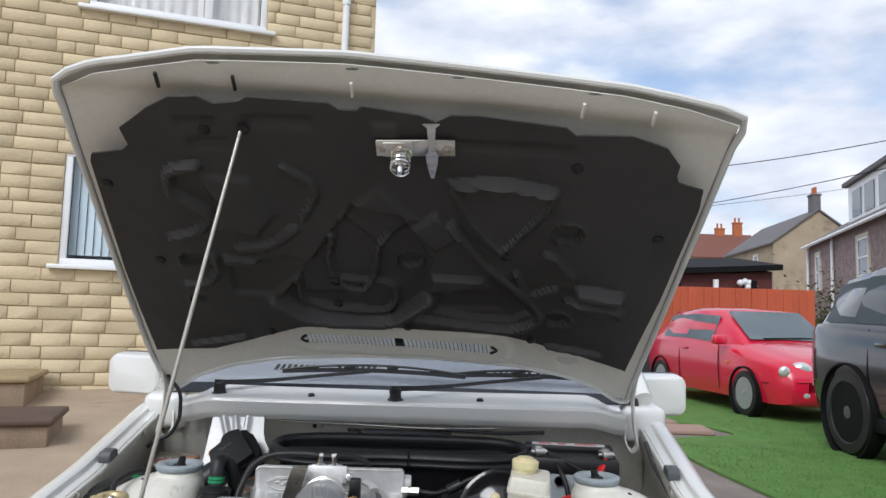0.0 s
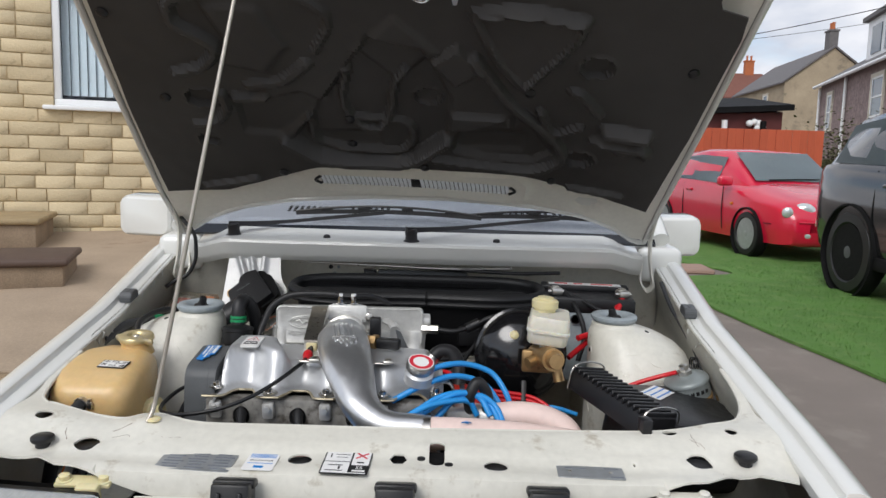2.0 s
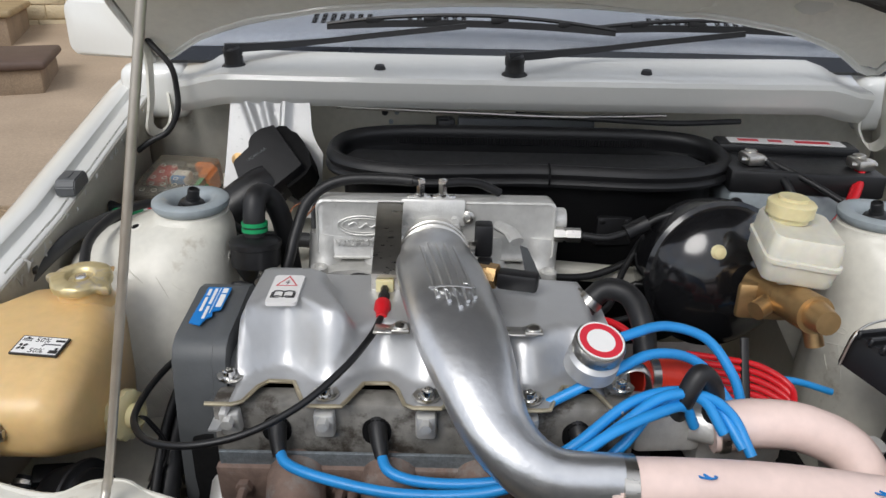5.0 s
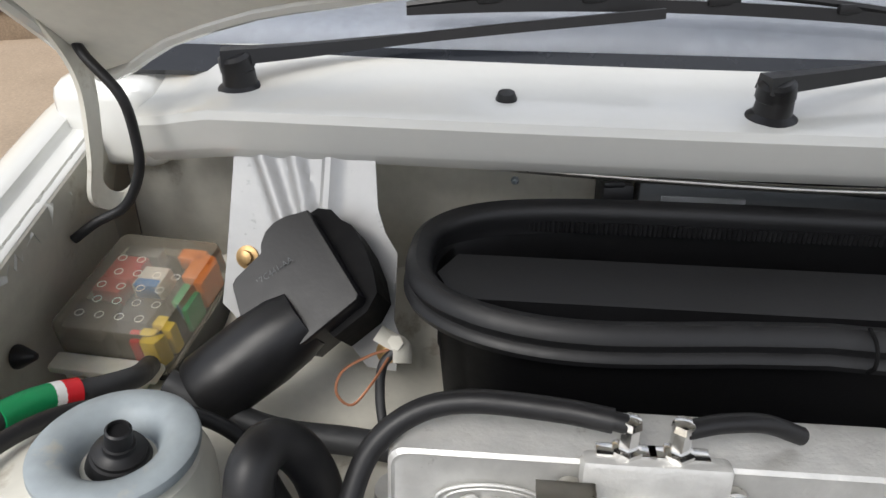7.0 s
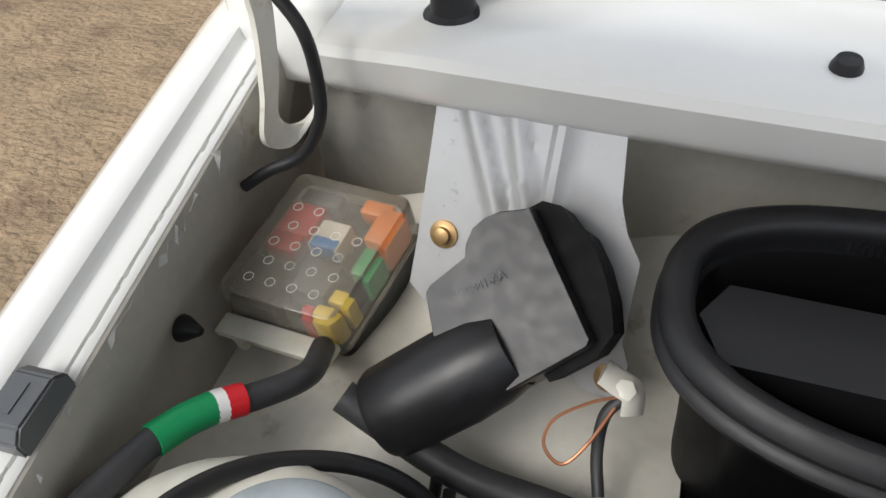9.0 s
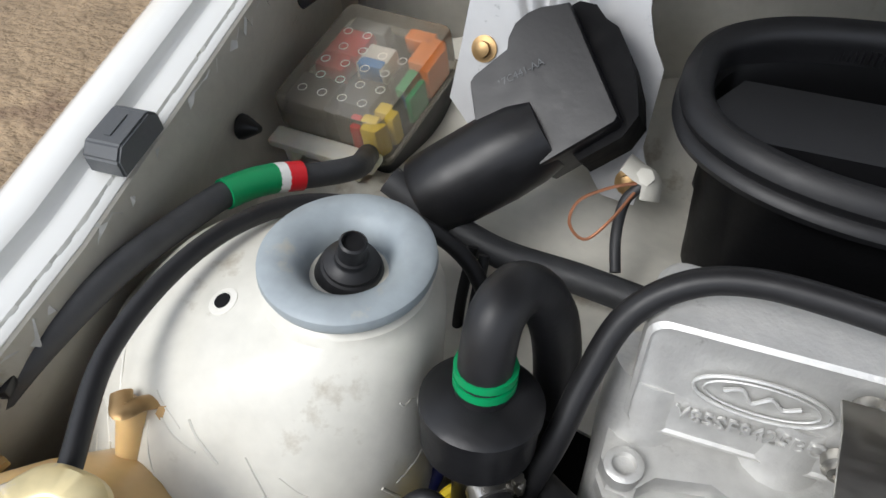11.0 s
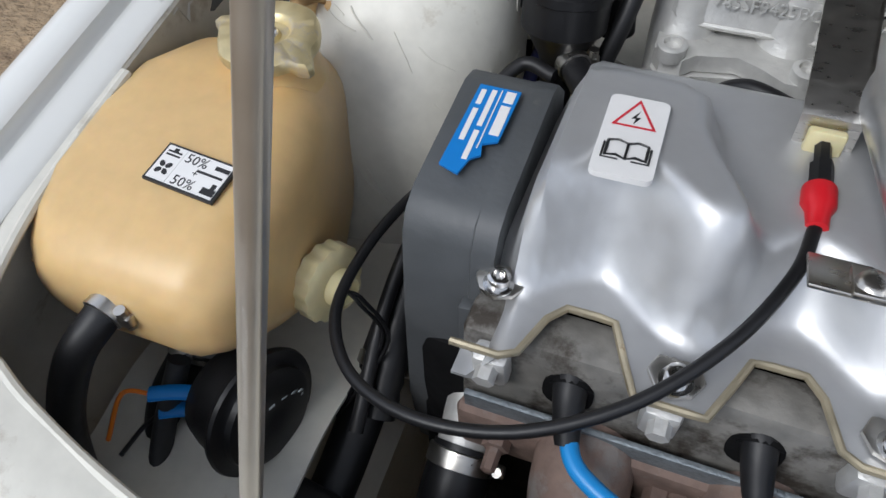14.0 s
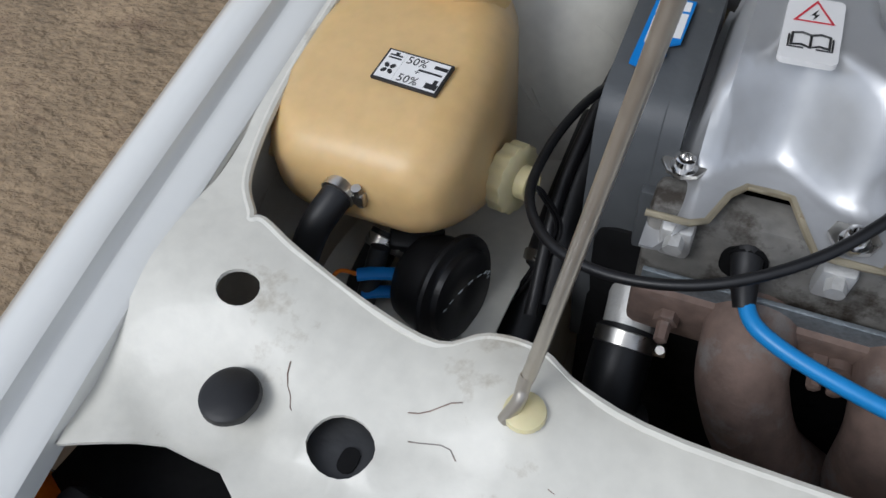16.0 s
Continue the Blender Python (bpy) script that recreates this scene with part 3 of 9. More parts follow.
def terrace(name, label, o, ang, w, d, eave, ridge, wall_m, roof_m, windows, chimneys, gable=True, end_windows=()):
    """A house of w along its front, turned by ang; ridge along its front. windows: u, z, w, h on the front."""
    ax = V((math.cos(radians(ang)), math.sin(radians(ang)), 0))
    ay = V((-ax.y, ax.x, 0))
    o = V((*o, 0))
    h = thing(name, o, label, "house", "houses of the street")
    bm = B()
    block(bm, o, ax, ay, w, d, -0.5, eave)
    for u in (0, w):
        bm.faces.new([bm.verts.new(q) for q in (o + ax * u + V((0, 0, eave)), o + ax * u + ay * d + V((0, 0, eave)), o + ax * u + ay * d / 2 + V((0, 0, ridge)))])
    part("wall", bm, wall_m, h)
    bm = B()
    for s in (0, 1):
        e = o + (ay * d if s else V((0, 0, 0)))
        out = ay * (0.25 if s else -0.25)
        p = [e + out - ax * 0.15 + V((0, 0, eave - 0.12)), e + out + ax * (w + 0.15) + V((0, 0, eave - 0.12)), o + ay * d / 2 + ax * (w + 0.15) + V((0, 0, ridge + 0.04)), o + ay * d / 2 - ax * 0.15 + V((0, 0, ridge + 0.04))]
        up = V((0, 0, 0.14))
        loft(bm, [p, [q + up for q in p]])
    part("roof", bm, roof_m, h)
    for u, z, ww, hh in windows:
        bm = B()
        c = o + ax * u + V((0, 0, z)) - ay * 0.02
        m = facing(c, ax, V((0, 0, 1)))
        for sx, sy, cx, cy in ((ww + 0.24, 0.14, 0, hh / 2 + 0.07), (ww + 0.3, 0.12, 0, -hh / 2 - 0.06), (0.12, hh, -ww / 2 - 0.06, 0), (0.12, hh, ww / 2 + 0.06, 0)):
            box(bm, (cx, cy, 0), (sx, sy, 0.1), bevel=0.01, seg=1, m=m)
        win = part("window", bm, QUOIN, h, "pale stone window surround")
        bm = B()
        for sx, sy, cx, cy in ((ww, 0.07, 0, hh / 2 - 0.035), (ww, 0.07, 0, -hh / 2 + 0.035), (0.07, hh, -ww / 2 + 0.035, 0), (0.07, hh, ww / 2 - 0.035, 0), (ww, 0.06, 0, 0)):
            box(bm, (cx, cy, 0.0), (sx, sy, 0.06), bevel=0.004, seg=1, m=m)
        part("window_frame", bm, UPVC, win)
        bm = B()
        box(bm, (0, 0, -0.01), (ww, hh, 0.02), bevel=0, m=m)
        part("pane", bm, PANE, win)
    for u, v, hgt, mat in chimneys:
        bm = B()
        c = o + ax * u + ay * v
        box(bm, c + V((0, 0, ridge + hgt / 2 - 0.3)), (0.95, 0.6, hgt + 0.6), (0, 0, ang), 0.02, 1)
        box(bm, c + V((0, 0, ridge + hgt)), (1.08, 0.72, 0.14), (0, 0, ang), 0.02, 1)
        ch = part("chimney", bm, mat, h)
        for k in (-0.25, 0.2):
            bm = B()
            lathe(bm, c + ax * k + V((0, 0, ridge + hgt + 0.06)), (0, 0, 1), [(0.13, 0), (0.11, 0.08), (0.10, 0.45), (0.125, 0.48), (0.12, 0.55)], 14)
            part("chimney_pot", bm, BRICK, ch)
    return h, o, ax, ay


# ================= the white car =================
car = thing("white_hatchback", (0, -0.1, 0), "white 1980s hatchback with its bonnet propped open", "car")


def lerp(a, b, t):
    return a + (b - a) * t


def wing_x(y, side):
    """Inner lip of the wing."""
    return side * (0.578 + 0.08 * max(0, y) - 0.05 * max(0, -0.42 - y))


def wing_z(y):
    return 0.755 + (y + 0.45) * 0.18 if y < 0.45 else 0.917 + (y - 0.45) * 0.04


ys = [-0.56, -0.52, -0.47, -0.40, -0.30, -0.2, -0.1, 0.0, 0.1, 0.2, 0.3, 0.4, 0.5, 0.62, 0.75]
for side in (-1, 1):
    bm = B()
    rings = []
    for y in ys:
        x0, z0 = wing_x(y, side), wing_z(y)
        prof = [(0.000, -0.030), (0.000, -0.016), (0.003, -0.0135), (0.024, -0.0125), (0.0265, -0.010), (0.028, -0.003), (0.032, 0.0), (0.044, 0.001), (0.056, -0.003), (0.068, -0.012), (0.079, -0.030), (0.088, -0.065), (0.095, -0.13), (0.104, -0.25), (0.11, -0.45), (0.10, -0.455), (0.092, -0.25), (0.08, -0.10), (0.055, -0.04), (0.02, -0.03)]
        rings.append([V((x0 + side * dx, y, z0 + dz)) for dx, dz in prof])
    loft(bm, rings)
    part("wing", bm, WHITE, car)
    # inner wing wall down into the bay
    bm = B()
    rows = []
    for y in [-0.43, -0.36, -0.28, -0.2, -0.1, 0.0, 0.1, 0.2, 0.3, 0.40]:
        x0, z0 = wing_x(y, side), wing_z(y)
        k = 0.006 * math.sin(y * 40)
        prof = [(0.004, -0.014), (-0.002, -0.018), (-0.004 + k * 0.3, -0.035), (-0.002, -0.06), (0.016 + k, -0.11), (0.012, -0.16), (-0.004, -0.195), (-0.04, -0.215), (-0.17, -0.235), (-0.195, -0.25), (-0.20, -0.45)]
        rows.append([V((x0 + side * dx, y, z0 + dz)) for dx, dz in prof])
    loft(bm, rows, cap=False, closed=False)
    bmesh.ops.solidify(bm, geom=bm.faces[:], thickness=0.003)
    part("inner_wing", bm, CREAM, car)
    # ragged seam sealer along the gutter
    bm = B()
    rs = random.Random(11 + side)
    top, low = [], []
    for i in range(90):
        y = -0.12 + i * 0.0056
        x0, z0 = wing_x(y, side), wing_z(y)
        top.append(V((x0 + side * 0.006, y, z0 - 0.0115)))
        low.append(V((x0 - side * (0.002 + rs.random() ** 3 * 0.004), y, z0 - 0.020 - 0.016 * (rs.random() ** 3) - 0.006 * (math.sin(i * 0.5) > 0.6))))
    loft(bm, [top, low], cap=False, closed=False)
    bmesh.ops.solidify(bm, geom=bm.faces[:], thickness=0.0015)
    part("seam_sealer", bm, WHITE, car, "ragged white seam sealer")

# ---- slam panel: one pressing with its holes ----
def slam_z(x, y):
    z = 0.724 + 0.022 * ease((y + 0.43) / 0.09)
    z -= 0.034 * ease((-0.457 - y) / 0.011)
    lip = ease((abs(x) - 0.40) / 0.12)
    z += 0.010 * lip * ease((y + 0.42) / 0.1)
    z += 0.012 * math.exp(-((x + 0.345) ** 2 + (y + 0.358) ** 2) / 0.0012)
    z -= 0.006 * math.exp(-((x + 0.26) ** 2 / 0.012 + (y + 0.43) ** 2 / 0.0014))
    z -= 0.005 * math.exp(-((x - 0.30) ** 2 / 0.012 + (y + 0.43) ** 2 / 0.0014))
    z += max(0.0, wing_z(y - 0.055) - 0.016 - z) * ease((abs(x) - 0.50) / 0.05) * ease((y + 0.32) / 0.10)
    for sx in (-0.495, 0.505):                  # round pans for the bonnet stops
        d = math.hypot(x - sx, (y + 0.400) * 1.1)
        z -= 0.005 * (1 - ease((d - 0.030) / 0.014))
    z += 0.004 * (1 - ease(abs(y + 0.385 + 0.05 * abs(x)) / 0.012)) * ease((0.47 - abs(x)) / 0.03)
    return z


def slam_pt(x, y, up=0.0):
    """A place on the slam panel."""
    return V((x, y, slam_z(x + 0.01, y + 0.055) + up))


rear = [(0.584, -0.12), (0.580, -0.19), (0.570, -0.25), (0.545, -0.295), (0.50, -0.315), (0.42, -0.328), (0.30, -0.336), (0.15, -0.342), (0.0, -0.345), (-0.15, -0.345), (-0.27, -0.345), (-0.32, -0.338), (-0.345, -0.325), (-0.372, -0.325), (-0.395, -0.338),
        (-0.44, -0.330), (-0.485, -0.314), (-0.508, -0.302), (-0.514, -0.304), (-0.517, -0.299), (-0.530, -0.282), (-0.538, -0.258), (-0.543, -0.22), (-0.546, -0.17), (-0.547, -0.12)]
front = [(-0.5515, -0.12), (-0.5515, -0.3), (-0.5515, -0.42), (-0.545, -0.452), (-0.50, -0.43), (-0.47, -0.432), (-0.44, -0.455), (-0.37, -0.462), (-0.34, -0.464), (-0.30, -0.467), (-0.1, -0.470), (0.0, -0.471), (0.1, -0.470),
         (0.30, -0.467), (0.34, -0.464), (0.38, -0.462), (0.45, -0.455), (0.49, -0.432), (0.53, -0.43), (0.575, -0.452), (0.5875, -0.42), (0.588, -0.3), (0.588, -0.12)]
holes = [circle(-0.421, -0.400, 0.018, 0.0145), circle(-0.499, -0.347, 0.0105), circle(0.455, -0.402, 0.019, 0.014), circle(0.52, -0.343, 0.009), circle(-0.112, -0.420, 0.017, 0.013), circle(0.163, -0.424, 0.017, 0.013),
         circle(0.026, -0.414, 0.013, 0.013, 6), [(0.08 + a, -0.402 + b) for a, b in rrect(0.022, 0.05, 0.010)], circle(0.43, -0.338, 0.011, 0.008), circle(0.36, -0.41, 0.002)]
bm = B()
sheet(bm, rear + front, holes, lambda u, v, d: V((u - 0.01 - 0.017 * ease((-u - 0.44) / 0.1), v - 0.055, slam_z(u, v) - d)), 0.0025, step=0.011)
part("slam_panel", bm, CREAM, car, "white front crossmember panel with chipped paint")
bm = B()
tube(bm, [V((u - 0.01 - 0.017 * ease((-u - 0.44) / 0.1), v - 0.055, slam_z(u, v) - 0.0022)) for u, v in rear], 0.0032, 8, 4)
part("rolled_edge", bm, CREAM, car)
# dark cones and pads under the holes stand for their shaded depth
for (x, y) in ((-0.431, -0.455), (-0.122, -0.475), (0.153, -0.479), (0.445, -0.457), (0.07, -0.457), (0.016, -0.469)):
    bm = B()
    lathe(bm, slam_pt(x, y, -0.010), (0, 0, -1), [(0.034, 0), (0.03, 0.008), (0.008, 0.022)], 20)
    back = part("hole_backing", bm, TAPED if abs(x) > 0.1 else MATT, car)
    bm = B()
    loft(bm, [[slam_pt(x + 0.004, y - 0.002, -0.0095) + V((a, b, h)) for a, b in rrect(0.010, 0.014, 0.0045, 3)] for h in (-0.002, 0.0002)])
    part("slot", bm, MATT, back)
for x, y in ((0.048, -0.466), (0.087, -0.479)):
    bm = B()
    lathe(bm, slam_pt(x, y), (0, 0, 1), [(0.006, -0.002), (0.006, 0.001), (0.004, 0.002)], 14)
    part("blanking_plug", bm, RUBBER, car)
for x, y in ((-0.495, -0.454), (0.512, -0.452)):
    bm = B()
    lathe(bm, slam_pt(x, y, -0.002), (0, 0, 1), [(0.010, 0), (0.010, 0.007), (0.0145, 0.008), (0.0163, 0.011), (0.0158, 0.015), (0.013, 0.017), (0.0, 0.0175)], 28)
    part("rubber_stop", bm, RUBBER, car, "round black rubber bonnet stop")
# cracked paint, as hairlines that run from the holes
rc_ = random.Random(21)
for x, y, a in ((-0.405, -0.43, 0.6), (-0.40, -0.442, -0.2), (-0.46, -0.45, 2.4), (0.46, -0.435, 1.2), (0.452, -0.43, 1.9), (-0.33, -0.44, 0.2)):
    pts = []
    for k in range(6):
        pts.append(slam_pt(x, y, 0.0001))
        a += rc_.uniform(-0.6, 0.6)
        x, y = x + 0.0055 * math.cos(a), y + 0.0055 * math.sin(a)
    bm = B()
    tube(bm, pts, 0.00035, 4, 1)
    part("paint_crack", bm, RUST, car, "dark hairline crack in the paint")
for side in (-1, 1):
    bm = B()
    box(bm, (side * 0.535, -0.49, 0.615), (0.16, 0.13, 0.10), (0, 0, side * 6), 0.02, 2)
    part("lamp_bucket", bm, MATT, car)
# front face under the slam panel; a near-black box paints the cavity's shade
for x0, x1 in ((-0.335, -0.225), (-0.165, -0.012), (0.046, 0.188), (0.248, 0.335)):
    bm = B()
    box(bm, ((x0 + x1) / 2, -0.526, 0.683), (x1 - x0, 0.004, 0.010), bevel=0.0015)
    part("front_flange", bm, CREAM, car)
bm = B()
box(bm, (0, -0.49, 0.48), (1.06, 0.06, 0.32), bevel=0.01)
part("radiator_cavity_shade", bm, MATT, car)
for x in (-0.195, 0.017, 0.218):
    bm = B()
    box(bm, (x, -0.556, 0.680), (0.050, 0.04, 0.085), (-14, 0, 0), 0.004)
    box(bm, (x, -0.538, 0.716), (0.056, 0.024, 0.012), (-14, 0, 0), 0.004)
    for dx in (-0.014, 0.014):
        box(bm, (x + dx, -0.578, 0.680), (0.006, 0.006, 0.075), (-14, 0, 0), 0.002)
    part("grille_clip", bm, BLACK, car, "black plastic grille clip")
for z, y, h in ((0.690, -0.572, 0.010), (0.670, -0.596, 0.006), (0.652, -0.598, 0.006), (0.628, -0.600, 0.006), (0.604, -0.602, 0.006)):
    bm = B()
    box(bm, (0.011, y, z), (0.72, 0.05 if h > 0.008 else 0.03, h), bevel=0.002)
    part("grille_bar", bm, BLACK, car)
bm = B()
loft(bm, [[V((x, -0.612 + dy + 0.02 * (x / 0.36) ** 2, 0.681 + dz)) for dy, dz in ((0.014, 0.012), (0.010, 0.020), (-0.004, 0.021), (-0.014, 0.014), (-0.018, -0.016), (-0.010, -0.022), (0.010, -0.020))] for x in (-0.348, -0.25, -0.12, 0.011, 0.14, 0.27, 0.37)])
part("grille_trim", bm, WHITE, car, "white moulded grille surround")
LENS = material("ribbed_headlamp_glass", (0.62, 0.68, 0.74), 0.12, metal=0.55, var=0.2, scale=60, bump=0.5, bump_scale=70, stretch=(6, 1, 1))
AMBER = material("amber_lens", (0.75, 0.17, 0.01), 0.2, var=0.1, bump=0.2)
for side in (-1, 1):
    bm = B()
    xx = side * 0.475 
    box(bm, (xx, -0.598, 0.656), (0.24, 0.10, 0.105), (8, 0, side * 6), 0.016, 3)
    lamp = part("headlight", bm, LENS, car, "rectangular glass headlight")
    bm = B()
    box(bm, (xx, -0.548, 0.676), (0.20, 0.05, 0.045), (6, 0, side * 6), 0.008)
    part("lamp_housing", bm, BLACK, lamp)
    bm = B()
    box(bm, (side * 0.625, -0.565, 0.655), (0.05, 0.11, 0.09), (8, 0, side * 18), 0.012, 3)
    part("indicator", bm, AMBER, car)
    bm = B()
    bx = side * 0.406
    box(bm, (bx, -0.515, 0.701), (0.075, 0.022, 0.006), (14, 0, 0), 0.002)
    box(bm, (bx - side * 0.012, -0.53, 0.69), (0.03, 0.014, 0.03), (14, 0, 0), 0.003)
    for dx in (-0.027, 0.027):
        lathe(bm, (bx + dx, -0.515, 0.703), (0, -0.2, 1), [(0.011, 0), (0.011, 0.002), (0.007, 0.002), (0.007, 0.008), (0.004, 0.009)], 14)
    br = part("lamp_bracket", bm, IVORY if side < 0 else CREAM, car)
    bm = B()
    cyl(bm, (bx - side * 0.008, -0.535, 0.685), (bx - side * 0.01, -0.555, 0.677), 0.010, n=10)
    cyl(bm, (bx - side * 0.01, -0.553, 0.678), (bx - side * 0.011, -0.57, 0.672), 0.005, n=10)
    part("adjuster", bm, PAPER, br)
bm = B()
loft(bm, [[V((s * 0.62 , y, z)) for y, z in ((-0.66, 0.55), (-0.72, 0.54), (-0.74, 0.48), (-0.72, 0.42), (-0.64, 0.42))] for s in (-1.08, -0.9, 0.9, 1.08)])
part("bumper", bm, BLACK, car)

# ---- cowl, screen and cab ----
bm = B()
rows = []
for i in range(41):
    x = lerp(-0.545, 0.56, i / 40)
    e = ease((abs(x - 0.008) - 0.46) / 0.09)
    drop = 0.0 - 0.02 * e
    back = 0.03 * e
    crown = 0.012 * (x - 0.008) ** 2 / 0.3
    prof = [(0.318, 0.892), (0.302, 0.905), (0.300, 0.908), (0.296, 0.915), (0.288, 0.936), (0.291, 0.943), (0.300, 0.946), (0.34, 0.9485), (0.385, 0.962), (0.42, 0.966), (0.42, 0.95), (0.34, 0.94), (0.305, 0.930)]
    rows.append([V((x, y + back + crown, z + drop)) for y, z in prof])
loft(bm, rows)
part("cowl_panel", bm, WHITE, car, "glossy white scuttle panel below the windscreen")
for side in (-1, 1):
    bm = B()
    box(bm, (side * 0.61 + 0.012, 0.55, 0.90), (0.11, 0.34, 0.09), (2, 0, 0), 0.02, 3)
    part("scuttle_end", bm, WHITE, car)
bm = B()
rows = [[V((x, 0.398 + 0.008 * x * x / 0.3 + dy, z)) for dy, z in ((0, 0.90), (0.0, 0.72), (0.02, 0.60), (0.02, 0.42))] for x in (-0.60, -0.4, -0.2, 0, 0.2, 0.4, 0.62)]
loft(bm, rows, cap=False, closed=False)
bmesh.ops.solidify(bm, geom=bm.faces[:], thickness=0.006)
part("bulkhead", bm, CREAM, car)
for x, z, r in ((-0.215, 0.868, 0.0055), (-0.195, 0.868, 0.004), (-0.205, 0.852, 0.004), (-0.47, 0.8, 0.005)):
    bm = B()
    lathe(bm, (x, 0.394, z), (0, -1, 0), [(r, 0), (r, 0.002), (r * 0.6, 0.004), (r * 0.3, 0.002)], 14)
    part("grommet", bm, RUBBER if r > 0.005 else ZINCG, car)
bm = B()
sheet(bm, [(-0.605, 0.06), (-0.25, 0.06), (-0.25, 0.40), (-0.605, 0.40)], [], lambda u, v, d: V((u, v, 0.700 + 0.012 * math.sin(u * 31) * math.sin(v * 27) + 0.05 * ease((v - 0.32) / 0.08) - d)), 0.003, step=0.015)
part("bulkhead_ledge", bm, CREAM, car, "dirty white ledge at the bulkhead foot")
bm = B()
sheet(bm, [(-0.56, -0.40), (-0.415, -0.42), (-0.405, -0.02), (-0.56, -0.02)], [], lambda u, v, d: V((u, v, 0.612 + 0.006 * math.sin(v * 40) - d)), 0.003, step=0.015)
part("wing_ledge", bm, CREAM, car, "dirty white ledge under the coolant tank")
# black screen surround, glass, dash
def screen_pt(x, s, off=0.0):
    """s along the screen's slope from its foot."""
    return V((x, 0.402 + s * 0.80 + 0.05 * x * x - off * 0.6, 0.962 + s * 0.60 - 0.02 * x * x + off * 0.8))


SURR = material("black_screen_seal", (0.012, 0.014, 0.018), 0.25, var=0.15, bump=0.02)
bm = B()
loft(bm, [[screen_pt(lerp(-0.60, 0.61, i / 24), s, o) for s, o in ((-0.02, 0.004), (0.010, 0.006), (0.013, 0.0), (-0.02, -0.003))] for i in range(25)])
part("screen_seal", bm, SURR, car)
bm = B()
loft(bm, [[screen_pt(lerp(-0.60, 0.61, i / 24), s) for s in (0.010, 0.3, 0.75)] for i in range(25)], cap=False, closed=False)
pane = part("windscreen", bm, GLASS, car, "clear laminated windscreen")
pane.visible_shadow = False
# grey raised towards blue in place of the windscreen's sky reflection
DASH = material("sky_lifted_grey_dash", (0.27, 0.29, 0.33), 0.6, var=0.2, bump=0.3)
bm = B()
box(bm, (0.0, 0.78, 0.90), (1.15, 0.62, 0.09), (-4, 0, 0), 0.03, 3)
dash = part("dashboard", bm, DASH, car)
for x in (-0.30, -0.13, 0.30, 0.42):
    bm = B()
    for k in range(7):
        for j in range(3):
            box(bm, (x - 0.05 + k * 0.016, 0.56 + j * 0.02, 0.962 - j * 0.0014), (0.009, 0.012, 0.004), (0, 0, 0), 0.001, 1)
    part("demister_vent", bm, MATT, dash)
bm = B()
box(bm, (0, 1.7, 0.62), (1.2, 1.4, 0.5), bevel=0.05)
box(bm, (0, 2.4, 1.0), (1.2, 0.1, 0.7), bevel=0.04)
for x in (-0.3, 0.32):
    box(bm, (x, 1.35, 1.02), (0.46, 0.14, 0.55), (-12, 0, 0), 0.06, 3)
part("cabin_interior", bm, DASH, car)
for side in (-1, 1):
    bm = B()
    box(bm, (side * 0.66 + 0.01, 1.5, 0.62), (0.10, 1.9, 0.62), bevel=0.04, seg=3)
    part("door", bm, WHITE, car)
    bm = B()
    tube(bm, [screen_pt(side * 0.615 + 0.01, 0.0), screen_pt(side * 0.59 + 0.01, 0.35), screen_pt(side * 0.56 + 0.01, 0.75)], 0.026, 10)
    part("windscreen_pillar", bm, WHITE, car)
    # mirrors
    bm = B()
    c = V((-0.815, 0.76, 0.955)) if side < 0 else V((0.76, 0.78, 0.935))
    w, h = 0.19, 0.125
    rings = []
    for dy, k in ((-0.055, 0.80), (-0.05, 0.88), (-0.03, 0.95), (0.02, 1.0), (0.045, 1.0)):
        rings.append([c + V((px * k + side * 0.0, dy + side * px * 0.25, pz * k)) for px, pz in rrect(w, h, 0.028)])
    loft(bm, rings)
    mir = part("door_mirror", bm, WHITE, car, "white door mirror shell")
    bm = B()
    rings = [[c + V((px * k, dy + side * px * 0.25, pz * k)) for px, pz in rrect(w, h, 0.028)] for dy, k in ((0.0445, 1.02), (0.07, 1.02), (0.075, 0.97))]
    loft(bm, rings)
    tube(bm, [c + V((-side * 0.07, 0.04, -0.04)), c + V((-side * 0.12, 0.05, -0.06)), c + V((-side * 0.16, 0.06, -0.08))], 0.022, 10)
    part("mirror_back", bm, BLACK, mir)
ROOFB = B()
loft(ROOFB, [[V((x, y, z)) for x, z in ((-0.56, 1.36), (-0.4, 1.40), (0.4, 1.40), (0.57, 1.36), (0.4, 1.375), (-0.4, 1.375))] for y in (1.02, 1.5, 2.6)])
part("roof", ROOFB, WHITE, car)
# near-black board added to close the bay below and keep its depths dark
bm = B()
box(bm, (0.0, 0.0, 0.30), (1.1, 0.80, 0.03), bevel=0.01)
part("bay_floor_dark", bm, MATT, car)
for side in (-1, 1):
    for y in (-0.02, 2.2):
        bm = B()
        lathe(bm, (side * 0.60 + 0.01 - side * 0.08, y, 0.285), (side, 0, 0), [(0.20, 0.0), (0.27, 0.01), (0.285, 0.03), (0.285, 0.13), (0.27, 0.155), (0.19, 0.16)], 32)
        tyre = part("wheel", bm, RUBBER, car)
        bm = B()
        lathe(bm, (side * 0.60 + 0.01 + side * 0.075, y, 0.285), (side, 0, 0), [(0.19, 0.0), (0.18, -0.02), (0.06, -0.01), (0.05, 0.005), (0.0, 0.006)], 28)
        part("rim", bm, PLATE, tyre)

# ================= bonnet =================
HP = V((0, 0.392, 0.937))
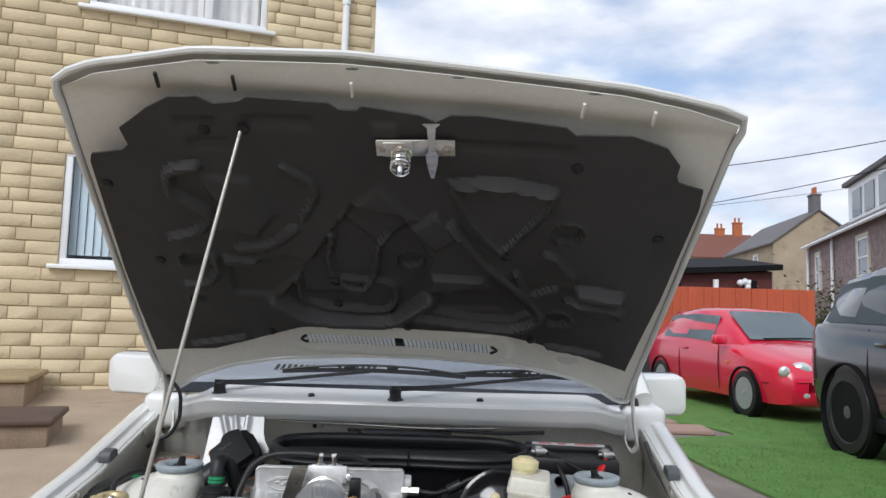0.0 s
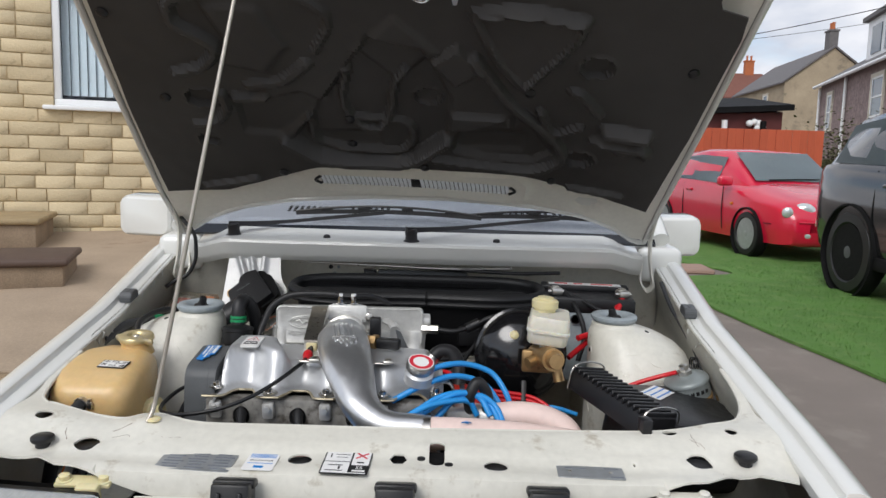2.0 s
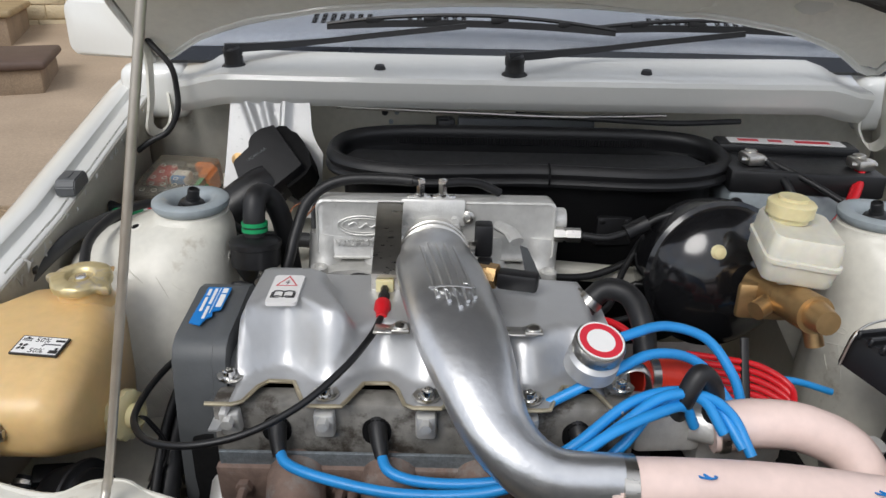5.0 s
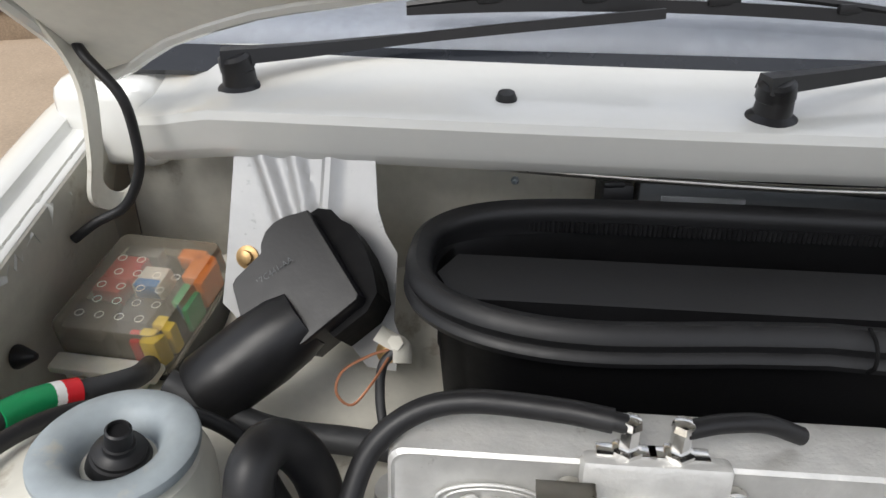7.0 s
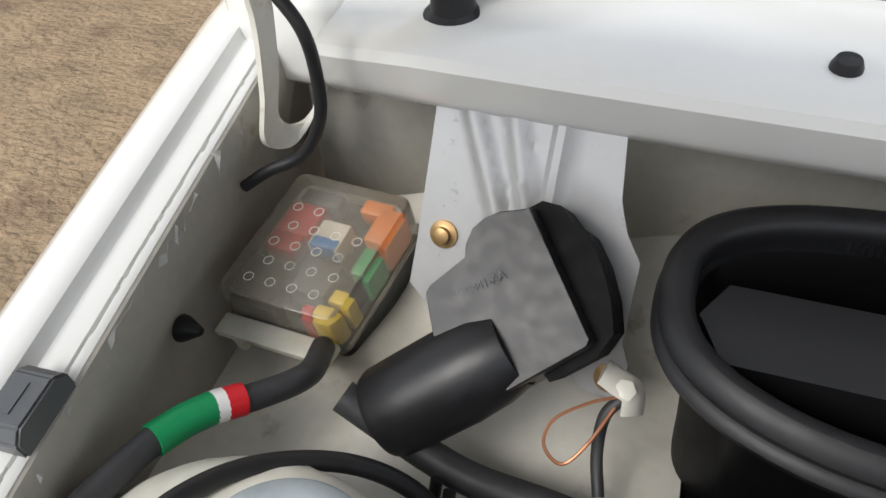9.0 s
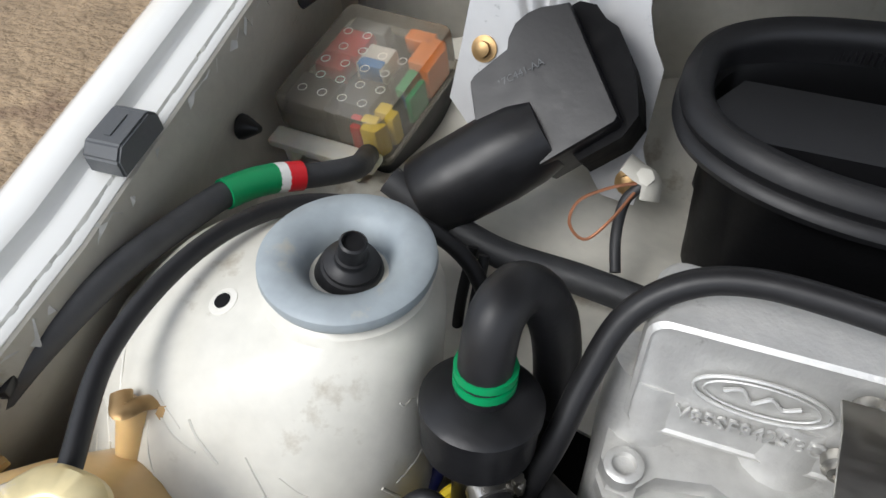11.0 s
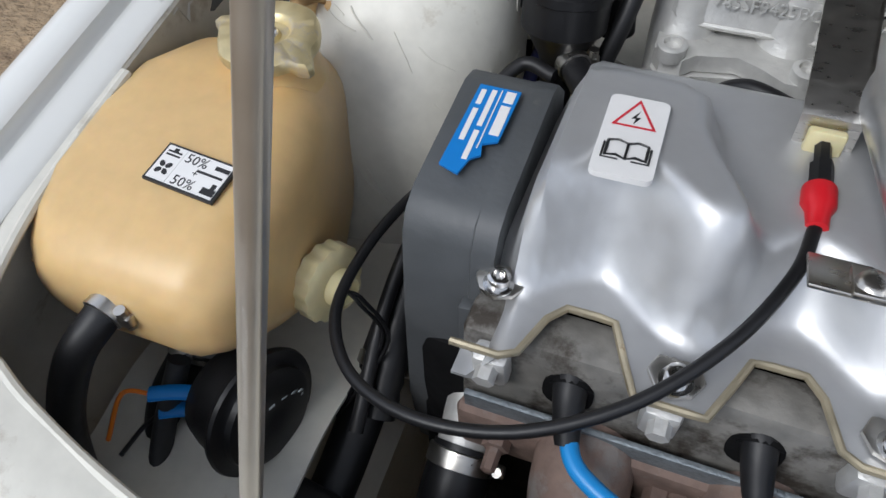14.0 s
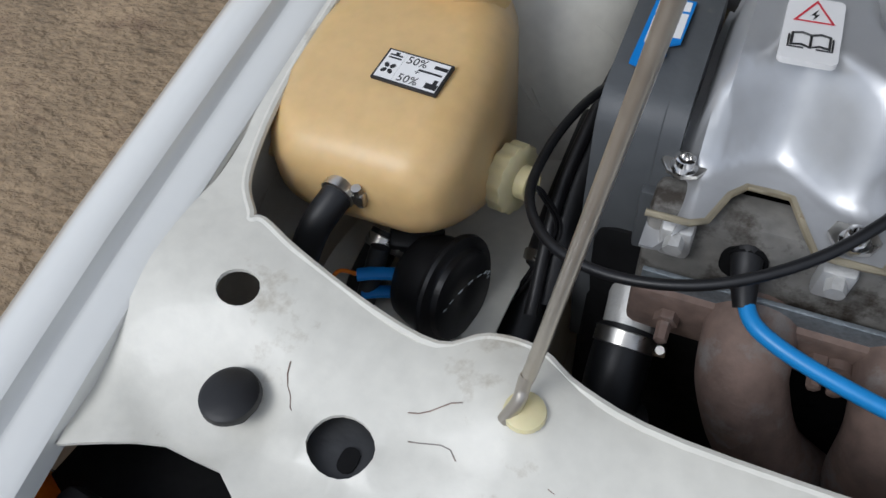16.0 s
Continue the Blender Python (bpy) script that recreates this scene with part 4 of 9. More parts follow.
HD = V((0, -0.7676, 0.617)).normalized()      # from the hinge line up to the front edge
HN = V((0, -HD.z, HD.y))                   # out of its underside, towards the engine


def hood_pt(x, s, off=0.0):
    """x across, s from the hinge line, off below the underside."""
    crown = 0.035 * (1 - (x / 0.6) ** 2)
    x, s = x * 1.012 - 0.004, (s + 0.015) * 1.0205
    return HP + V((x, 0, 0)) + HD * s - HN * (crown - 0.035) + HN * off


bonnet = thing("bonnet", (0, 0.3, 0.95), "white bonnet propped open, black felt liner underneath", "bonnet")
edge = [(-0.569, 0.2), (-0.556, 0.5), (-0.538, 0.80), (-0.529, 0.905), (-0.47, 0.932), (-0.30, 0.955), (-0.06, 0.950), (0.2, 0.928), (0.40, 0.913), (0.50, 0.897), (0.588, 0.874), (0.584, 0.75), (0.575, 0.45), (0.566, 0.2), (0.562, 0.03), (0.53, 0.035), (0.48, 0.075), (0.40, 0.112), (0.28, 0.135), (0.1, 0.147), (-0.1, 0.147), (-0.28, 0.138), (-0.40, 0.115), (-0.48, 0.080), (-0.53, 0.04), (-0.565, 0.025)]
bm = B()
vent_hole = [(0.008 + a, 0.218 - 0.055 * a + b) for a, b in rrect(0.43, 0.034, 0.006)]
sheet(bm, edge, [vent_hole], lambda u, v, d: hood_pt(u, v, -0.026 - d * 0.2), 0.006, step=0.04)
part("outer_skin", bm, WHITE, bonnet)
# folded hem round the rim
bm = B()
rim = [hood_pt(a, b, -0.020) for a, b in fine(edge, 0.05)]
tube(bm, rim, 0.0065, 8, 2, closed=True)
part("hem", bm, WHITE, bonnet)
OV = (0.008, 0.218)


def oval(p, w, h):
    """Signed distance to a long round-ended slot, which leans with the panel."""
    x, s = p[0] - OV[0], p[1] - OV[1] + 0.055 * (p[0] - OV[0])
    hx = w / 2 - h / 2
    return math.hypot(max(abs(x) - hx, 0), s) - h / 2


def inner_off(x, s):
    o = -0.018
    d = oval((x, s), 0.50, 0.085)
    o += 0.013 * (1 - ease((abs(d) - 0.003) / 0.012)) + (0.012 * ease(-d / 0.02) if d < 0 else 0)
    for cx, cs in ((-0.40, 0.205), (0.40, 0.165)):
        dd = math.hypot((x - cx) / 1.0, (s - cs) / 0.62)
        o -= 0.014 * (1 - ease((dd - 0.02) / 0.016))
    o += 0.010 * ease((s - 0.86 + 0.05 * x) / 0.03)
    return o


slot = [(OV[0] + a, OV[1] - 0.055 * a + b) for a, b in rrect(0.42, 0.032, 0.008)]
slots = [circle(x, 0.915 - 0.055 * x + 0.012 * (1 - (x / .5) ** 2), 0.011, 0.0035, 10) for x in (-0.47, -0.27, -0.05, 0.12, 0.34, 0.52)]
bm = B()
inset = [(0.008 + (a - 0.008) * 0.985, 0.49 + (b - 0.49) * 0.975) for a, b in edge]
sheet(bm, inset, [slot] + slots, lambda u, v, d: hood_pt(u, v, inner_off(u, v) - d), 0.002, step=0.0125)
inner = part("inner_frame", bm, PRIMER, bonnet, "dull white pressed inner frame")
# louvre behind the slot
# pale blue stands in for skylight coming through the slats
SLAT = material("skylight_tinted_slat", (0.84, 0.87, 0.90), 0.4, var=0.1, bump=0.02)
for i in range(44):
    if i in (21, 22):
        continue
    x = OV[0] - 0.205 + i * 0.41 / 43
    bm = B()
    box(bm, (0, 0, 0), (0.0078, 0.034, 0.003), bevel=0.0008, seg=1, m=facing(hood_pt(x, OV[1] - 0.055 * (x - OV[0]), -0.0085), V((1, 0, 0.25)), HD))
    part("louvre_slat", bm, SLAT, bonnet)
bm = B()
loft(bm, [[hood_pt(OV[0] + a, OV[1] - 0.055 * a + b, o) for b, o in ((-0.022, -0.013), (0.022, -0.013), (0.022, -0.015), (-0.022, -0.015))] for a in (-0.218, -0.15, -0.08, 0, 0.08, 0.15, 0.218)])
box(bm, (0, 0, 0), (0.022, 0.030, 0.008), bevel=0.001, m=facing(hood_pt(OV[0], OV[1], -0.011), V((1, -0.04, 0.036)), HD))
part("louvre_backing", bm, BLACK, bonnet)
for sx in (-1, 1):
    bm = B()
    x = OV[0] + sx * 0.214
    tube(bm, [hood_pt(x - sx * 0.004, OV[1] - 0.055 * sx * .21 + 0.014, -0.006), hood_pt(x + sx * 0.008, OV[1] - 0.055 * sx * .21, -0.006), hood_pt(x - sx * 0.004, OV[1] - 0.055 * sx * .21 - 0.012, -0.006)], 0.004, 6)
    part("louvre_end", bm, BLACK, bonnet)

# felt liner with its moulded relief (s runs up the bonnet)
liner_edge = [(-0.531, 0.232), (-0.523, 0.50), (-0.503, 0.770), (-0.497, 0.785), (-0.445, 0.790), (-0.432, 0.80), (-0.437, 0.835), (-0.415, 0.850), (-0.385, 0.872), (-0.345, 0.893), (-0.30, 0.895), (-0.275, 0.880), (-0.235, 0.884), (-0.22, 0.893), (-0.09, 0.882), (-0.075, 0.870), (-0.045, 0.869), (-0.035, 0.878), (0.06, 0.862), (0.085, 0.850), (0.11, 0.866), (0.16, 0.868), (0.30, 0.853), (0.318, 0.838), (0.335, 0.840), (0.41, 0.846), (0.47, 0.826), (0.498, 0.792), (0.498, 0.770), (0.505, 0.755), (0.549, 0.744), (0.553, 0.70), (0.540, 0.45), (0.519, 0.205),
              (0.40, 0.245), (0.30, 0.278), (0.24, 0.292), (0.0, 0.305), (-0.2, 0.300), (-0.28, 0.275), (-0.40, 0.232)]
RIBS = [  # width, height, line
    (0.016, 0.008, [(-0.33, 0.755), (-0.375, 0.745), (-0.385, 0.70), (-0.35, 0.67), (-0.33, 0.64), (-0.36, 0.60), (-0.41, 0.585)]),
    (0.014, 0.007, [(-0.345, 0.53), (-0.345, 0.49), (-0.37, 0.455), (-0.41, 0.45)]),
    (0.018, 0.009, [(-0.25, 0.39), (-0.19, 0.335), (-0.09, 0.320), (0.0, 0.33), (0.075, 0.40)]),
    (0.016, 0.008, [(0.05, 0.345), (0.16, 0.325), (0.26, 0.320), (0.31, 0.37), (0.26, 0.45), (0.19, 0.52), (0.12, 0.62)]),
    (0.012, 0.008, [(-0.11, 0.58), (-0.125, 0.50), (-0.10, 0.435), (-0.06, 0.42), (-0.035, 0.47), (-0.025, 0.54), (-0.005, 0.585)]),
    (0.014, 0.007, [(0.115, 0.72), (0.20, 0.73), (0.30, 0.715)]), (0.014, 0.007, [(0.30, 0.715), (0.285, 0.67), (0.24, 0.60), (0.21, 0.56)]), (0.014, 0.007, [(0.21, 0.56), (0.16, 0.62), (0.115, 0.71)]),
    (0.012, 0.006, [(-0.19, 0.46), (-0.18, 0.37), (-0.02, 0.35), (0.0, 0.43), (-0.10, 0.45)]),
    (0.014, 0.007, [(0.25, 0.50), (0.28, 0.44), (0.33, 0.46)]), (0.014, 0.007, [(0.36, 0.50), (0.32, 0.55), (0.30, 0.56)]),
    (0.020, 0.008, [(0.38, 0.46), (0.46, 0.455)]), (0.014, 0.006, [(0.36, 0.425), (0.46, 0.42), (0.47, 0.39)]),
    (0.012, 0.006, [(-0.44, 0.255), (-0.33, 0.275)]), (0.012, 0.006, [(0.34, 0.27), (0.45, 0.255)]),
    (0.018, 0.006, [(-0.29, 0.55), (-0.23, 0.56), (-0.18, 0.60)]), (0.012, 0.005, [(-0.18, 0.75), (-0.13, 0.70), (-0.16, 0.63)]),
    (0.016, 0.007, [(-0.32, 0.52), (-0.27, 0.515)])]
DIPS = [(-0.385, 0.515, 0.030), (0.335, 0.615, 0.030), (0.037, 0.505, 0.026), (0.345, 0.36, 0.030), (-0.40, 0.40, 0.02)]
BUMPS = [((0.14, 0.46), 0.058, 0.018, 0.014, 0), ((0.088, 0.60), 0.028, 0.034, 0.014, 38), ((-0.18, 0.845), 0.055, 0.009, -0.006, 0), ((0.22, 0.805), 0.10, 0.008, -0.005, 0), ((0.0, 0.83), 0.02, 0.012, 0.006, 0), ((-0.30, 0.80), 0.03, 0.008, -0.006, 0), ((-0.31, 0.845), 0.03, 0.006, -0.006, 0), ((-0.12, 0.38), 0.06, 0.02, -0.006, 0), ((0.16, 0.39), 0.07, 0.025, -0.006, 0), ((-0.02, 0.63), 0.05, 0.05, 0.008, 45)]
FIELDS = [  # height, outline of each broad moulded panel
    (-0.016, [(-0.24, 0.39), (-0.14, 0.55), (-0.07, 0.665), (0.03, 0.64), (0.085, 0.52), (0.08, 0.41), (0.0, 0.335), (-0.09, 0.328), (-0.185, 0.343)]),
    (-0.013, [(0.085, 0.36), (0.16, 0.34), (0.255, 0.335), (0.295, 0.37), (0.25, 0.44), (0.20, 0.49), (0.09, 0.43)]),
    (0.012, [(0.115, 0.725), (0.20, 0.735), (0.305, 0.72), (0.285, 0.665), (0.215, 0.555), (0.15, 0.63)]),
    (0.009, [(-0.34, 0.74), (-0.24, 0.73), (-0.20, 0.64), (-0.25, 0.575), (-0.33, 0.60), (-0.315, 0.66)]),
    (0.012, [(0.37, 0.475), (0.465, 0.47), (0.475, 0.40), (0.42, 0.385), (0.365, 0.42)]),
    (-0.010, [(-0.33, 0.50), (-0.20, 0.53), (-0.15, 0.50), (-0.25, 0.40), (-0.33, 0.41)])]
RIBL = [(w, h, [tuple(q) for q in spline([(a, b, 0) for a, b in ln], 5)]) for w, h, ln in RIBS]


def liner_off(x, s):
    o = 0.0
    for w, h, ln in RIBL:
        if min(a[0] for a in ln) - w > x or max(a[0] for a in ln) + w < x:
            continue
        d = min(seg_dist((x, s), a, b) for a, b in zip(ln, ln[1:]))
        o = max(o, h * 2.0 * (1 - ease((d - w * 0.30) / (w * 0.50))))
    for cx, cs, r in DIPS:
        d = math.hypot(x - cx, (s - cs) * 1.25)
        o += 0.005 * (1 - ease(abs(d - r) / 0.006)) - 0.012 * (1 - ease((d - r + 0.006) / 0.008))
    for h, poly in FIELDS:
        d = min(seg_dist((x, s), a, b) for a, b in zip(poly, poly[1:] + poly[:1]))
        if inside((x, s), poly):
            o += h * ease(d / 0.012)
    for (cx, cs), hw, hh, h, a in BUMPS:
        ca, sa = math.cos(radians(a)), math.sin(radians(a))
        dx, ds = (x - cx) * ca + (s - cs) * sa, -(x - cx) * sa + (s - cs) * ca
        d = max(abs(dx) - hw, abs(ds) - hh)
        o += h * (1 - ease((d + 0.004) / 0.012))
    o += 0.006 * noise.noise((x * 5, s * 5, 3)) + 0.0012 * noise.noise((x * 30, s * 30, 0))
    return o


bm = B()
sheet(bm, liner_edge, [], lambda u, v, d: hood_pt(u, v, 0.019 + max(-0.022, liner_off(u, v)) - d), 0.004, step=0.0053)
part("felt_liner", bm, LINER, bonnet, "black moulded felt liner with pale scuffs")
for x, s in ((-0.49, 0.72), (-0.45, 0.52), (-0.30, 0.83), (-0.27, 0.29), (0.03, 0.31), (0.30, 0.285), (0.50, 0.62), (0.225, 0.545), (-0.12, 0.36), (-0.115, 0.455), (0.33, 0.77)):
    bm = B()
    lathe(bm, hood_pt(x, s, 0.019 + max(-0.022, liner_off(x, s))), HN, [(0.010, 0.0), (0.010, 0.003), (0.006, 0.006), (0.0, 0.007)], 16)
    part("liner_clip", bm, BLACK, bonnet)
# latch plate, striker and safety hook
LP = facing(hood_pt(0.052, 0.805, 0.019), V((1, -0.02, 0.02)), HD)
bm = B()
box(bm, (0, 0, 0.010), (0.135, 0.034, 0.004), bevel=0.0015, m=LP)
box(bm, (-0.03, 0, 0.013), (0.05, 0.030, 0.006), bevel=0.0015, m=LP)
latch = part("latch_plate", bm, STEEL, bonnet, "plated bonnet latch plate")
bm = B()
for x in (-0.055, 0.055):
    lathe(bm, LP @ V((x, 0, 0.012)), HN, [(0.008, 0), (0.008, 0.002), (0.005, 0.004)], 6)
part("bolt", bm, ROD, latch)
bm = B()
o = LP @ V((-0.024, -0.006, 0.014))
lathe(bm, o, HN, [(0.018, 0), (0.018, 0.004), (0.014, 0.006), (0.014, 0.012), (0.010, 0.013), (0.010, 0.035), (0.007, 0.036), (0.007, 0.05), (0.004, 0.055)], 20)
tube(bm, [o + HN * (0.008 + k * 0.0012) + V((math.cos(k * 0.8), 0, 0)) * 0.016 + HD * math.sin(k * 0.8) * 0.016 for k in range(32)], 0.0018, 6, 2)
part("striker_pin", bm, CHROME, latch)
bm = B()
loft(bm, [[LP @ V((0.028 + a * w, b, c)) for a, c in ((-1, 0.016), (1, 0.016), (1, 0.019), (-1, 0.019))] for b, w in ((0.055, 0.014), (0.048, 0.007), (0.0, 0.006), (-0.01, 0.011), (-0.03, 0.009), (-0.06, 0.003))])
part("safety_hook", bm, STEEL, latch)
for x in (-0.36, -0.24, -0.052, 0.325, 0.44):
    bm = B()
    box(bm, (0, 0, 0), (0.005, 0.028, 0.006), bevel=0.001, m=facing(hood_pt(x, 0.895 - 0.055 * x, 0.002), V((1, 0, 0)), HD))
    part("tab", bm, BLACK if x < -0.2 else PRIMER, bonnet)
# hinge arms
for side in (-1, 1):
    bm = B()
    x = side * 0.572
    pts = [(x, 0.245, 1.06), (x, 0.285, 1.02), (x, 0.318, 0.965), (x + side * 0.004, 0.318, 0.90), (x + side * 0.012, 0.318, 0.855), (x + side * 0.005, 0.345, 0.838), (x - side * 0.005, 0.375, 0.862), (x, 0.39, 0.90)]
    line = spline(pts, 6)
    loft(bm, [[p + V((dx * side, 0, 0)) + V((0, ny * 0.012, nz * 0.012)) for dx, ny, nz in ((-0.002, -1, -0.3), (0.002, -1, -0.3), (0.002, 1, 0.3), (-0.002, 1, 0.3))] for p in line])
    arm = part("hinge_arm", bm, CREAM, bonnet)
    for y, z in ((0.27, 1.035), (0.235, 1.07)):
        bm = B()
        lathe(bm, (x - side * 0.002, y, z), (-side * 0.6, -0.5, -0.5), [(0.010, 0), (0.010, 0.003), (0.006, 0.003), (0.006, 0.008), (0.004, 0.009)], 12)
        part("bolt", bm, CREAM, arm)
# prop rod
bm = B()
foot, tip = V((-0.352, -0.410, 0.768)), hood_pt(-0.237, 0.836, 0.012)
tube(bm, [foot + V((-0.006, -0.012, -0.016)), foot + V((-0.001, -0.006, -0.004)), foot + V((0, 0, 0.006)), foot.lerp(tip, 0.06), foot.lerp(tip, 0.5), foot.lerp(tip, 0.97), tip], 0.0034, 12, 8)
rod = solo("prop_rod", bm, ROD, "thin plated steel bonnet prop rod", "prop rod")
bm = B()
lathe(bm, hood_pt(-0.235, 0.832, 0.020), HN, [(0.0105, 0), (0.0105, 0.004), (0.007, 0.006)], 18)
part("rod_socket", bm, BLACK, bonnet)
bm = B()
lathe(bm, slam_pt(-0.350, -0.416, -0.001), (0, 0, 1), [(0.0105, 0), (0.010, 0.003), (0.006, 0.005)], 18)
part("pivot_bush", bm, IVORY, car)

# ---- wipers and washer jets ----
for x0, y0 in ((-0.449, 0.352), (-0.008, 0.318)):
    bm = B()
    p = V((x0, y0, 0.944))
    lathe(bm, p, (0, -0.1, 1), [(0.020, 0.0), (0.020, 0.004), (0.015, 0.008), (0.014, 0.020)], 20)
    cyl(bm, p + V((0, 0, 0.018)), p + V((-0.002, -0.004, 0.034)), 0.0155, 0.0145, 18, 0.003)
    wiper = thing("wiper", p, "black windscreen wiper arm with its blade", "wiper", "wipers")
    part("spindle", bm, BLACK, wiper)
    bm = B()
    a = p + V((0.0, 0.0, 0.027))
    e = [a + V((-0.012, -0.006, 0)), a + V((0.05, 0.024, 0.001)), a + V((0.131, 0.050, 0.007)), a + V((0.23, 0.054, 0.019)), a + V((0.366, 0.060, 0.034))]
    line = spline(e, 5)
    loft(bm, [[q + V((-0.3 * w, w, 0)) * 1.0 + V((0, 0, hh)) for w, hh in ((-k, -0.002), (k, -0.002), (k * 0.7, 0.5 * k + 0.005), (-k * 0.7, 0.5 * k + 0.005))] for q, k in zip(line, [0.0115 - 0.0085 * min(1, i / 11) for i in range(len(line))])])
    part("arm", bm, BLACK, wiper)
    bm = B()
    c = a + V((0.375, 0.095, 0.024))
    bl = [screen_pt(c.x + u, 0.046 + 0.018 * max(0, 1 - (u / 0.3) ** 2) - 0.01 * u, 0.013) for u in (-0.24, -0.16, -0.08, 0, 0.08, 0.16, 0.24)]
    line = spline(bl, 5)
    loft(bm, [[q + V((0, w, h)) for w, h in ((-0.003, -0.009), (0.003, -0.009), (0.002, 0.002), (-0.002, 0.002))] for q in line])
    tube(bm, [q + V((0, 0, 0.010 * (1 - ((i / 30) - 0.5) ** 2 * 4))) for i, q in enumerate(line)], 0.0035, 6, 1)
    for u in (-0.16, -0.05, 0.05, 0.16):
        i = int((u + 0.24) / 0.48 * (len(line) - 1))
        box(bm, line[i] + V((0, 0, 0.003)), (0.03, 0.007, 0.009), (0, 0, 10), 0.002)
    part("blade", bm, BLACK, wiper)
for x in (-0.217, 0.200):
    bm = B()
    lathe(bm, (x, 0.338, 0.947), (0, -0.15, 1), [(0.009, 0), (0.009, 0.003), (0.007, 0.008), (0.0, 0.010)], 16)
    part("washer_jet", bm, BLACK, car)


from mathutils.bvhtree import BVHTree

# ================= engine bay, left side =================
# ---- strut towers with grey caps ----
def tower(side):
    cx, cy, top = side * 0.421, 0.034, 0.826
    bm = B()
    rings = []
    n = 56
    prof = [(0.0, 0.040, 0.005, 0.006), (0.003, 0.0445, 0.005, 0.006), (0.008, 0.0465, 0.007, 0.006), (0.012, 0.055, 0.014, 0.005), (0.017, 0.063, 0.020, 0.005), (0.025, 0.070, 0.025, 0.006), (0.038, 0.0765, 0.030, 0.009), (0.055, 0.081, 0.034, 0.013),
            (0.08, 0.086, 0.038, 0.018), (0.12, 0.091, 0.042, 0.022), (0.18, 0.096, 0.045, 0.026), (0.26, 0.100, 0.046, 0.030), (0.34, 0.102, 0.046, 0.030), (0.42, 0.104, 0.046, 0.030)]
    for dz, r, push, fwd in prof:
        ring = []
        for k in range(n):
            a = 2 * math.pi * k / n
            c, s = math.cos(a), math.sin(a)
            rr = r * (1 + (0.05 * noise.noise((c * 1.5, s * 1.5, dz * 8 + side)) + 0.012 * noise.noise((c * 7, s * 7, dz * 60))) * min(1, dz * 20))
            f = 1 + 0.34 * max(0, -s) * ease((dz - 0.01) / 0.16) + 0.42 * max(0, side * c) * ease((dz - 0.004) / 0.05)
            ring.append(V((cx + side * push + c * rr * f, cy - fwd + s * rr * f, top - dz)))
        rings.append(ring)
    loft(bm, rings)
    bm.normal_update()
    skin = BVHTree.FromBMesh(bm)
    part("strut_tower", bm, CREAM, car, "white strut tower with wrinkled old paint")
    for hx, hy, hz in ((side * 0.394, 0.007, 0.770), (side * 0.486, -0.005, 0.814)):
        at, nor, _, _ = skin.find_nearest(V((hx, hy, hz)))
        if nor.dot(at - V((cx, cy, 0.75))) < 0:
            nor = -nor
        bm = B()
        lathe(bm, at - nor * 0.001, nor, [(0.0045, 0), (0.0045, 0.0024), (0.003, 0.0026), (0.0, 0.0026)], 16)
        part("drain_hole", bm, MATT, car)
        bm = B()
        lathe(bm, at - nor * 0.001, nor, [(0.0085, 0), (0.0085, 0.0012), (0.0046, 0.0016), (0.0046, 0.0)], 20)
        part("hole_rim", bm, PRIMER, car)
    rw = random.Random(5 + side)
    for k in range(26):
        a0, z0 = rw.uniform(-2.9, -0.4) if side < 0 else rw.uniform(-2.7, -0.2), rw.uniform(0.66, 0.79)
        tilt, step_ = rw.uniform(-0.7, 0.1), rw.uniform(0.05, 0.14)
        pts = []
        for j in range(4):
            aa, zz = a0 + step_ * j, z0 + tilt * 0.10 * step_ * j * 3 + rw.uniform(-0.0015, 0.0015)
            at, nor, _, _ = skin.find_nearest(V((cx + side * 0.03 + 0.09 * math.cos(aa), cy - 0.012 + 0.09 * math.sin(aa), zz)))
            pts.append(at)
        bm = B()
        tube(bm, pts, rw.uniform(0.0005, 0.0011), 6, 4)
        part("paint_wrinkle", bm, CREAM, car)
    cap = thing("strut_cap", (cx, cy, top), "grey rubber strut top cap with a black stud cover", "strut cap", "strut caps")
    bm = B()
    lathe(bm, (cx + side * 0.005, cy - 0.006, top - 0.003), (0, -0.02, 1), [(0.030, 0.0), (0.042, 0.004), (0.0455, 0.008), (0.0468, 0.012), (0.0463, 0.0155), (0.044, 0.0175), (0.037, 0.0185), (0.031, 0.0175), (0.026, 0.014), (0.0225, 0.008), (0.021, 0.003), (0.018, 0.002)], 64)
    part("dished_washer", bm, ZINCG, cap)
    bm = B()
    lathe(bm, (cx + side * 0.005, cy - 0.006, top - 0.003), (-side * 0.22, -0.12, 1), [(0.019, 0), (0.0175, 0.006), (0.016, 0.010), (0.0145, 0.0105), (0.0145, 0.013), (0.0095, 0.015), (0.0088, 0.016), (0.0088, 0.019), (0.0075, 0.0195), (0.0072, 0.030), (0.006, 0.031), (0.0058, 0.028), (0.0, 0.028)], 28)
    part("stud_cover", bm, RUBBER, cap)


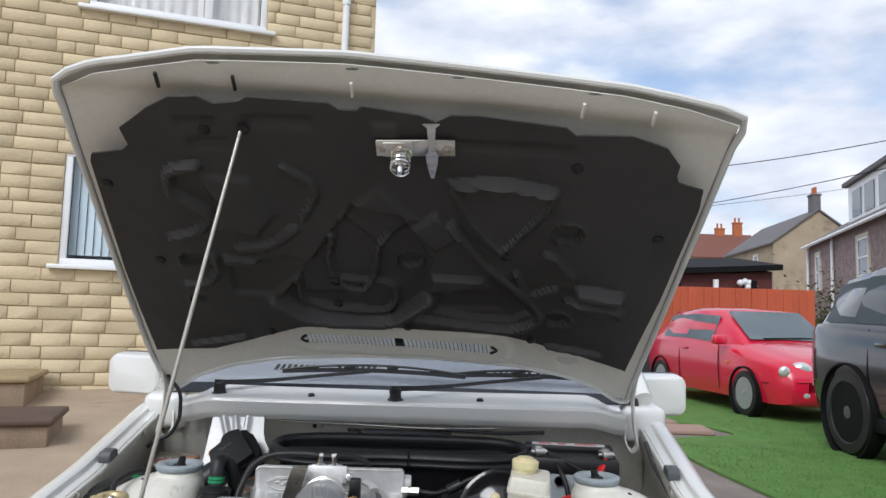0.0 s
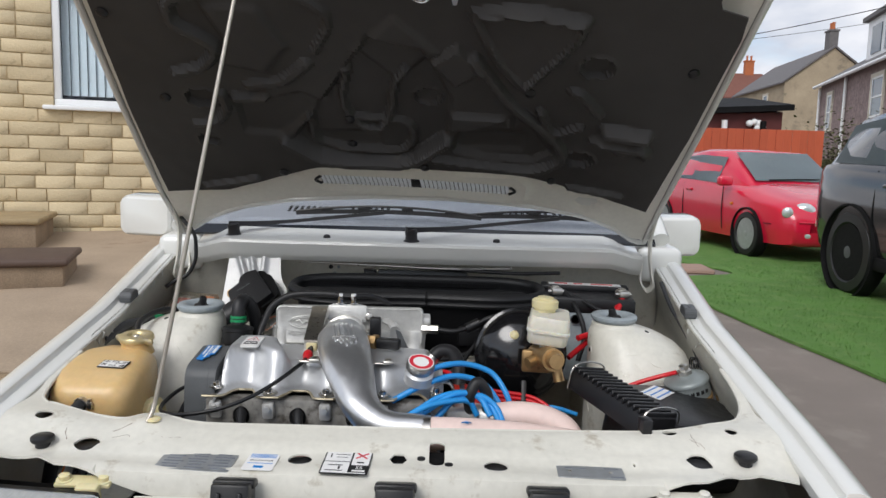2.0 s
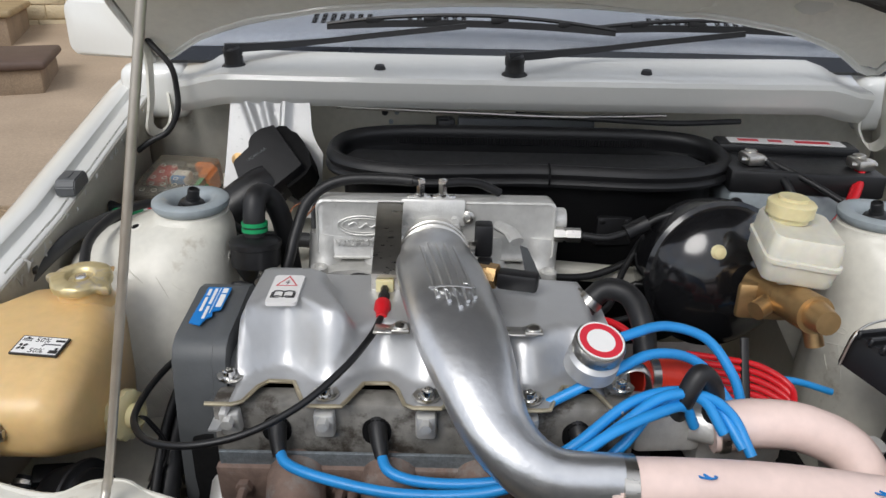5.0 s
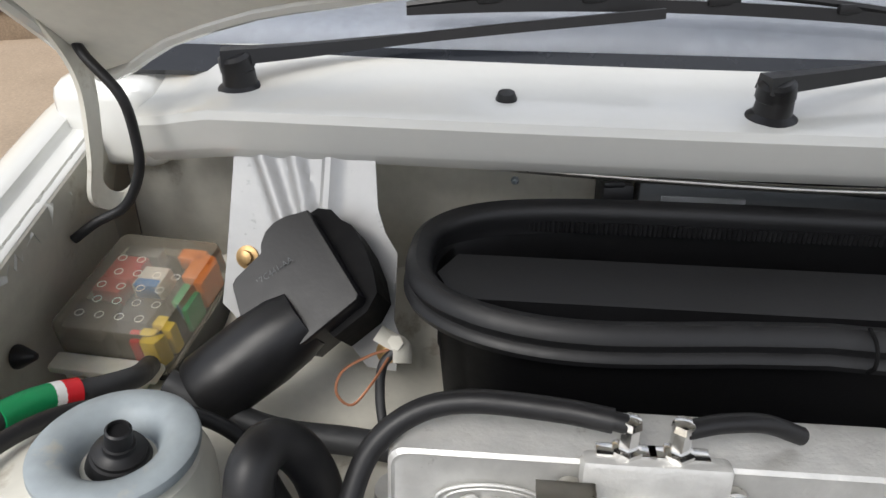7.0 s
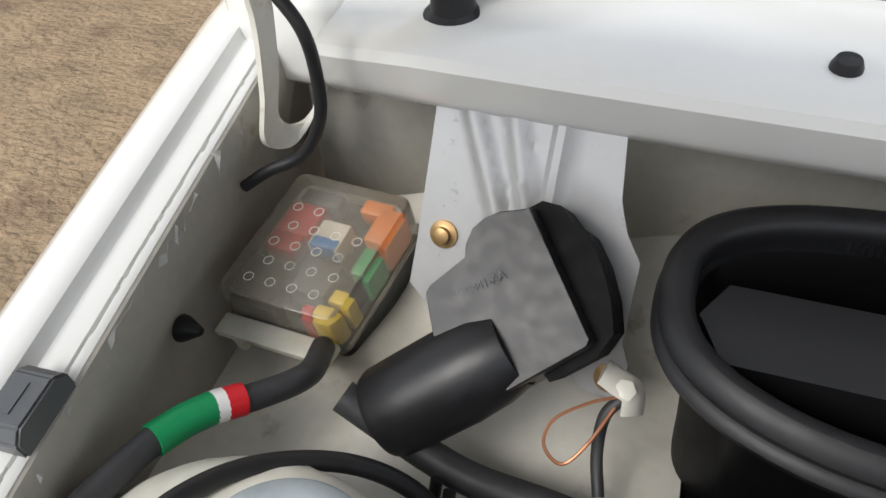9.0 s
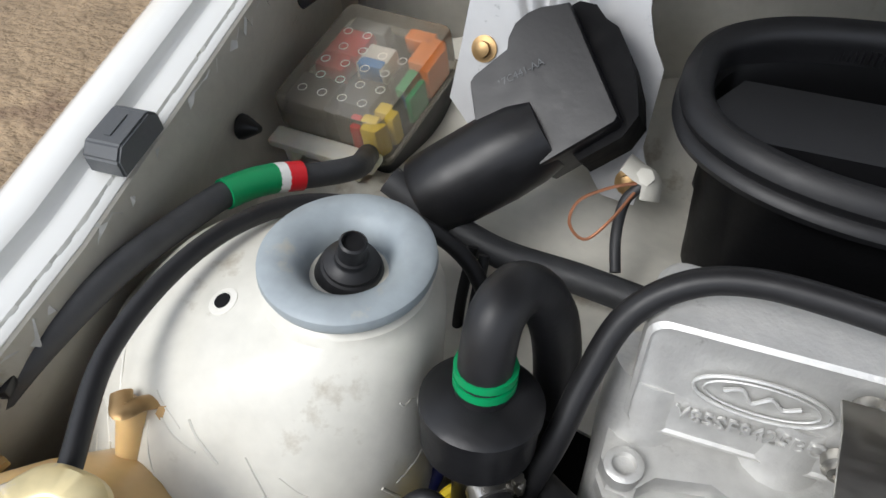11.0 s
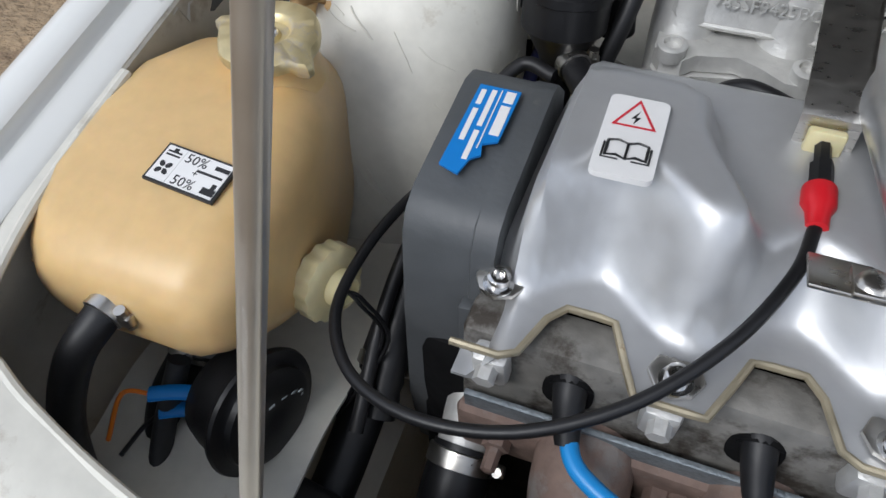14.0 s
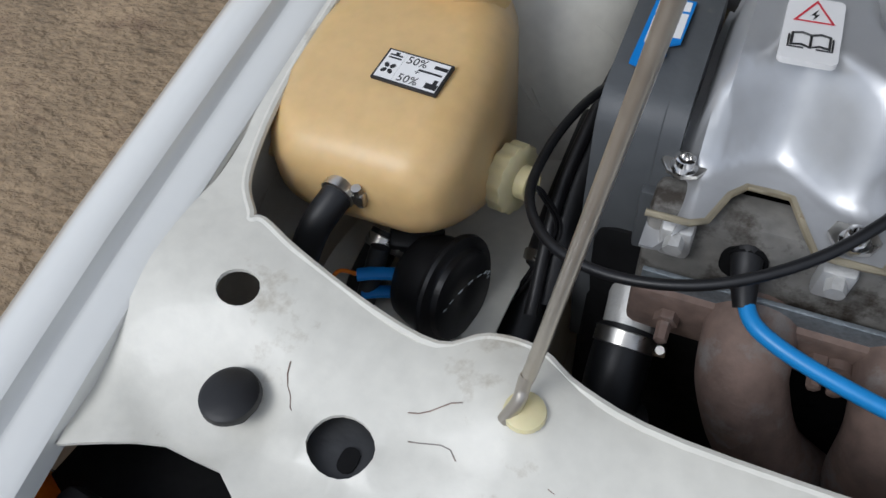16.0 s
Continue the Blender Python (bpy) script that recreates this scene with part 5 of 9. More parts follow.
for sd in (-1, 1):
    tower(sd)
    bm = B()
    bx, by = sd * 0.590, 0.064
    bz = wing_z(by) - 0.012
    mm = pose(bx, by, bz, 8, 0, -sd * 3)
    loft(bm, [[mm @ V((x, y * 1.0, z)) for y, z in ((-0.022, 0), (-0.022, 0.013), (-0.015, 0.020), (0.015, 0.020), (0.022, 0.013), (0.022, 0))] for x in (-0.0125, 0.0125)])
    bmesh.ops.bevel(bm, geom=bm.edges[:], offset=0.0015, segments=2, affect="EDGES")
    box(bm, (0, 0.0, 0.0203), (0.004, 0.018, 0.0012), bevel=0, m=mm)
    solo("wing_buffer", bm, GREYPL, "faceted black rubber bonnet buffer on the wing", "rubber buffer", "wing buffers")

# ---- expansion tank ----
tank = thing("expansion_tank", (-0.52, -0.18, 0.62), "yellowed plastic coolant expansion tank with a brassy cap", "coolant tank")


def tank_ring(y, x0, x1, z0, z1, r):
    cx, cz = (x0 + x1) / 2, (z0 + z1) / 2
    return [V((cx + a, y, cz + b)) for a, b in rrect(x1 - x0, z1 - z0, r, 6)]


bm = B()
secs = [(-0.304, -0.548, -0.466, 0.716, 0.744, 0.014), (-0.300, -0.562, -0.452, 0.706, 0.756, 0.022), (-0.290, -0.572, -0.445, 0.697, 0.765, 0.027), (-0.275, -0.580, -0.440, 0.688, 0.772, 0.028), (-0.25, -0.586, -0.439, 0.672, 0.779, 0.028),
        (-0.20, -0.589, -0.441, 0.64, 0.787, 0.03), (-0.16, -0.588, -0.447, 0.635, 0.790, 0.034), (-0.125, -0.576, -0.458, 0.635, 0.787, 0.038), (-0.095, -0.555, -0.471, 0.64, 0.774, 0.038), (-0.072, -0.538, -0.483, 0.655, 0.752, 0.026), (-0.058, -0.524, -0.492, 0.68, 0.728, 0.015)]
loft(bm, [tank_ring(*q) for q in secs])
part("tank_body", bm, TANK, tank, angle=60)
bm = B()
tube(bm, [(-0.5715, -0.29, 0.735), (-0.582, -0.25, 0.748), (-0.586, -0.18, 0.758), (-0.575, -0.10, 0.750)], 0.004, 8)
part("moulded_seam", bm, TANK, tank)
bm = B()
nk = V((-0.490, -0.137, 0.784))
ax = V((0.0, -0.10, 1)).normalized()
lathe(bm, nk - ax * 0.006, ax, [(0.030, 0), (0.0285, 0.004), (0.0272, 0.008), (0.0265, 0.012), (0.0265, 0.022), (0.029, 0.0225), (0.029, 0.026)], 40)
part("filler_neck", bm, TANK, tank)
bm = B()
n = 64
rings = []
for rr, hh in ((0.0285, 0.000), (0.0305, 0.001), (0.0315, 0.004), (0.0305, 0.0085), (0.028, 0.0105), (0.0165, 0.0115), (0.0145, 0.0105), (0.0125, 0.0065), (0.0075, 0.006), (0.0065, 0.0085), (0.0, 0.009)):
    ring = []
    for k in range(n):
        a = 2 * math.pi * k / n
        ear = sum(max(0, math.cos(a - b)) ** 70 for b in (-0.45, math.pi - 0.15)) * 0.010 if rr > 0.02 else 0
        lobe = 0.0006 * math.cos(6 * a) if rr > 0.028 else 0
        ring.append((rr + ear + lobe, a, hh - (0.003 if ear > 0.004 else 0)))
    rings.append(ring)
x_, y_, d_ = frame_of(ax)
co = nk + ax * 0.018
loft(bm, [[co + ax * h + (V((1, 0, 0)) * math.cos(a) + (ax.cross(V((1, 0, 0)))) * math.sin(a)) * max(r, 1e-5) for r, a, h in ring] for ring in rings])
cap = part("filler_cap", bm, YELLOWZ, tank, "yellow zinc-plated pressure cap")
bm = B()
lathe(bm, co + ax * 0.0085, ax, [(0.0062, 0), (0.0055, 0.0012), (0.0, 0.0018)], 20)
part("cap_rivet", bm, CHROME, cap)
# level sender cap on the flank
bm = B()
so, sd_ = V((-0.4385, -0.216, 0.693)), V((1.0, -0.25, 0.10)).normalized()
lathe(bm, so, sd_, [(0.0195, 0), (0.0195, 0.004)], 30)
n = 56
sx, sy, _ = frame_of(sd_)
rings = []
for h, r, g in ((0.003, 0.022, 0.0), (0.004, 0.0245, 0.0015), (0.016, 0.0245, 0.0015), (0.018, 0.0225, 0.0), (0.019, 0.015, 0.0), (0.019, 0.0125, 0.0), (0.027, 0.012, 0.0), (0.028, 0.009, 0.0), (0.024, 0.007, 0)):
    rings.append([so + sd_ * h + (sx * math.cos(2 * math.pi * k / n) + sy * math.sin(2 * math.pi * k / n)) * (r + (g if k % 4 < 2 else 0)) for k in range(n)])
loft(bm, rings)
part("sender_cap", bm, IVORY, tank, "ribbed ivory plastic sender cap")
bm = B()
for off in (0, 0.004):
    tube(bm, [so + sd_ * 0.026, so + sd_ * 0.036 + V((0, off, -0.008)), so + V((0.045 + off, -0.005, -0.04)), so + V((0.03 + off, -0.03, -0.075)), so + V((0.02, -0.04, -0.10))], 0.0014, 6)
part("sender_wire", bm, BLACK, tank)
# strap, screw and label
bm = B()
tube(bm, [(-0.512, -0.076, 0.752), (-0.512, -0.064, 0.775), (-0.512, -0.058, 0.782)], 0.008, 12)
part("mounting_lug", bm, TANK, tank)
bm = B()
tube(bm, [(-0.520, -0.058, 0.784), (-0.511, -0.068, 0.786), (-0.505, -0.060, 0.785), (-0.500, -0.054, 0.780), (-0.490, -0.053, 0.776)], 0.006, 10, flat=0.35)
lathe(bm, (-0.496, -0.055, 0.777), (0.3, -0.6, 0.6), [(0.006, 0), (0.006, 0.003), (0.004, 0.004), (0.004, 0.007)], 6)
part("strap_screw", bm, BRASS, tank)
LM = facing(V((-0.489, -0.236, 0.7838)), V((0.049, -0.0050, 0.0)), V((0.002, 0.05, 0.0085)))
LM = LM @ Matrix.Diagonal((0.93, 0.93, 1, 1))
bm = B()
box(bm, (0, 0, -0.0010), (0.051, 0.028, 0.0024), bevel=0.0003, seg=1, m=LM)
lab = part("label", bm, INK, tank, "black and white coolant mixture label")
bm = B()
box(bm, (-0.0168, 0, 0.0003), (0.0136, 0.0248, 0.0004), bevel=0, m=LM)
box(bm, (0.0070, 0, 0.0003), (0.0335, 0.0248, 0.0004), bevel=0, m=LM)
part("label_field", bm, PAPER, lab)
for words, dx, dy, sz in (("50%", 0.000, 0.0075, 0.0095), ("+", 0.004, -0.0005, 0.007), ("50%", 0.001, -0.0085, 0.0095)):
    lettering("label_text", words, sz, LM @ Matrix.Translation((dx, dy, 0.0006)), INK, lab, 0.0001)
bm = B()
for dx, dy, w, h in ((0.0185, 0.0078, 0.010, 0.0028), (0.013, 0.002, 0.018, 0.0016), (0.019, -0.0085, 0.009, 0.0045), (0.0205, -0.0045, 0.003, 0.004)):
    box(bm, (dx, dy, 0.0006), (w, h, 0.0003), bevel=0, m=LM)
box(bm, (-0.0168, 0.0085, 0.0006), (0.010, 0.0012, 0.0003), bevel=0, m=LM)
box(bm, (-0.0168, 0.0060, 0.0006), (0.010, 0.0012, 0.0003), bevel=0, m=LM)
box(bm, (-0.0168, 0.0102, 0.0006), (0.003, 0.002, 0.0003), bevel=0, m=LM)
for a in range(4):
    loft(bm, [[LM @ pose(-0.0168, -0.0035, 0.0006, 0, 0, 45 + 90 * a) @ V((0.0034 + 0.0024 * math.cos(t * 0.7854), 0.0017 * math.sin(t * 0.7854), h)) for t in range(8)] for h in (-0.0002, 0.0002)])
part("label_bars", bm, INK, lab)


def clamp(bm, c, d, r, w=0.010):
    lathe(bm, V(c) - V(d).normalized() * w / 2, d, [(r, 0), (r + 0.0014, 0.0006), (r + 0.0014, w - 0.0006), (r, w)], 28)
    x, y, z = frame_of(d)
    box(bm, V(c) + x * (r + 0.004), (0.009, 0.007, 0.009), bevel=0.0015)
    cyl(bm, V(c) + x * (r + 0.004) - y * 0.007, V(c) + x * (r + 0.004) + y * 0.010, 0.0034, n=8)


def hose(name, pts, r, label, clamps=(), mat=None, ribs=0.0, per=10, category="hose", n=14):
    bm = B()
    tube(bm, pts, r, n, per, ribs=ribs)
    if clamps:
        h = thing(name, pts[len(pts) // 2], label, category)
        part("tubing", bm, mat or RUBBER, h)
        line = spline(pts, 10)
        for t in clamps:
            i = min(len(line) - 2, int(t * (len(line) - 1)))
            bm = B()
            clamp(bm, line[i], line[i + 1] - line[i], r)
            part("hose_clip", bm, STEEL, h)
        return h
    return solo(name, bm, mat or RUBBER, label, category)


hose("coolant_hose", [(-0.512, -0.296, 0.735), (-0.514, -0.310, 0.733), (-0.524, -0.330, 0.715), (-0.536, -0.348, 0.67), (-0.545, -0.36, 0.60), (-0.545, -0.37, 0.52)], 0.0105, "black rubber coolant hose from the tank", (0.12,))
hose("coolant_hose", [(-0.512, -0.262, 0.648), (-0.514, -0.274, 0.640), (-0.520, -0.300, 0.618), (-0.512, -0.325, 0.585), (-0.480, -0.335, 0.565), (-0.44, -0.33, 0.55)], 0.0125, "black rubber hose below the coolant tank", (0.14,))
hose("cable_harness", [(-0.505, -0.285, 0.66), (-0.51, -0.315, 0.62), (-0.505, -0.345, 0.59), (-0.49, -0.375, 0.57), (-0.47, -0.40, 0.55)], 0.0075, "black taped wiring loom below the tank", mat=TAPED, category="wiring")
hose("radiator_hose", [(-0.30, -0.30, 0.56), (-0.335, -0.315, 0.575), (-0.37, -0.325, 0.59), (-0.40, -0.322, 0.595), (-0.43, -0.318, 0.585), (-0.46, -0.325, 0.56)], 0.015, "black rubber radiator hose", ())
hose("radiator_hose", [(-0.395, -0.10, 0.66), (-0.40, -0.17, 0.63), (-0.405, -0.24, 0.585), (-0.41, -0.32, 0.55), (-0.43, -0.40, 0.52)], 0.0165, "thick black rubber hose beside the engine", (0.42,))
# thermostat elbow by the block
bm = B()
tube(bm, [(-0.325, -0.25, 0.60), (-0.325, -0.28, 0.585), (-0.322, -0.31, 0.56), (-0.315, -0.34, 0.53)], 0.022, 18)
elb = solo("coolant_elbow", bm, BLACK, "black plastic coolant elbow beside the block", "coolant elbow")
bm = B()
tube(bm, [(-0.33, -0.205, 0.625), (-0.327, -0.235, 0.610), (-0.325, -0.262, 0.595)], 0.019, 16)
el2 = part("alloy_stub", bm, CAST, elb)
bm = B()
clamp(bm, (-0.3255, -0.258, 0.598), (0, -0.8, -0.5), 0.0215, 0.012)
part("hose_clip", bm, STEEL, elb)

# ---- horn ----
HO = V((-0.454, -0.291, 0.644))
HA = V((0.965, -0.21, 0.135)).normalized()
horn = thing("horn", HO, "round black electric disc horn with blue connectors", "horn")
bm = B()
lathe(bm, HO, HA, [(0.012, -0.030), (0.024, -0.028), (0.032, -0.022), (0.0355, -0.010), (0.0365, 0.004), (0.042, 0.007), (0.043, 0.010), (0.042, 0.0125), (0.036, 0.013), (0.034, 0.0145), (0.033, 0.0185), (0.030, 0.0195), (0.010, 0.019), (0.006, 0.0175), (0.0, 0.0175)], 44)
part("horn_body", bm, BLACK, horn)
hm = facing(HO + HA * 0.0197, V((0.4, 0.55, -0.2)).cross(HA).cross(HA) * -1, V((0.3, 0.6, 0.2)))
bm = B()
for k in range(14):
    a = radians(20 + k * 23)
    box(bm, (0, 0, 0), (0.004, 0.0032 if k % 3 else 0.0015, 0.0004), bevel=0, m=hm @ pose(0.0235 * math.cos(a), 0.0235 * math.sin(a), 0, 0, 0, math.degrees(a) + 90))
part("face_marks", bm, ZINCG, horn)
for k, dz in enumerate((0.012, -0.010)):
    bm = B()
    a = HO - HA * 0.020 + V((-0.012, -0.012, dz))
    tube(bm, [a, a + V((-0.014, -0.006, 0.002)), a + V((-0.026, -0.012, 0.002))], 0.0055, 10, flat=0.6)
    part("connector", bm, BLUE, horn, "dark blue cable connector")
    bm = B()
    tube(bm, [a + V((-0.024, -0.011, 0.002)), a + V((-0.038, -0.020, 0.008 - k * 0.02)), a + V((-0.045, -0.04, -0.02))], 0.0016, 6)
    part("wire", bm, ORANGE if k == 0 else BLACK, horn)
bm = B()
box(bm, HO - HA * 0.03 + V((-0.004, 0.022, 0.012)), (0.04, 0.022, 0.016), (20, 10, 20), 0.004)
part("wiring_boot", bm, RUBBER, horn)

# ---- fuse box ----
fuse = thing("fuse_box", (-0.535, 0.265, 0.74), "smoky clear-lidded fuse box with coloured relays inside", "fuse box")
fx, fy = V((0.998, -0.016, -0.05)), V((0.18, 0.94, 0.285)).normalized()
fz = fx.cross(fy).normalized()
FM = Matrix((fx, fy, fz)).transposed().to_4x4()
FM.translation = V((-0.541, 0.281, 0.7855)) - fz * 0.020
FW, FD = 0.100, 0.122
bm = B()
box(bm, (0, 0, -0.054), (FW - 0.004, FD - 0.006, 0.050), bevel=0.006, m=FM)
part("base", bm, BLACK, fuse)
bm = B()
n_ = rrect(FW, FD, 0.008, 4)
r2 = lambda k, z, sh=0: [FM @ V((a * k, b * k + sh, z)) for a, b in n_]
loft(bm, [r2(1.05, -0.030), r2(1.05, -0.026), r2(1.005, -0.025), r2(0.985, 0.010), r2(0.975, 0.0165), r2(0.955, 0.0195), r2(0.93, 0.020)])
bmesh.ops.delete(bm, geom=[f for f in bm.faces if len(f.verts) > 4 and f.calc_center_median().z < (FM @ V((0, 0, 0))).z - 0.004], context="FACES_ONLY")
lid = part("lid", bm, LID, fuse, "smoky clear plastic lid")
lid.visible_shadow = False
bm = B()
box(bm, (0, -FD / 2 - 0.010, -0.018), (FW * 0.98, 0.019, 0.010), bevel=0.003, m=FM)
for dx in (-0.03, 0.03):
    box(bm, (dx, -FD / 2 - 0.014, -0.028), (0.008, 0.012, 0.022), bevel=0.002, m=FM)
box(bm, (0, -FD / 2 - 0.012, -0.026), (0.040, 0.006, 0.012), bevel=0.002, m=FM)
part("lid_hinge", bm, CLOUDY, fuse)
inside_bits = [((-0.024, 0.022), (0.026, 0.030), RED, 0.0), ((-0.026, 0.000), (0.024, 0.020), RED, -0.002), ((0.002, 0.014), (0.022, 0.026), PAPER, -0.001), ((0.002, 0.006), (0.020, 0.010), BLUE, 0.0), ((0.032, 0.034), (0.014, 0.034), ORANGE, -0.002), ((0.022, 0.048), (0.022, 0.014), ORANGE, -0.002),
               ((0.034, -0.036), (0.012, 0.012), YELLOW, -0.001), ((0.030, -0.050), (0.012, 0.010), YELLOW, -0.001), ((0.020, -0.052), (0.008, 0.008), RED, -0.001), ((-0.024, -0.036), (0.034, 0.036), BLACK, -0.006), ((0.010, -0.024), (0.026, 0.030), GREYPL, -0.006), ((-0.02, 0.046), (0.03, 0.014), GREYPL, -0.004), ((0.034, 0.0), (0.010, 0.026), GREEN, -0.006)]
for (x, y), (w, h), m_, dz in inside_bits:
    bm = B()
    x, y, w, h = x * 1.1, y * 0.96, w * 1.1, h * 0.95
    box(bm, (x, y, dz - 0.010), (w, h, 0.034), bevel=0.002, m=FM)
    part("relay" if w > 0.015 else "fuse", bm, m_, fuse)
for k in range(18):
    bm = B()
    x, y = -0.030 + (k % 4) * 0.018 + 0.006 * (k // 4 % 2), -0.042 + (k // 4) * 0.017
    ring = [FM @ V((x + 0.0036 * math.cos(a * 0.5236), y + 0.0036 * math.sin(a * 0.5236), 0.0205)) for a in range(12)]
    tube(bm, ring, 0.0004, 4, 1, closed=True)
    part("lid_mark", bm, CLOUDY, lid)

# ---- wiper motor and its silver bracket ----
ALLOY = material("flaking_silver_paint", (0.48, 0.48, 0.475), 0.38, metal=0.35, var=0.06, scale=12, bump=0.08, dirt=(0.16, 0.16, 0.16), dirt_at=0.62, dirt_scale=55)
motor = thing("wiper_motor", (-0.37, 0.22, 0.75), "black plastic covered wiper motor on a silver bracket", "wiper motor")
PM = facing(V((-0.385, 0.292, 0.828)), V((1, -0.10, 0.0)), V((-0.05, 0.42, 1)))     # the bracket's plane
plate_edge = [(-0.074, -0.022), (-0.072, 0.060), (-0.072, 0.088), (0.056, 0.082), (0.062, 0.035), (0.070, 0.015), (0.082, -0.002), (0.083, -0.060), (0.090, -0.075), (0.088, -0.105), (0.062, -0.104), (0.045, -0.085), (0.0, -0.062), (-0.055, -0.080), (-0.076, -0.062)]


def ribs_off(u, v):
    o = 0.0
    for u0, u1 in ((-0.056, -0.012), (-0.022, 0.008), (0.018, 0.018)):
        d = seg_dist((u, v), (u0, 0.10), (u1, -0.005 if u0 < 0.02 else 0.02))
        o = max(o, 0.007 * (1 - ease((d - 0.003) / 0.006)))
    return o


bm = B()
sheet(bm, plate_edge, [], lambda u, v, d: PM @ V((u, v, ribs_off(u, v) - d)), 0.002, step=0.005)
part("bracket", bm, ALLOY, motor, "silver painted bracket with flaking paint")
for u, v in ((-0.054, -0.018), (0.080, -0.088)):
    bm = B()
    lathe(bm, PM @ V((u, v, 0.0)), PM.to_3x3() @ V((0, 0, 1)), [(0.0105, 0), (0.0105, 0.002), (0.007, 0.0025), (0.006, 0.003), (0.006, 0.007), (0.003, 0.008)], 18)
    part("bolt", bm, BRASS, motor)
ca_, cb_ = V((0.052, -0.055, -0.045)).normalized(), V((-0.059, -0.0335, -0.044)).normalized()
cn_ = cb_.cross(ca_).normalized()
if cn_.y > 0:
    cn_ = -cn_
top_o = V((-0.372, 0.257, 0.878))


def cov(depth, k=1.0):
    """Outline of the cover: a runs down its straight flank, b across."""
    arc = [(-0.0035, 0.008), (-0.0085, 0.018), (-0.0105, 0.028), (-0.009, 0.038), (-0.003, 0.046), (0.004, 0.050)]
    pts = [(0.0, 0.0)] + arc + [(0.007, 0.078), (0.0095, 0.0825), (0.014, 0.084), (0.058, 0.094), (0.066, 0.080), (0.088, 0.058), (0.0885, 0.003), (0.086, 0.0)]
    return [top_o + ca_ * (0.04 + (a - 0.04) * k) + cb_ * (0.04 + (b - 0.04) * k) - cn_ * depth for a, b in pts]


bm = B()
loft(bm, [cov(0.046, 1.03), cov(0.004, 1.0), cov(0.001, 0.988), cov(0.0, 0.975)])
cover = part("cover", bm, BLACK, motor, "satin black moulded cover")
bm = B()
gear = [(0.0, 0.03), (-0.004, 0.004), (-0.003, -0.006), (0.006, -0.015), (0.018, -0.017), (0.028, -0.022), (0.048, -0.022), (0.070, -0.018), (0.088, -0.011), (0.095, 0.004), (0.094, 0.036), (0.06, 0.045)]
loft(bm, [[top_o + ca_ * a + cb_ * b - cn_ * z for a, b in gear] for z in (0.016, 0.018, 0.060)])
part("gearbox", bm, MATT, motor)
bm = B()
m0, m1 = V((-0.443, 0.171, 0.754)), V((-0.370, 0.208, 0.804))
lathe(bm, m0, m1 - m0, [(0.022, -0.001), (0.029, 0.001), (0.031, 0.006), (0.0315, 0.03), (0.0318, 0.06), (0.030, 0.084), (0.026, 0.10)], 40)
part("motor_barrel", bm, BLACK, motor)
lettering("moulded_number", "83FB-17C441-AA", 0.0072, facing(top_o + ca_ * 0.024 + cb_ * 0.056 + cn_ * 0.0002, V((0.075, 0.028, 0.050)), V((-0.05, 0.05, 0.05))), GREYPL, cover, 0.0002)
# earth tag bracket with screw
bm = B()
tube(bm, [(-0.312, 0.224, 0.785), (-0.302, 0.222, 0.780), (-0.292, 0.219, 0.776), (-0.290, 0.210, 0.766)], 0.011, 8, flat=0.25)
lathe(bm, (-0.297, 0.2175, 0.779), (0, -0.5, 0.8), [(0.007, 0), (0.007, 0.003), (0.004, 0.004)], 6)
solo("earth_tag", bm, CREAM, "white painted earth tag with a screw", "bracket")
bm = B()
tube(bm, [(-0.298, 0.214, 0.777), (-0.315, 0.205, 0.776), (-0.335, 0.190, 0.770), (-0.338, 0.178, 0.758), (-0.325, 0.172, 0.752), (-0.312, 0.185, 0.762), (-0.300, 0.210, 0.774)], 0.0012, 6)
solo("earth_wire", bm, COPPER, "thin bare brown earth wire loop", "wire")
hose("cable_harness", [(-0.297, 0.214, 0.776), (-0.306, 0.205, 0.765), (-0.306, 0.190, 0.745), (-0.300, 0.17, 0.73)], 0.004, "black wires at the earth tag", mat=TAPED, category="wiring")
# loom with the green tape
hose("cable_harness", [(-0.594, -0.14, 0.735), (-0.585, -0.085, 0.775), (-0.571, -0.01, 0.794), (-0.561, 0.05, 0.793), (-0.551, 0.10, 0.787), (-0.537, 0.130, 0.778), (-0.522, 0.150, 0.769), (-0.505, 0.185, 0.755), (-0.515, 0.225, 0.735)], 0.0092, "grey-black taped wiring loom along the wing", mat=TAPED, category="wiring")
bm = B()
tube(bm, [(-0.553, 0.092, 0.7885), (-0.546, 0.112, 0.784), (-0.538, 0.1285, 0.7785)], 0.0108, 16)
tape = solo("loom_tape", bm, GREEN, "green printed tape band on the wiring loom", "tape")
bm = B()
tube(bm, [(-0.538, 0.1285, 0.7785), (-0.534, 0.1345, 0.776)], 0.0109, 16)
part("white_band", bm, PAPER, tape)
bm = B()
tube(bm, [(-0.534, 0.1345, 0.776), (-0.527, 0.1440, 0.772)], 0.0109, 16)
part("red_band", bm, RED, tape)
hose("vacuum_hose", [(-0.502, -0.112, 0.80), (-0.520, -0.05, 0.815), (-0.512, 0.02, 0.822), (-0.485, 0.075, 0.815), (-0.440, 0.112, 0.79), (-0.395, 0.12, 0.76), (-0.36, 0.10, 0.72)], 0.0058, "thin black rubber hose behind the tower")
hose("cable_harness", [(-0.47, 0.17, 0.765), (-0.43, 0.165, 0.745), (-0.38, 0.155, 0.735), (-0.32, 0.15, 0.735), (-0.25, 0.14, 0.735)], 0.011, "black taped loom along the bulkhead", mat=TAPED, category="wiring")
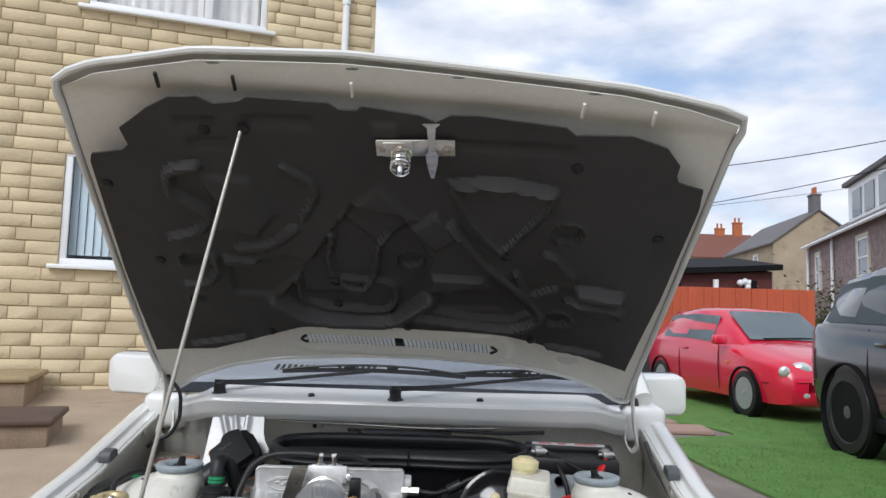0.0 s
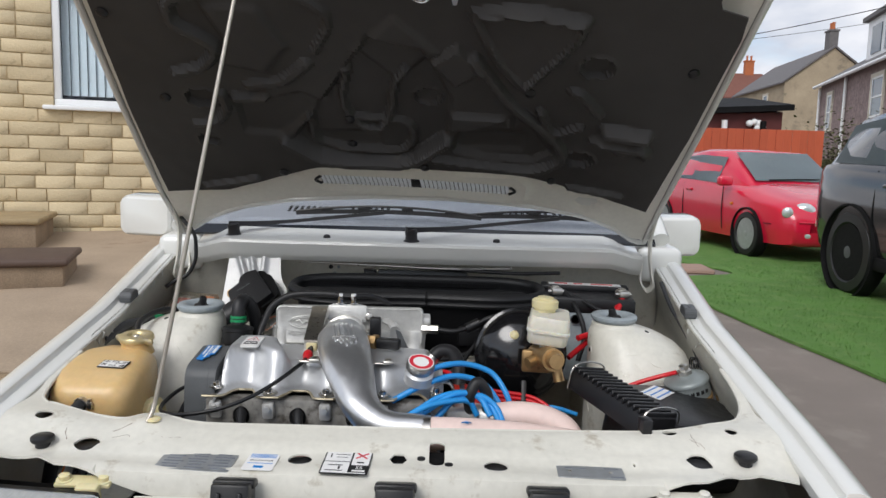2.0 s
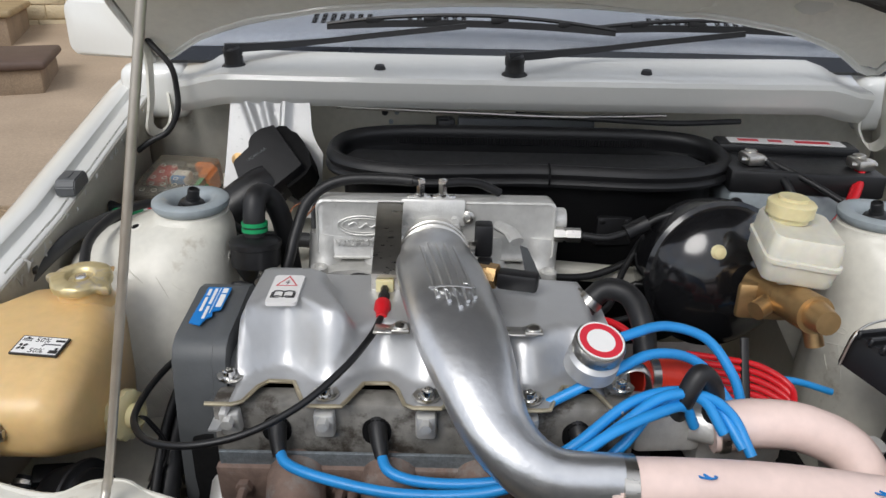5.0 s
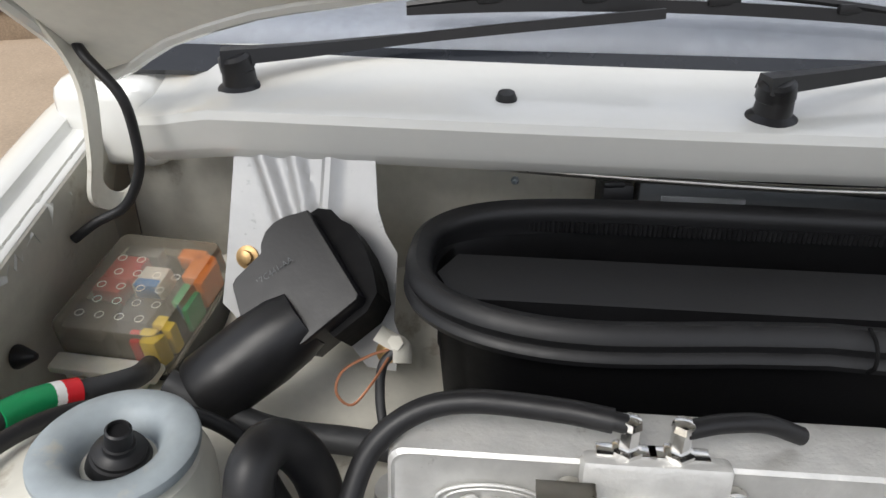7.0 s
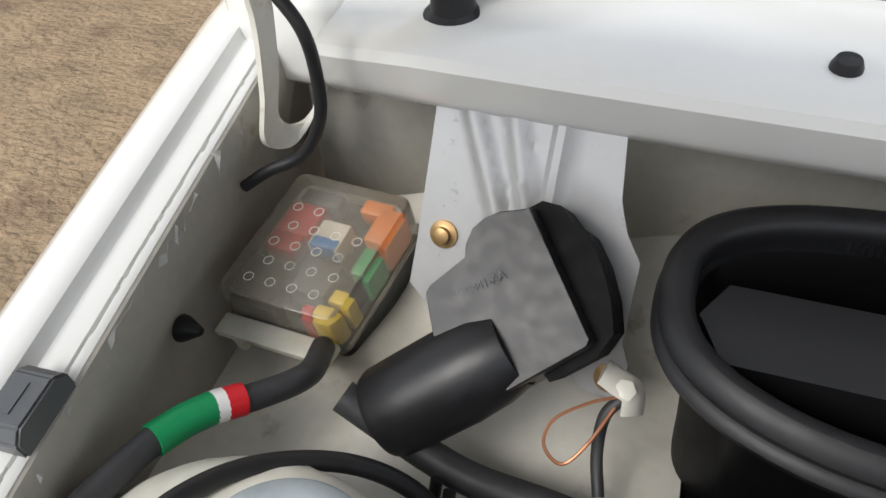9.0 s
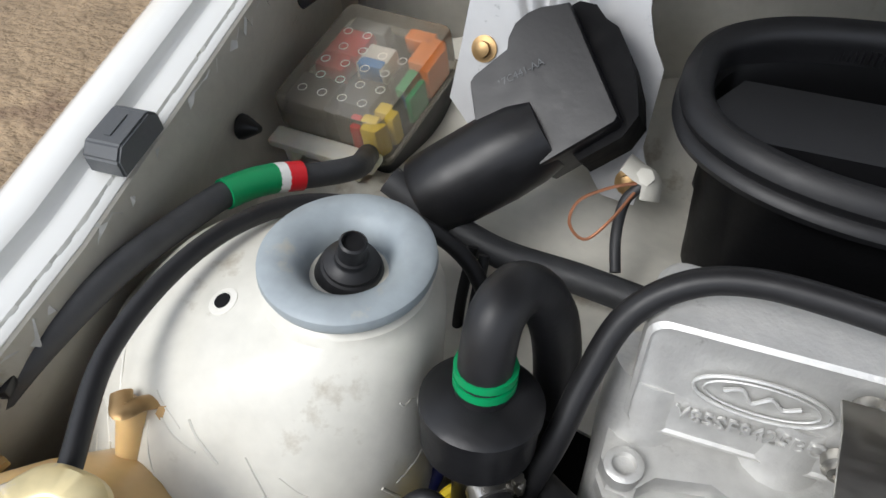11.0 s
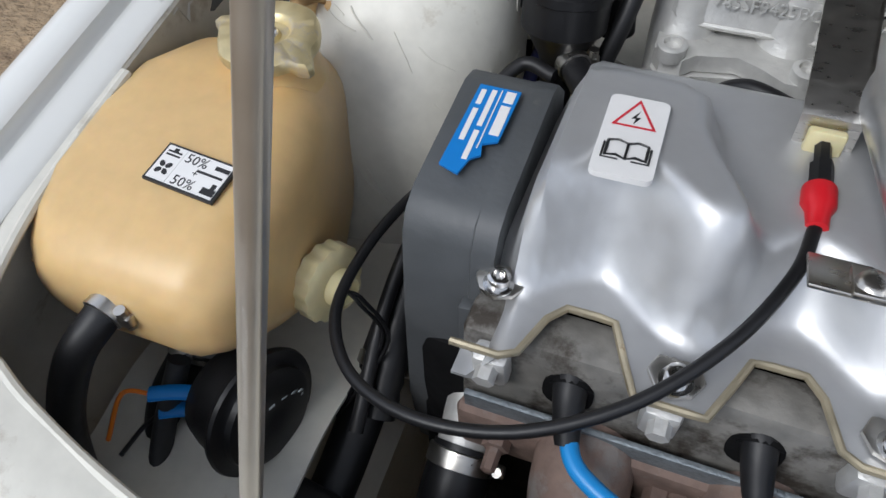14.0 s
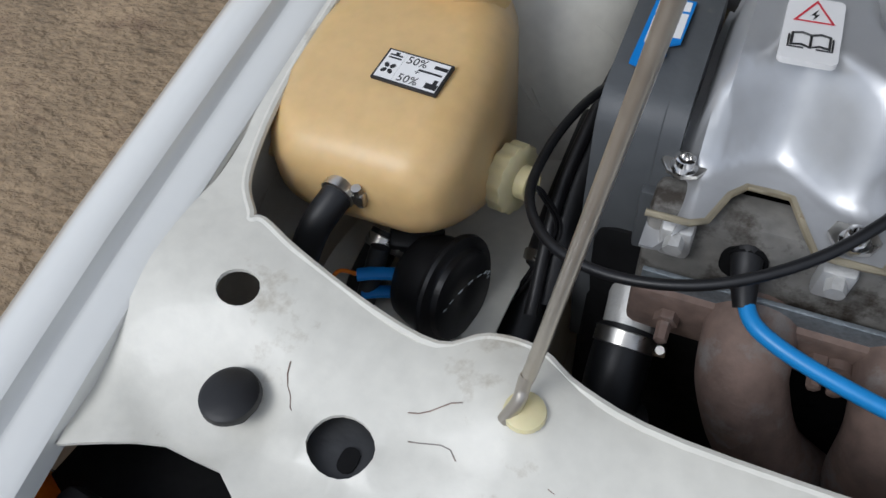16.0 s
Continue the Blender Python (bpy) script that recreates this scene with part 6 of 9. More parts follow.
hose("cable_harness", [(-0.395, 0.14, 0.75), (-0.395, 0.11, 0.70), (-0.38, 0.06, 0.62)], 0.004, "thin black cables beside the tower", category="wiring")
hose("cable_harness", [(-0.385, 0.135, 0.75), (-0.383, 0.10, 0.70), (-0.37, 0.05, 0.62)], 0.004, "thin black cables beside the tower", category="wiring")
hose("blue_cable", [(-0.370, 0.05, 0.70), (-0.372, 0.0, 0.685), (-0.385, -0.05, 0.665), (-0.40, -0.10, 0.64)], 0.006, "dark blue sleeved cable beside the tower", mat=NAVY, category="cable")
hose("cable_harness", [(-0.335, -0.05, 0.755), (-0.36, -0.045, 0.755), (-0.378, -0.08, 0.735), (-0.392, -0.14, 0.70), (-0.40, -0.20, 0.66), (-0.395, -0.27, 0.61)], 0.005, "black cable down beside the timing cover", category="wiring")
hose("cable_harness", [(-0.345, -0.06, 0.72), (-0.375, -0.10, 0.70), (-0.392, -0.17, 0.66), (-0.39, -0.25, 0.60)], 0.013, "ribbed black conduit beside the timing cover", ribs=0.08, category="wiring", per=16)
# cone plug on the wing, clip by the tank
bm = B()
lathe(bm, (-0.606, 0.190, 0.764), (1, 0, 0.1), [(0.0105, 0), (0.010, 0.003), (0.003, 0.017), (0.0, 0.018)], 18)
part("cone_plug", bm, BLACK, car)
bm = B()
lathe(bm, (-0.592, -0.085, 0.782), (1, -0.5, 0.5), [(0.010, 0), (0.012, 0.003), (0.012, 0.007), (0.006, 0.011)], 14)
box(bm, (-0.583, -0.080, 0.787), (0.022, 0.012, 0.008), (0, 0, 20), 0.002)
solo("loom_clip", bm, BLACK, "black plastic loom clip on the inner wing", "clip")
# washer tube from the bonnet
hose("washer_tube", [(-0.573, 0.318, 0.998), (-0.556, 0.300, 0.985), (-0.530, 0.295, 0.955), (-0.527, 0.300, 0.92), (-0.530, 0.300, 0.885), (-0.548, 0.298, 0.853), (-0.575, 0.292, 0.838), (-0.596, 0.286, 0.823)], 0.0045, "black washer tube looped from bonnet to wing", category="tube")

# control module on the bulkhead
module = thing("control_module", (0.02, 0.375, 0.83), "dark grey control module box with a maker's plate", "control box")
bm = B()
box(bm, (0.02, 0.378, 0.835), (0.225, 0.030, 0.062), (-4, 0, 0), 0.003)
part("case", bm, GREYPL, module)
bm = B()
box(bm, (-0.113, 0.374, 0.845), (0.030, 0.034, 0.042), (-4, 0, 6), 0.005)
box(bm, (-0.118, 0.366, 0.866), (0.020, 0.02, 0.006), (-4, 0, 12), 0.002)
part("connector", bm, BLACK, module)
bm = B()
box(bm, (-0.035, 0.362, 0.852), (0.075, 0.002, 0.008), (-4, 0, 0), 0.0005, 1)
part("plate", bm, PLATE, module)
# ---- air plenum: black trunk with a rubber lip ----
plenum = thing("air_plenum", (0.0, 0.28, 0.62), "black plastic air intake trunk with a thick rubber lip", "air trunk")


def stadium(n=64, hw=0.292, hd=0.0835, cx=0.012, cy=0.2495):
    out = []
    for k in range(n):
        a = 2 * math.pi * k / n
        c, s = math.cos(a), math.sin(a)
        x = cx + hw * math.copysign(abs(c) ** 0.42, c)
        y = cy + hd * math.copysign(abs(s) ** 0.75, s)
        z = 0.838 + (y - 0.166) * 0.09
        if s < 0:
            y += 0.008 * math.cos(3 * math.pi * (x - cx) / hw * 0.5) * abs(s)
        out.append(V((x, y, z)))
    return out


bm = B()
lip = stadium()
lip_prof = [(-0.011, -0.004), (-0.010, 0.004), (-0.005, 0.009), (0.002, 0.010), (0.008, 0.006), (0.0105, -0.001), (0.008, -0.007), (0.0065, -0.009), (0.010, -0.011), (0.012, -0.015), (0.010, -0.020), (0.004, -0.021), (-0.007, -0.020), (-0.008, -0.010)]
lip_rings = []
fine_lip = spline(lip, 2, closed=True)
for i, p in enumerate(fine_lip):
    d = (fine_lip[(i + 1) % len(fine_lip)] - fine_lip[i - 1]).normalized()
    out = V((d.y, -d.x, 0)).normalized()
    lip_rings.append([p + out * o + V((0, 0, h)) for o, h in lip_prof])
loft(bm, lip_rings, cap=False, loop=True)
part("rubber_lip", bm, RUBBER, plenum)
bm = B()
c0 = V((0.012, 0.256, 0))
rows = []
for dz, k in ((0.0, 0.985), (-0.014, 0.985), (-0.02, 0.96), (-0.12, 0.93), (-0.28, 0.90)):
    rows.append([V((c0.x + (p.x - c0.x) * k, c0.y + (p.y - c0.y) * k, p.z + dz if dz > -0.1 else 0.84 + dz)) for p in lip])
loft(bm, rows, cap=False)
bm.faces.new([v for v in [bm.verts.new(p) for p in rows[-1]]])
bmesh.ops.solidify(bm, geom=bm.faces[:], thickness=0.003)
part("trunk_wall", bm, BLACK, plenum)
bm = B()
tube(bm, [V((c0.x + (p.x - c0.x) * 1.0, c0.y + (p.y - c0.y) * 1.0, p.z - 0.018)) for p in lip], 0.0045, 8, 1, closed=True)
part("lower_bead", bm, RUBBER, plenum)
bm = B()
sheet(bm, [(-0.25, 0.20), (0.26, 0.20), (0.28, 0.23), (0.26, 0.255), (-0.25, 0.255), (-0.265, 0.23)], [], lambda u, v, d: V((u, v + 0.012, 0.830 + (v - 0.2) * 0.15 - d)), 0.07, step=0.03)
part("inner_ledge", bm, BLACK, plenum)
bm = B()
loft(bm, [[V((-0.235 + k * 0.0021, 0.321 - (0.003 if k % 2 else 0.0), z)) for z in (0.846, 0.836)] + [V((-0.235 + k * 0.0021, 0.326, z)) for z in (0.836, 0.846)] for k in range(236)])
part("lip_serration", bm, RUBBER, plenum)
bm = B()
tube(bm, [(0.035, 0.170, 0.850), (0.035, 0.156, 0.846), (0.035, 0.150, 0.834), (0.035, 0.156, 0.824)], 0.0016, 6)
part("lip_joint", bm, MATT, plenum)
bm = B()
box(bm, (0.135, 0.168, 0.752), (0.052, 0.012, 0.045), (0, 0, 4), 0.004)
for dx in (-0.018, 0.018):
    lathe(bm, (0.135 + dx, 0.163, 0.768), (0, -1, 0), [(0.004, 0), (0.004, 0.003), (0.002, 0.004)], 10)
part("side_port", bm, BLACK, plenum)
for x0, x1, z in ((-0.29, 0.24, 0.895), (0.0, 0.36, 0.888)):
    z -= 0.010
    hose("bulkhead_pipe", [(x0, 0.352, z), (lerp(x0, x1, 0.4), 0.334, z - 0.002), (lerp(x0, x1, 0.7), 0.336, z - 0.006), (x1, 0.34, z - 0.002)], 0.0035 if x0 < -0.1 else 0.0045, "thin pipe under the scuttle lip", mat=STEEL if x0 < -0.1 else RUBBER, category="pipe")

# ================= engine =================
engine = thing("engine", (-0.13, -0.12, 0.42), "four-cylinder engine with a silver painted rocker cover", "engine")
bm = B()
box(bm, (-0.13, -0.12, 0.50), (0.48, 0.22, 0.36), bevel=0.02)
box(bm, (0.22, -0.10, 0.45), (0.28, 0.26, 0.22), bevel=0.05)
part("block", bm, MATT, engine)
CX0, CX1 = -0.318, 0.068


def cover_z(x, y):
    """Top of the rocker cover: pod at the belt end, domes over each cylinder."""
    front = -0.232 + 0.0
    top = 0.782
    pod = ease((x + 0.318) / 0.014) * (1 - ease((x + 0.240 - 0.03 * ease((-0.12 - y) / 0.08)) / 0.018)) * ease((-0.080 - y - 0.5 * max(0, abs(x + 0.276) - 0.018)) / 0.022)
    top += 0.026 * pod
    edge = -0.212 + 0.028 * plug_k(x)
    top -= 0.004 * ease((x + 0.03) / 0.1)
    drop = ease((edge - y + 0.022) / 0.040)
    z = top - (top - 0.741) * drop
    back = ease((y + 0.062) / 0.035)
    z -= 0.045 * back
    endr = ease((x - 0.045) / 0.02)
    z -= 0.03 * endr
    endl = ease((-0.308 - x) / 0.010)
    z -= 0.03 * endl
    return z


def plug_k(x):
    return 0.5 + 0.5 * math.cos(2 * math.pi * (x + 0.268) / 0.097)


front_edge = [(x, -0.262 + 0.040 * ease((plug_k(x) - 0.25) / 0.6)) for x in [CX0 - 0.012 + 0.0085 * i for i in range(47)]]
outline = front_edge + [(CX1 + 0.010, -0.20), (CX1 + 0.006, -0.03), (CX0, -0.03), (CX0 - 0.012, -0.22)]
bm = B()
sheet(bm, outline, [], lambda u, v, d: V((u, v, cover_z(u, v) - d)), 0.002, step=0.0065)
rc = part("rocker_cover", bm, SILVER, engine, "silver painted pressed rocker cover", 60)
bm = B()
line = [V((x, y, 0.7405)) for x, y in front_edge]
tube(bm, line, 0.0022, 8, 1)
part("cover_lip", bm, GOLDZ, rc)
for x, y in ((-0.317, -0.233), (-0.2195, -0.260), (-0.1225, -0.260), (-0.0255, -0.260), (0.065, -0.240)):
    bm = B()
    loft(bm, [[V((x + a, y + b + 0.012, 0.7425 + h)) for a, b in ((-0.014 * k, 0.002), (-0.009 * k, -0.007 * k), (0.0, -0.0105 * k), (0.009 * k, -0.007 * k), (0.014 * k, 0.002), (0.010 * k, 0.011), (-0.010 * k, 0.011))] for h, k in ((0, 1), (0.0025, 1), (0.003, 0.92))])
    wsh = part("spreader_washer", bm, STEEL, rc)
    bm = B()
    lathe(bm, (x, y + 0.010, 0.745), (0, 0, 1), [(0.0085, 0), (0.0085, 0.0015), (0.0062, 0.002), (0.0062, 0.008), (0.005, 0.0088), (0.0034, 0.0088), (0.003, 0.005)], 18)
    part("bolt", bm, CHROME, wsh)
# warning sticker on the pod
SM = facing(V((-0.2705, -0.160, 0.8105)), V((1, 0.02, 0)), V((0, 1, 0.03)))
bm = B()
loft(bm, [[SM @ V((a, b, z)) for a, b in rrect(0.031, 0.060, 0.004, 3)] for z in (-0.003, 0.0006)])
stick = part("warning_sticker", bm, PAPER, rc, "white high-voltage warning sticker")


def tri_ring(r, z):
    return [SM @ V((r * math.cos(radians(90 + 120 * k)), 0.0145 + r * math.sin(radians(90 + 120 * k)), z)) for k in range(3)]


SM = SM @ Matrix.Diagonal((0.80, 0.90, 1, 1))
bm = B()
a_, b_ = tri_ring(0.0165, 0.0009), tri_ring(0.0132, 0.0009)
for k in range(3):
    bm.faces.new([bm.verts.new(q) for q in (a_[k], a_[(k + 1) % 3], b_[(k + 1) % 3], b_[k])])
part("red_triangle", bm, REDINK, stick)
bm = B()
bm.faces.new([bm.verts.new(SM @ V((x, y + 0.0135, 0.0009))) for x, y in ((0.002, 0.008), (-0.003, 0.0), (0.0, 0.0005), (-0.001, -0.005), (0.003, 0.002), (0.0, 0.0015))])
for sgn in (-1, 1):
    pts = [SM @ V((sgn * x, y, 0.0011)) for x, y in ((0.0, -0.008), (0.006, -0.006), (0.0125, -0.0075), (0.0125, -0.0195), (0.006, -0.018), (0.0, -0.0205), (0.0, -0.008))]
    tube(bm, pts, 0.0008, 4, 1)
    tube(bm, [SM @ V((sgn * x, y, 0.0011)) for x, y in ((0.0145, -0.0095), (0.0145, -0.0215), (0.004, -0.0215))], 0.0006, 4, 1)
part("book_mark", bm, INK, stick)
# clips under the intake pipe
for x in (-0.150, -0.020):
    bm = B()
    box(bm, (x - 0.012, -0.196, 0.7865), (0.030, 0.026, 0.003), (-12, 0, 0), 0.001)
    box(bm, (x, -0.200, 0.790), (0.018, 0.022, 0.004), (-12, 0, 0), 0.001)
    lathe(bm, (x, -0.202, 0.792), (0, -0.2, 1), [(0.0085, 0), (0.008, 0.002), (0.006, 0.004), (0.003, 0.0045)], 16)
    part("pipe_clip", bm, STEEL, rc)
# oil filler cap
bm = B()
OC = V((0.036, -0.232, 0.786))
OA = V((0.12, -0.34, 0.93)).normalized()
lathe(bm, OC - OA * 0.02, OA, [(0.026, 0), (0.025, 0.016), (0.021, 0.02), (0.021, 0.026)], 30)
filler = part("oil_filler", bm, SILVER, engine)
bm = B()
lathe(bm, OC + OA * 0.004, OA, [(0.023, 0), (0.0245, 0.001), (0.0245, 0.012), (0.0235, 0.014), (0.021, 0.0145)], 34)
cap_o = part("oil_cap", bm, STEEL, filler)
for r0, r1, hh, m_ in ((0.0210, 0.0135, 0.0148, REDINK), (0.0135, 0.0, 0.0150, PAPER), (0.0222, 0.0205, 0.0152, PAPER)):
    bm = B()
    lathe(bm, OC + OA * (0.004 + hh), OA, [(r0, -0.0006), (r0, 0.0), (r1, 0.0), (r1, -0.0006)], 34)
    part("cap_label", bm, m_, filler)
# timing belt cover
TX0, TX1 = -0.376, -0.322
bm = B()
prof = [(-0.070, 0.52), (-0.070, 0.72), (-0.078, 0.765), (-0.098, 0.784), (-0.112, 0.787), (-0.196, 0.775), (-0.208, 0.768), (-0.215, 0.755), (-0.220, 0.70), (-0.221, 0.695), (-0.225, 0.60), (-0.215, 0.52)]
loft(bm, [[V((x, y * k + (1 - k) * -0.15, z * 1.0 - (1 - k) * 0.03)) for y, z in prof] for x, k in ((TX0, 0.985), (TX0 + 0.002, 1.0), (TX1 - 0.014, 1.0), (TX1 - 0.013, 1.018), (TX1, 1.018))])
bmesh.ops.bevel(bm, geom=[e for e in bm.edges if len(e.link_faces) == 2 and e.calc_face_angle(0) > 0.6], offset=0.003, segments=2, affect="EDGES")
tcov = part("timing_cover", bm, GREYPL, engine, "dark grey plastic timing belt cover")
bm = B()
for z in (0.66, 0.69):
    box(bm, (-0.318, -0.226, z), (0.025, 0.012, 0.014), bevel=0.002)
box(bm, (-0.333, -0.222, 0.675), (0.012, 0.010, 0.09), bevel=0.002)
part("cover_catch", bm, GREYPL, tcov)
BM_ = facing(V((-0.352, -0.152, 0.7842)), V((0.0, -1, -0.13)), V((1, 0, 0)))
bm = B()
pts = [(-0.034, -0.012), (0.030, -0.014), (0.034, -0.002), (0.022, 0.001), (0.018, 0.006), (0.010, 0.004), (0.006, 0.012), (-0.034, 0.013)]
loft(bm, [[BM_ @ V((a, b, z)) for a, b in pts] for z in (0.0, 0.0016)])
dealer = part("dealer_sticker", bm, BLUE, tcov, "torn blue sticker with pale print")
for y, w, h, x in ((0.0080, 0.009, 0.0058, -0.0275), (0.0080, 0.023, 0.0058, -0.009), (0.0022, 0.046, 0.0007, -0.009), (-0.0020, 0.029, 0.0031, -0.0165), (-0.0020, 0.022, 0.0031, 0.0125), (-0.0082, 0.012, 0.0031, -0.024), (-0.0082, 0.025, 0.0031, -0.002)):
    bm = B()
    box(bm, (x, y, 0.0018), (w, h, 0.0003), bevel=0, m=BM_)
    part("print_bar", bm, PAPER, dealer)
# cylinder head front, plugs and leads
bm = B()
box(bm, (-0.125, -0.232, 0.690), (0.41, 0.03, 0.085), bevel=0.006)
box(bm, (-0.29, -0.232, 0.700), (0.055, 0.014, 0.022), bevel=0.003)
# base colour darkened for the shade in the cavity, besides the grime
HEADM = material("grimy_cavity_dark_alloy", (0.23, 0.22, 0.20), 0.6, metal=0.3, var=0.4, scale=18, bump=0.5, bump_scale=120, dirt=(0.06, 0.05, 0.04), dirt_at=0.5, dirt_scale=24)
head = part("cylinder_head", bm, HEADM, engine, "grimy cast alloy cylinder head, darkened for cavity shade")
# flat black patches on the face paint the shade of the plug recesses
for x in (-0.268, -0.171, -0.074, 0.023):
    bm = B()
    loft(bm, [[V((x + a, -0.2472 - h, 0.702 + b)) for a, b in rrect(0.028, 0.030, 0.012, 4)] for h in (0.0, 0.0012)])
    part("plug_recess_shade", bm, MATT, head)
for x in (-0.31, -0.22, -0.123, -0.026):
    bm = B()
    box(bm, (x, -0.252, 0.715), (0.020, 0.014, 0.030), (10, 0, 0), 0.004)
    cyl(bm, (x, -0.256, 0.722), (x, -0.268, 0.720), 0.006, n=6)
    part("head_lug", bm, CAST, head)
bm = B()
box(bm, (-0.125, -0.2515, 0.662), (0.40, 0.004, 0.038), (8, 0, 0), 0.001)
part("head_gasket", bm, GASKET, engine)
plugs = [-0.268, -0.171, -0.074, 0.023]
leads = [
    [(0, 0), (0.014, -0.026), (0.060, -0.046), (0.125, -0.060), (0.20, -0.064), (0.26, -0.056), (0.31, -0.035), (0.352, -0.010), (0.385, 0.015), (0.40, 0.02)],
    [(0, 0), (0.012, -0.030), (0.05, -0.040), (0.11, -0.044), (0.17, -0.038), (0.22, -0.015), (0.265, 0.008), (0.305, 0.018), (0.325, 0.0)],
    [(0, 0), (0.010, -0.026), (0.045, -0.030), (0.085, -0.020), (0.14, 0.01), (0.19, 0.022), (0.225, 0.02), (0.245, -0.01)],
    [(0, 0), (0.010, -0.020), (0.035, -0.010), (0.07, 0.012), (0.11, 0.02), (0.14, 0.012), (0.155, -0.015)]]
lead_z = [[0.700, 0.697, 0.694, 0.692, 0.700, 0.724, 0.748, 0.752, 0.745, 0.72], [0.700, 0.694, 0.690, 0.696, 0.712, 0.738, 0.760, 0.752, 0.725], [0.700, 0.697, 0.702, 0.722, 0.752, 0.758, 0.742, 0.715], [0.700, 0.70, 0.716, 0.748, 0.755, 0.738, 0.71]]
for x, ln, zs in zip(plugs, leads, lead_z):
    bm = B()
    cyl(bm, (x, -0.214, 0.716), (x + 0.001, -0.2478, 0.706), 0.0118, n=20)
    part("plug_well", bm, MATT, engine)
    lead = thing("ignition_lead", (x, -0.24, 0.69), "bright blue ignition lead with a black boot", "ignition lead", "ignition leads")
    bm = B()
    tube(bm, [(x, -0.232, 0.714), (x + 0.001, -0.248, 0.708), (x + 0.004, -0.262, 0.698), (x + 0.007, -0.272, 0.691)], (0.011, 0.0066), 14)
    part("boot", bm, RUBBER, lead)
    bm = B()
    pts = [V((x + a + 0.004, -0.262 + b * 0.9, z - 0.006)) for (a, b), z in zip(ln, zs)]
    tube(bm, pts[0:], 0.0052, 12, 8)
    part("cable", bm, BLUELEAD, lead)
hose("ignition_lead", [(0.03, -0.200, 0.765), (0.075, -0.195, 0.785), (0.12, -0.170, 0.782), (0.165, -0.165, 0.765), (0.19, -0.185, 0.735), (0.20, -0.20, 0.705)], 0.0052, "bright blue ignition coil lead", mat=BLUELEAD, category="ignition lead")
hose("ignition_lead", [(-0.01, -0.245, 0.735), (0.05, -0.235, 0.765), (0.10, -0.205, 0.770), (0.15, -0.19, 0.752), (0.18, -0.215, 0.72)], 0.0052, "bright blue ignition lead over the others", mat=BLUELEAD, category="ignition lead")
# exhaust manifold
exh = part("exhaust_flange", box(B(), (-0.13, -0.250, 0.640), (0.40, 0.014, 0.05), (6, 0, 0), 0.006), RUST, engine, "rusty cast-iron exhaust manifold")
for x, sw in ((-0.250, 0.085), (-0.158, 0.03), (-0.066, -0.02), (0.024, -0.06)):
    bm = B()
    tube(bm, [(x, -0.225, 0.648), (x, -0.258, 0.648), (x + 0.006, -0.282, 0.620), (x + sw * 0.4, -0.287, 0.56), (x + sw, -0.276, 0.50), (x + sw * 1.4, -0.262, 0.44)], 0.029, 22)
    part("exhaust_runner", bm, RUST, exh)
for x in (-0.302, -0.206, -0.194, -0.112):
    bm = B()
    lathe(bm, (x, -0.252, 0.642), (0, -1, -0.1), [(0.011, 0), (0.011, 0.004), (0.0085, 0.004), (0.0085, 0.012), (0.005, 0.0125), (0.0045, 0.026), (0.003, 0.027)], 6 if x < -0.2 else 14)
    part("exhaust_stud", bm, RUST, exh)

# ---- inlet manifold ----
inlet = thing("inlet_manifold", (-0.12, 0.05, 0.62), "cast aluminium inlet manifold with raised lettering", "inlet manifold")
bm = B()
IM = facing(V((-0.121, 0.0410, 0.797)), V((1, 0.01, 0)), V((0, 0.12, 1)))
loft(bm, [[IM @ V((a * k, b * k2, z)) for a, b in rrect(0.306, 0.078, 0.010, 5)] for z, k, k2 in ((0.0, 0.975, 0.90), (0.0015, 0.985, 0.94), (0.003, 0.985, 0.94), (0.001, 1.0, 1.0), (-0.006, 1.004, 1.015), (-0.042, 1.0, 1.0), (-0.050, 0.98, 0.94))])
part("plenum_box", bm, CAST, inlet)
bm = B()
ring = [IM @ V((-0.093 + 0.032 * math.cos(2 * math.pi * k / 40), 0.006 + 0.0125 * math.sin(2 * math.pi * k / 40), 0.003)) for k in range(40)]
tube(bm, ring, 0.0011, 6, 1, closed=True)
bx_ = [IM @ V((-0.093 + 0.027 * math.cos(2 * math.pi * k / 40), 0.006 + 0.0095 * math.sin(2 * math.pi * k / 40), 0.003)) for k in range(40)]
tube(bm, bx_, 0.0007, 5, 1, closed=True)
tube(bm, [IM @ V((-0.093 + x, 0.006 + y, 0.003)) for x, y in ((-0.018, 0.001), (-0.010, 0.004), (-0.004, -0.003), (0.004, 0.003), (0.010, -0.002), (0.018, 0.002))], 0.0013, 6, 4)
part("oval_badge", bm, CAST, inlet)
lettering("cast_number", "V85SF9425BC", 0.0125, IM @ Matrix.Translation((-0.093, -0.017, 0.003)), CAST, inlet, 0.001)
bm = B()
box(bm, (-0.004, 0.026, 0.004), (0.082, 0.036, 0.014), bevel=0.004, m=IM)
box(bm, (-0.004, 0.000, 0.008), (0.07, 0.03, 0.020), bevel=0.006, m=IM)
lathe(bm, IM @ V((-0.004, -0.018, 0.000)), IM.to_3x3() @ V((0, -0.2, 1)), [(0.042, 0), (0.042, 0.012), (0.036, 0.020), (0.034, 0.045)], 32)
for x in (-0.032, 0.024):
    lathe(bm, IM @ V((x, 0.016, 0.010)), IM.to_3x3() @ V((0, 0, 1)), [(0.006, 0), (0.006, 0.003), (0.0045, 0.003), (0.0045, 0.006)], 12)
part("throttle_body", bm, CAST, inlet)
